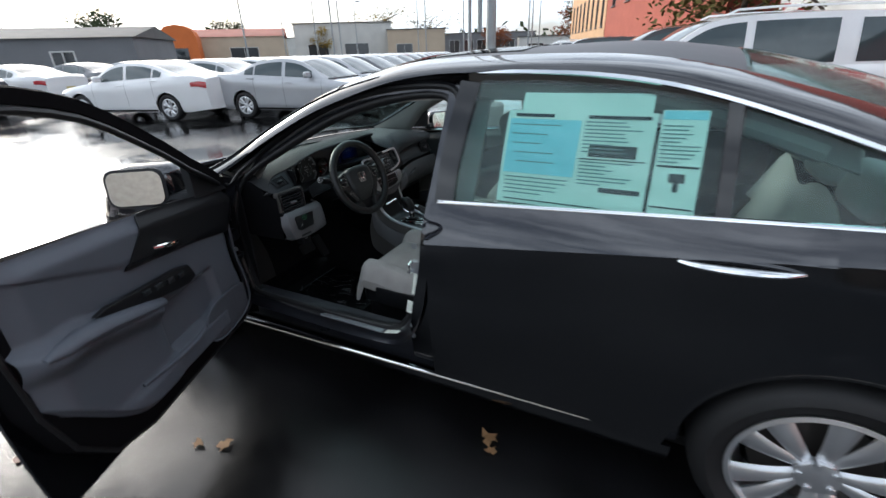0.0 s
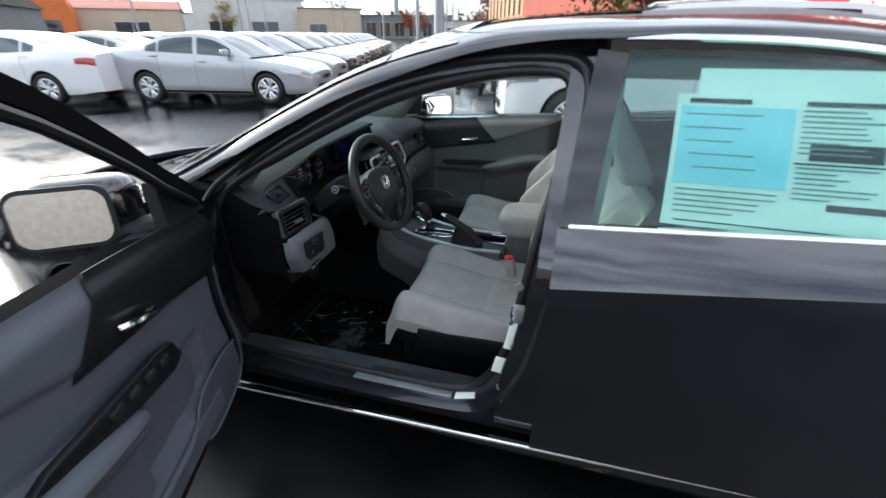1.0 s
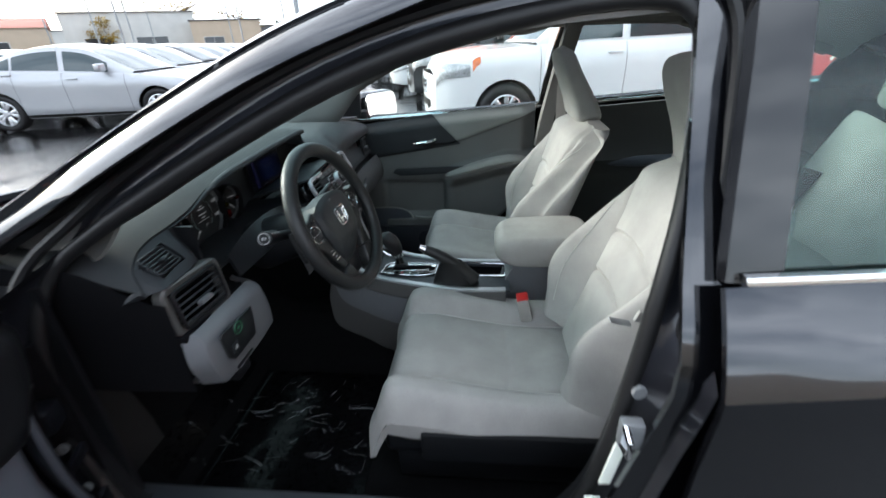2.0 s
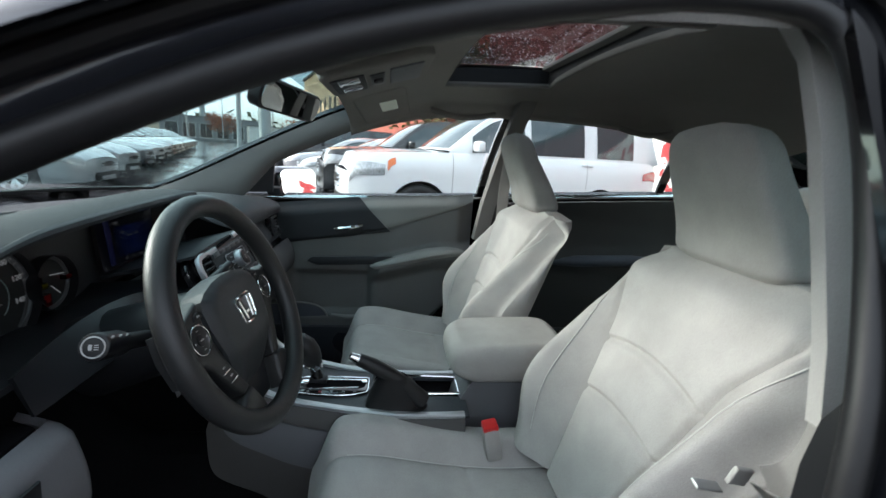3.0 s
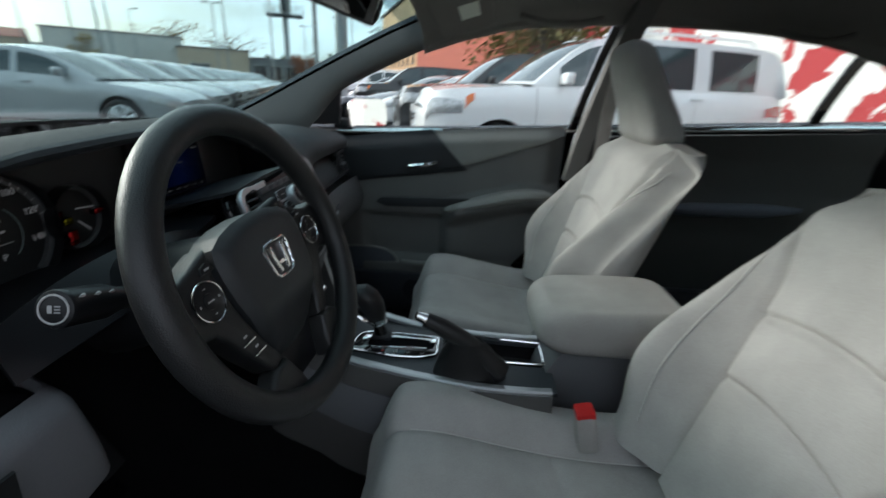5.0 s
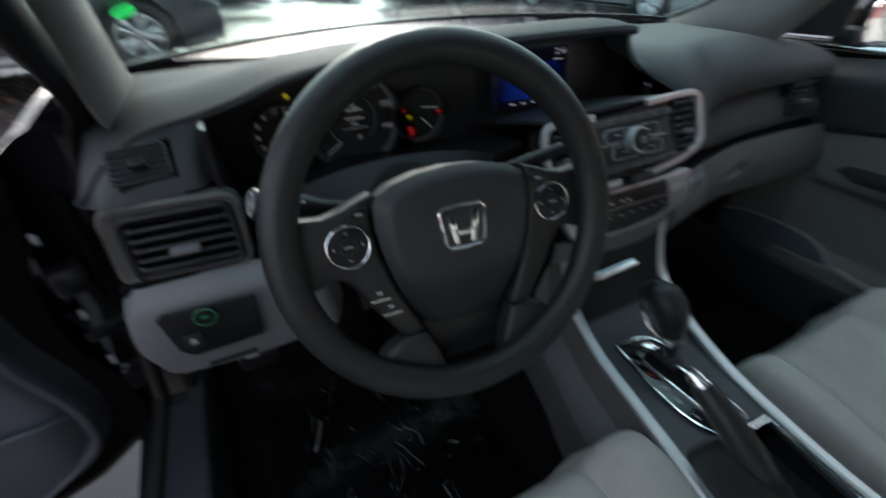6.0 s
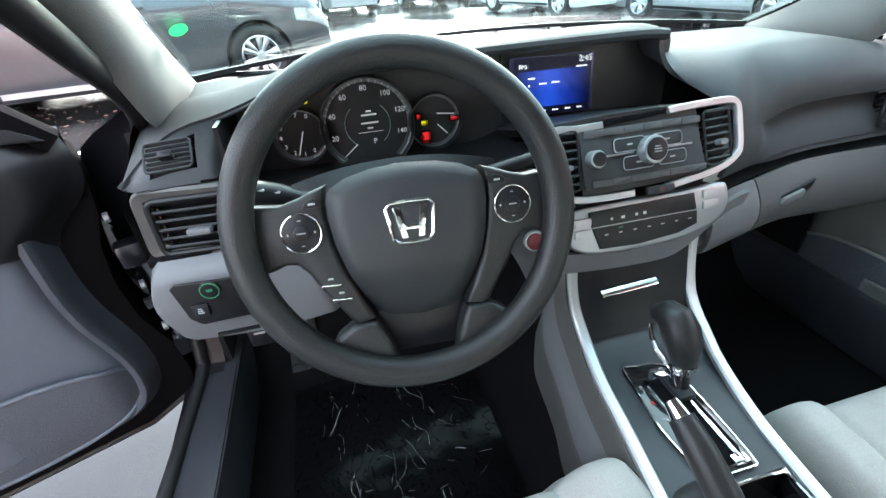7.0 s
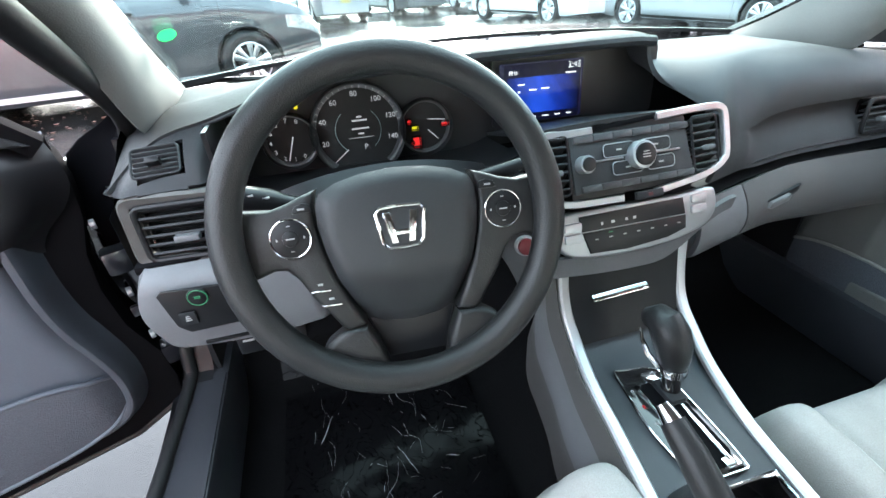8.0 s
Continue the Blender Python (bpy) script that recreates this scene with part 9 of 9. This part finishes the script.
part("airbag_cover", grid(pad_pt, 88, 20, wrap=True), mat("dark_grey_airbag_cover", (0.024, 0.026, 0.028), 0.40, spec=0.5, var=0.08, fine=0.12, bump=0.2, bscale=900), sw)
for s in (-1, 1):
    sp_out = [(0.089, 0.030), (0.084, 0.047), (0.100, 0.042), (0.115, 0.036), (0.135, 0.031), (0.163, 0.034), (0.168, 0.0), (0.163, -0.040), (0.150, -0.037), (0.138, -0.033), (0.126, -0.035), (0.116, -0.046), (0.106, -0.066), (0.090, -0.090), (0.080, -0.106), (0.072, -0.112), (0.052, -0.108), (0.064, -0.083), (0.077, -0.050), (0.0855, -0.018), (0.0895, 0.010)]
    part("spoke", slab([(s * a, b) for a, b in (sp_out if s > 0 else sp_out[::-1])], 0.028, WM @ Matrix.Translation((0, 0, -0.026)), 0.006, seg=3), RIM, sw)
    bt = part("button_pad", disc(tuple(on_wheel(s * 0.1155, 0.0, 0.001)), 0.0205, 0.0035, tuple(WN), 36, 0.0015), PLASTIC_SMOOTH, sw)
    part("button_ring", ring(tuple(on_wheel(s * 0.1155, 0.0, 0.0045)), 0.0207, 0.0011, tuple(WN), 44), CHROME, bt)
    part("button_boss", disc(tuple(on_wheel(s * 0.1155, 0.0, 0.004)), 0.0085, 0.002, tuple(WN), 24, 0.001), PLASTIC_SMOOTH, bt)
    for a, b, w_, h_ in ((0, 0.0135, 0.0036, 0.0009), (0, -0.0135, 0.0036, 0.0009), (0, 0.0, 0.009, 0.0014), (-0.014, 0, 0.0016, 0.0026), (0.014, 0, 0.0016, 0.0026)):
        part("button_text", box(tuple(on_wheel(s * 0.1155 + a, b, 0.0064 if a == 0 and b == 0 else 0.0049)), (w_, h_, 0.0006), 0, WM.to_3x3().to_4x4()), WHITE_MARK, bt)
    sb_ = part("small_button", slab([(-0.010, -0.004), (0.010, -0.004), (0.009, 0.004), (0.002, 0.006), (-0.007, 0.003)] if s < 0 else [(-0.010, -0.004), (0.010, -0.004), (0.007, 0.003), (-0.002, 0.006), (-0.009, 0.004)], 0.004, WM @ Matrix.Translation((s * 0.100, 0.029, 0.001)), 0.001), PLASTIC_SMOOTH, sw)
    part("button_text", box(tuple(on_wheel(s * 0.100, 0.029, 0.0053)), (0.007, 0.002, 0.0005), 0, WM.to_3x3().to_4x4()), WHITE_MARK, sb_)
    lo = [(0.052, -0.110), (0.074, -0.110), (0.082, -0.112), (0.098, -0.122), (0.104, -0.130), (0.080, -0.148), (0.050, -0.160), (0.034, -0.163), (0.040, -0.138)]
    part("spoke_insert", slab([(s * a, b) for a, b in (lo[::-1] if s > 0 else lo)], 0.026, WM @ Matrix.Translation((0, 0, -0.020)), 0.007, seg=3), RIM, sw)
# blacker plastic than the other spokes, for the shade below the airbag cover
part("lower_spoke", slab([(-0.054, -0.100), (-0.042, -0.135), (-0.034, -0.160), (0.034, -0.160), (0.042, -0.135), (0.054, -0.100)], 0.022, WM @ Matrix.Translation((0, 0, -0.040)), 0.005), PLASTIC_SMOOTH, sw)
for a, b in ((-0.0945, -0.061), (-0.0855, -0.078)):
    part("chrome_key", box(tuple(on_wheel(a, b, 0.0035)), (0.021, 0.0022, 0.003), 0.0008, WM.to_3x3().to_4x4()), CHROME, sw)
    part("key_mark", box(tuple(on_wheel(a, b + 0.007, 0.0025)), (0.0055, 0.0022, 0.001), 0, WM.to_3x3().to_4x4()), WHITE_MARK, sw)
em = part("emblem", tube([on_wheel(a * 1.04, b - 0.002, 0.0185) for a, b in ((-0.0245, 0.016), (-0.020, 0.0215), (0.0, 0.0225), (0.020, 0.0215), (0.0245, 0.016), (0.0205, -0.015), (0.0155, -0.0205), (0.0, -0.0215), (-0.0155, -0.0205), (-0.0205, -0.015))], 0.0022, 8, True, up=tuple(WN)), CHROME, sw)
for s in (-1, 1):
    ub = [(s * 0.0185, 0.017), (s * 0.0105, 0.017), (s * 0.0050, -0.0165), (s * 0.0125, -0.0165)]
    part("emblem_bar", slab([(a, b - 0.002) for a, b in (ub if s < 0 else ub[::-1])], 0.004, WM @ Matrix.Translation((0, 0, 0.0165)), 0.001), CHROME, em)
part("emblem_bar", slab([(-0.0085, -0.0045), (0.0085, -0.0045), (0.0080, -0.0100), (-0.0080, -0.0100)], 0.0036, WM @ Matrix.Translation((0, 0, 0.0165)), 0.001), CHROME, em)
part("steering_column", tube([tuple(WC - WN * 0.02), tuple(WC - WN * 0.10 + Vector((0, 0, -0.004))), tuple(WC - WN * 0.24)], [0.045, 0.058, 0.066], 20), PLASTIC_SMOOTH, hero)
part("wiper_stalk", tube([(-0.60, -0.315, 0.868), (-0.585, -0.24, 0.895), (-0.575, -0.175, 0.912)], [0.012, 0.0105, 0.009], 10), PLASTIC_SMOOTH, hero)
SA, SB = Vector((-0.600, -0.435, 0.872)), Vector((-0.588, -0.560, 0.918))
sd = (SB - SA).normalized()
stl2 = part("light_stalk", tube([tuple(SA), tuple(SA.lerp(SB, 0.5)), tuple(SA.lerp(SB, 0.66)), tuple(SB)], [0.0115, 0.0115, 0.0165, 0.0165], 16), PLASTIC_SMOOTH, hero)
knob = part("stalk_knob", disc(tuple(SB), 0.0165, 0.006, tuple(sd), 24, 0.003), PLASTIC_SMOOTH, stl2)
part("knob_ring", ring(tuple(SB + sd * 0.0062), 0.0118, 0.0009, tuple(sd)), WHITE_MARK, knob)
KB = facing(tuple(SB + sd * 0.0062), tuple(sd))
for a, b, w_, h_ in ((-0.003, 0.0, 0.0035, 0.0065), (0.003, 0.0025, 0.0045, 0.0010), (0.003, 0.0, 0.0045, 0.0010), (0.003, -0.0025, 0.0045, 0.0010)):
    part("knob_mark", box(tuple(KB @ Vector((a, b, 0))), (w_, h_, 0.0006), 0, KB.to_3x3().to_4x4()), WHITE_MARK, knob)
for i in range(3):
    part("stalk_mark", box(tuple(SA.lerp(SB, 0.92 - 0.13 * i) + Vector((0.0120, 0, 0.0110))), (0.003, 0.007, 0.002), 0), WHITE_MARK, stl2)
# inside mirror
MA, MB = Vector((-0.528, -0.118, 1.258)), Vector((-0.452, 0.118, 1.242))
mdir = (MB - MA).normalized()
mnor = Vector((0.86, -0.36, -0.34))
mnor = (mnor - mdir * mnor.dot(mdir)).normalized()
mup = mnor.cross(mdir)
MM = Matrix((mdir, mup, mnor)).transposed().to_4x4()
MM = Matrix.Translation((MA + MB) / 2) @ MM
rv = part("inside_mirror", slab(rounded(0.245, 0.068, 0.022, 5), 0.026, MM @ Matrix.Translation((0, 0, -0.020)), 0.006), PLASTIC_SMOOTH, hero)
part("mirror_glass", slab(rounded(0.232, 0.056, 0.018, 5), 0.002, MM @ Matrix.Translation((0, 0, 0.0062))), mat("dimming_mirror_glass", (0.26, 0.28, 0.29), 0.02, 1.0, var=0.0), rv)
part("mirror_stem", tube([tuple(MM @ Vector((0, 0, -0.02))), (-0.535, 0.0, 1.275), (-0.556, -0.004, 1.292)], [0.012, 0.010, 0.012], 8), PLASTIC_SMOOTH, rv)
part("sensor_cover", box((-0.563, -0.008, 1.292), (0.050, 0.046, 0.022), 0.009, pose(0, 0, 0, 0, -32, 0)), PLASTIC_SMOOTH, rv)
# pedals and mat
part("brake_pedal", box((-0.985, -0.33, 0.40), (0.02, 0.10, 0.06), 0.008, pose(0, 0, 0, 0, -30, 0)), RUBBER, hero)
part("throttle_pedal", box((-1.0, -0.20, 0.36), (0.02, 0.055, 0.14), 0.008, pose(0, 0, 0, 0, -30, 0)), RUBBER, hero)
mat_th = tagged(part("floor_mat", grid(lambda u, v: (lambda x, y: (x, y, 0.2235 + 0.30 * smooth01((-0.88 - x) / 0.30) + 0.0008 * noise.noise((x * 30, y * 30, 2.0)) + 0.16 * math.exp(-((y - 0.01) / 0.11) ** 4)))(-1.0 + 0.56 * u, -0.66 + 0.46 * v), 60, 50), FILM), "black floor mat under crinkled clear plastic film", "floor mat")
# pale strands laid on the clear film stand for glints along its creases
FILM_GLINT = mat("painted_film_glint", (0.55, 0.57, 0.60), 0.18, var=0.1, spec=0.6)
rng = random.Random(7)
bm = bmesh.new()
for k in range(80):
    x, y = rng.uniform(-0.97, -0.50), rng.uniform(-0.60, -0.26)
    a, n_, d = rng.uniform(0, math.pi), rng.randint(3, 6), rng.uniform(0.003, 0.008)
    if rng.random() < 0.35:
        a, n_ = rng.gauss(0.15, 0.25), rng.randint(9, 16)
    pts = []
    for i in range(n_):
        z = 0.2240 + 0.30 * smooth01((-0.88 - x) / 0.30) + 0.16 * math.exp(-((y - 0.01) / 0.11) ** 4)
        pts.append((x, y, z + 0.0008 + 0.0012 * rng.random()))
        a += rng.gauss(0, 0.16)
        x, y = min(max(x + d * math.cos(a), -0.985), -0.46), min(max(y + d * math.sin(a), -0.64), -0.23)
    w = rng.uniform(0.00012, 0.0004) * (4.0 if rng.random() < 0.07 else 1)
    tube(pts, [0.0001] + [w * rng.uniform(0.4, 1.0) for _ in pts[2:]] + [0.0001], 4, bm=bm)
part("film_glint", bm, FILM_GLINT, mat_th, "pale strands painted as glints along creases in the film")
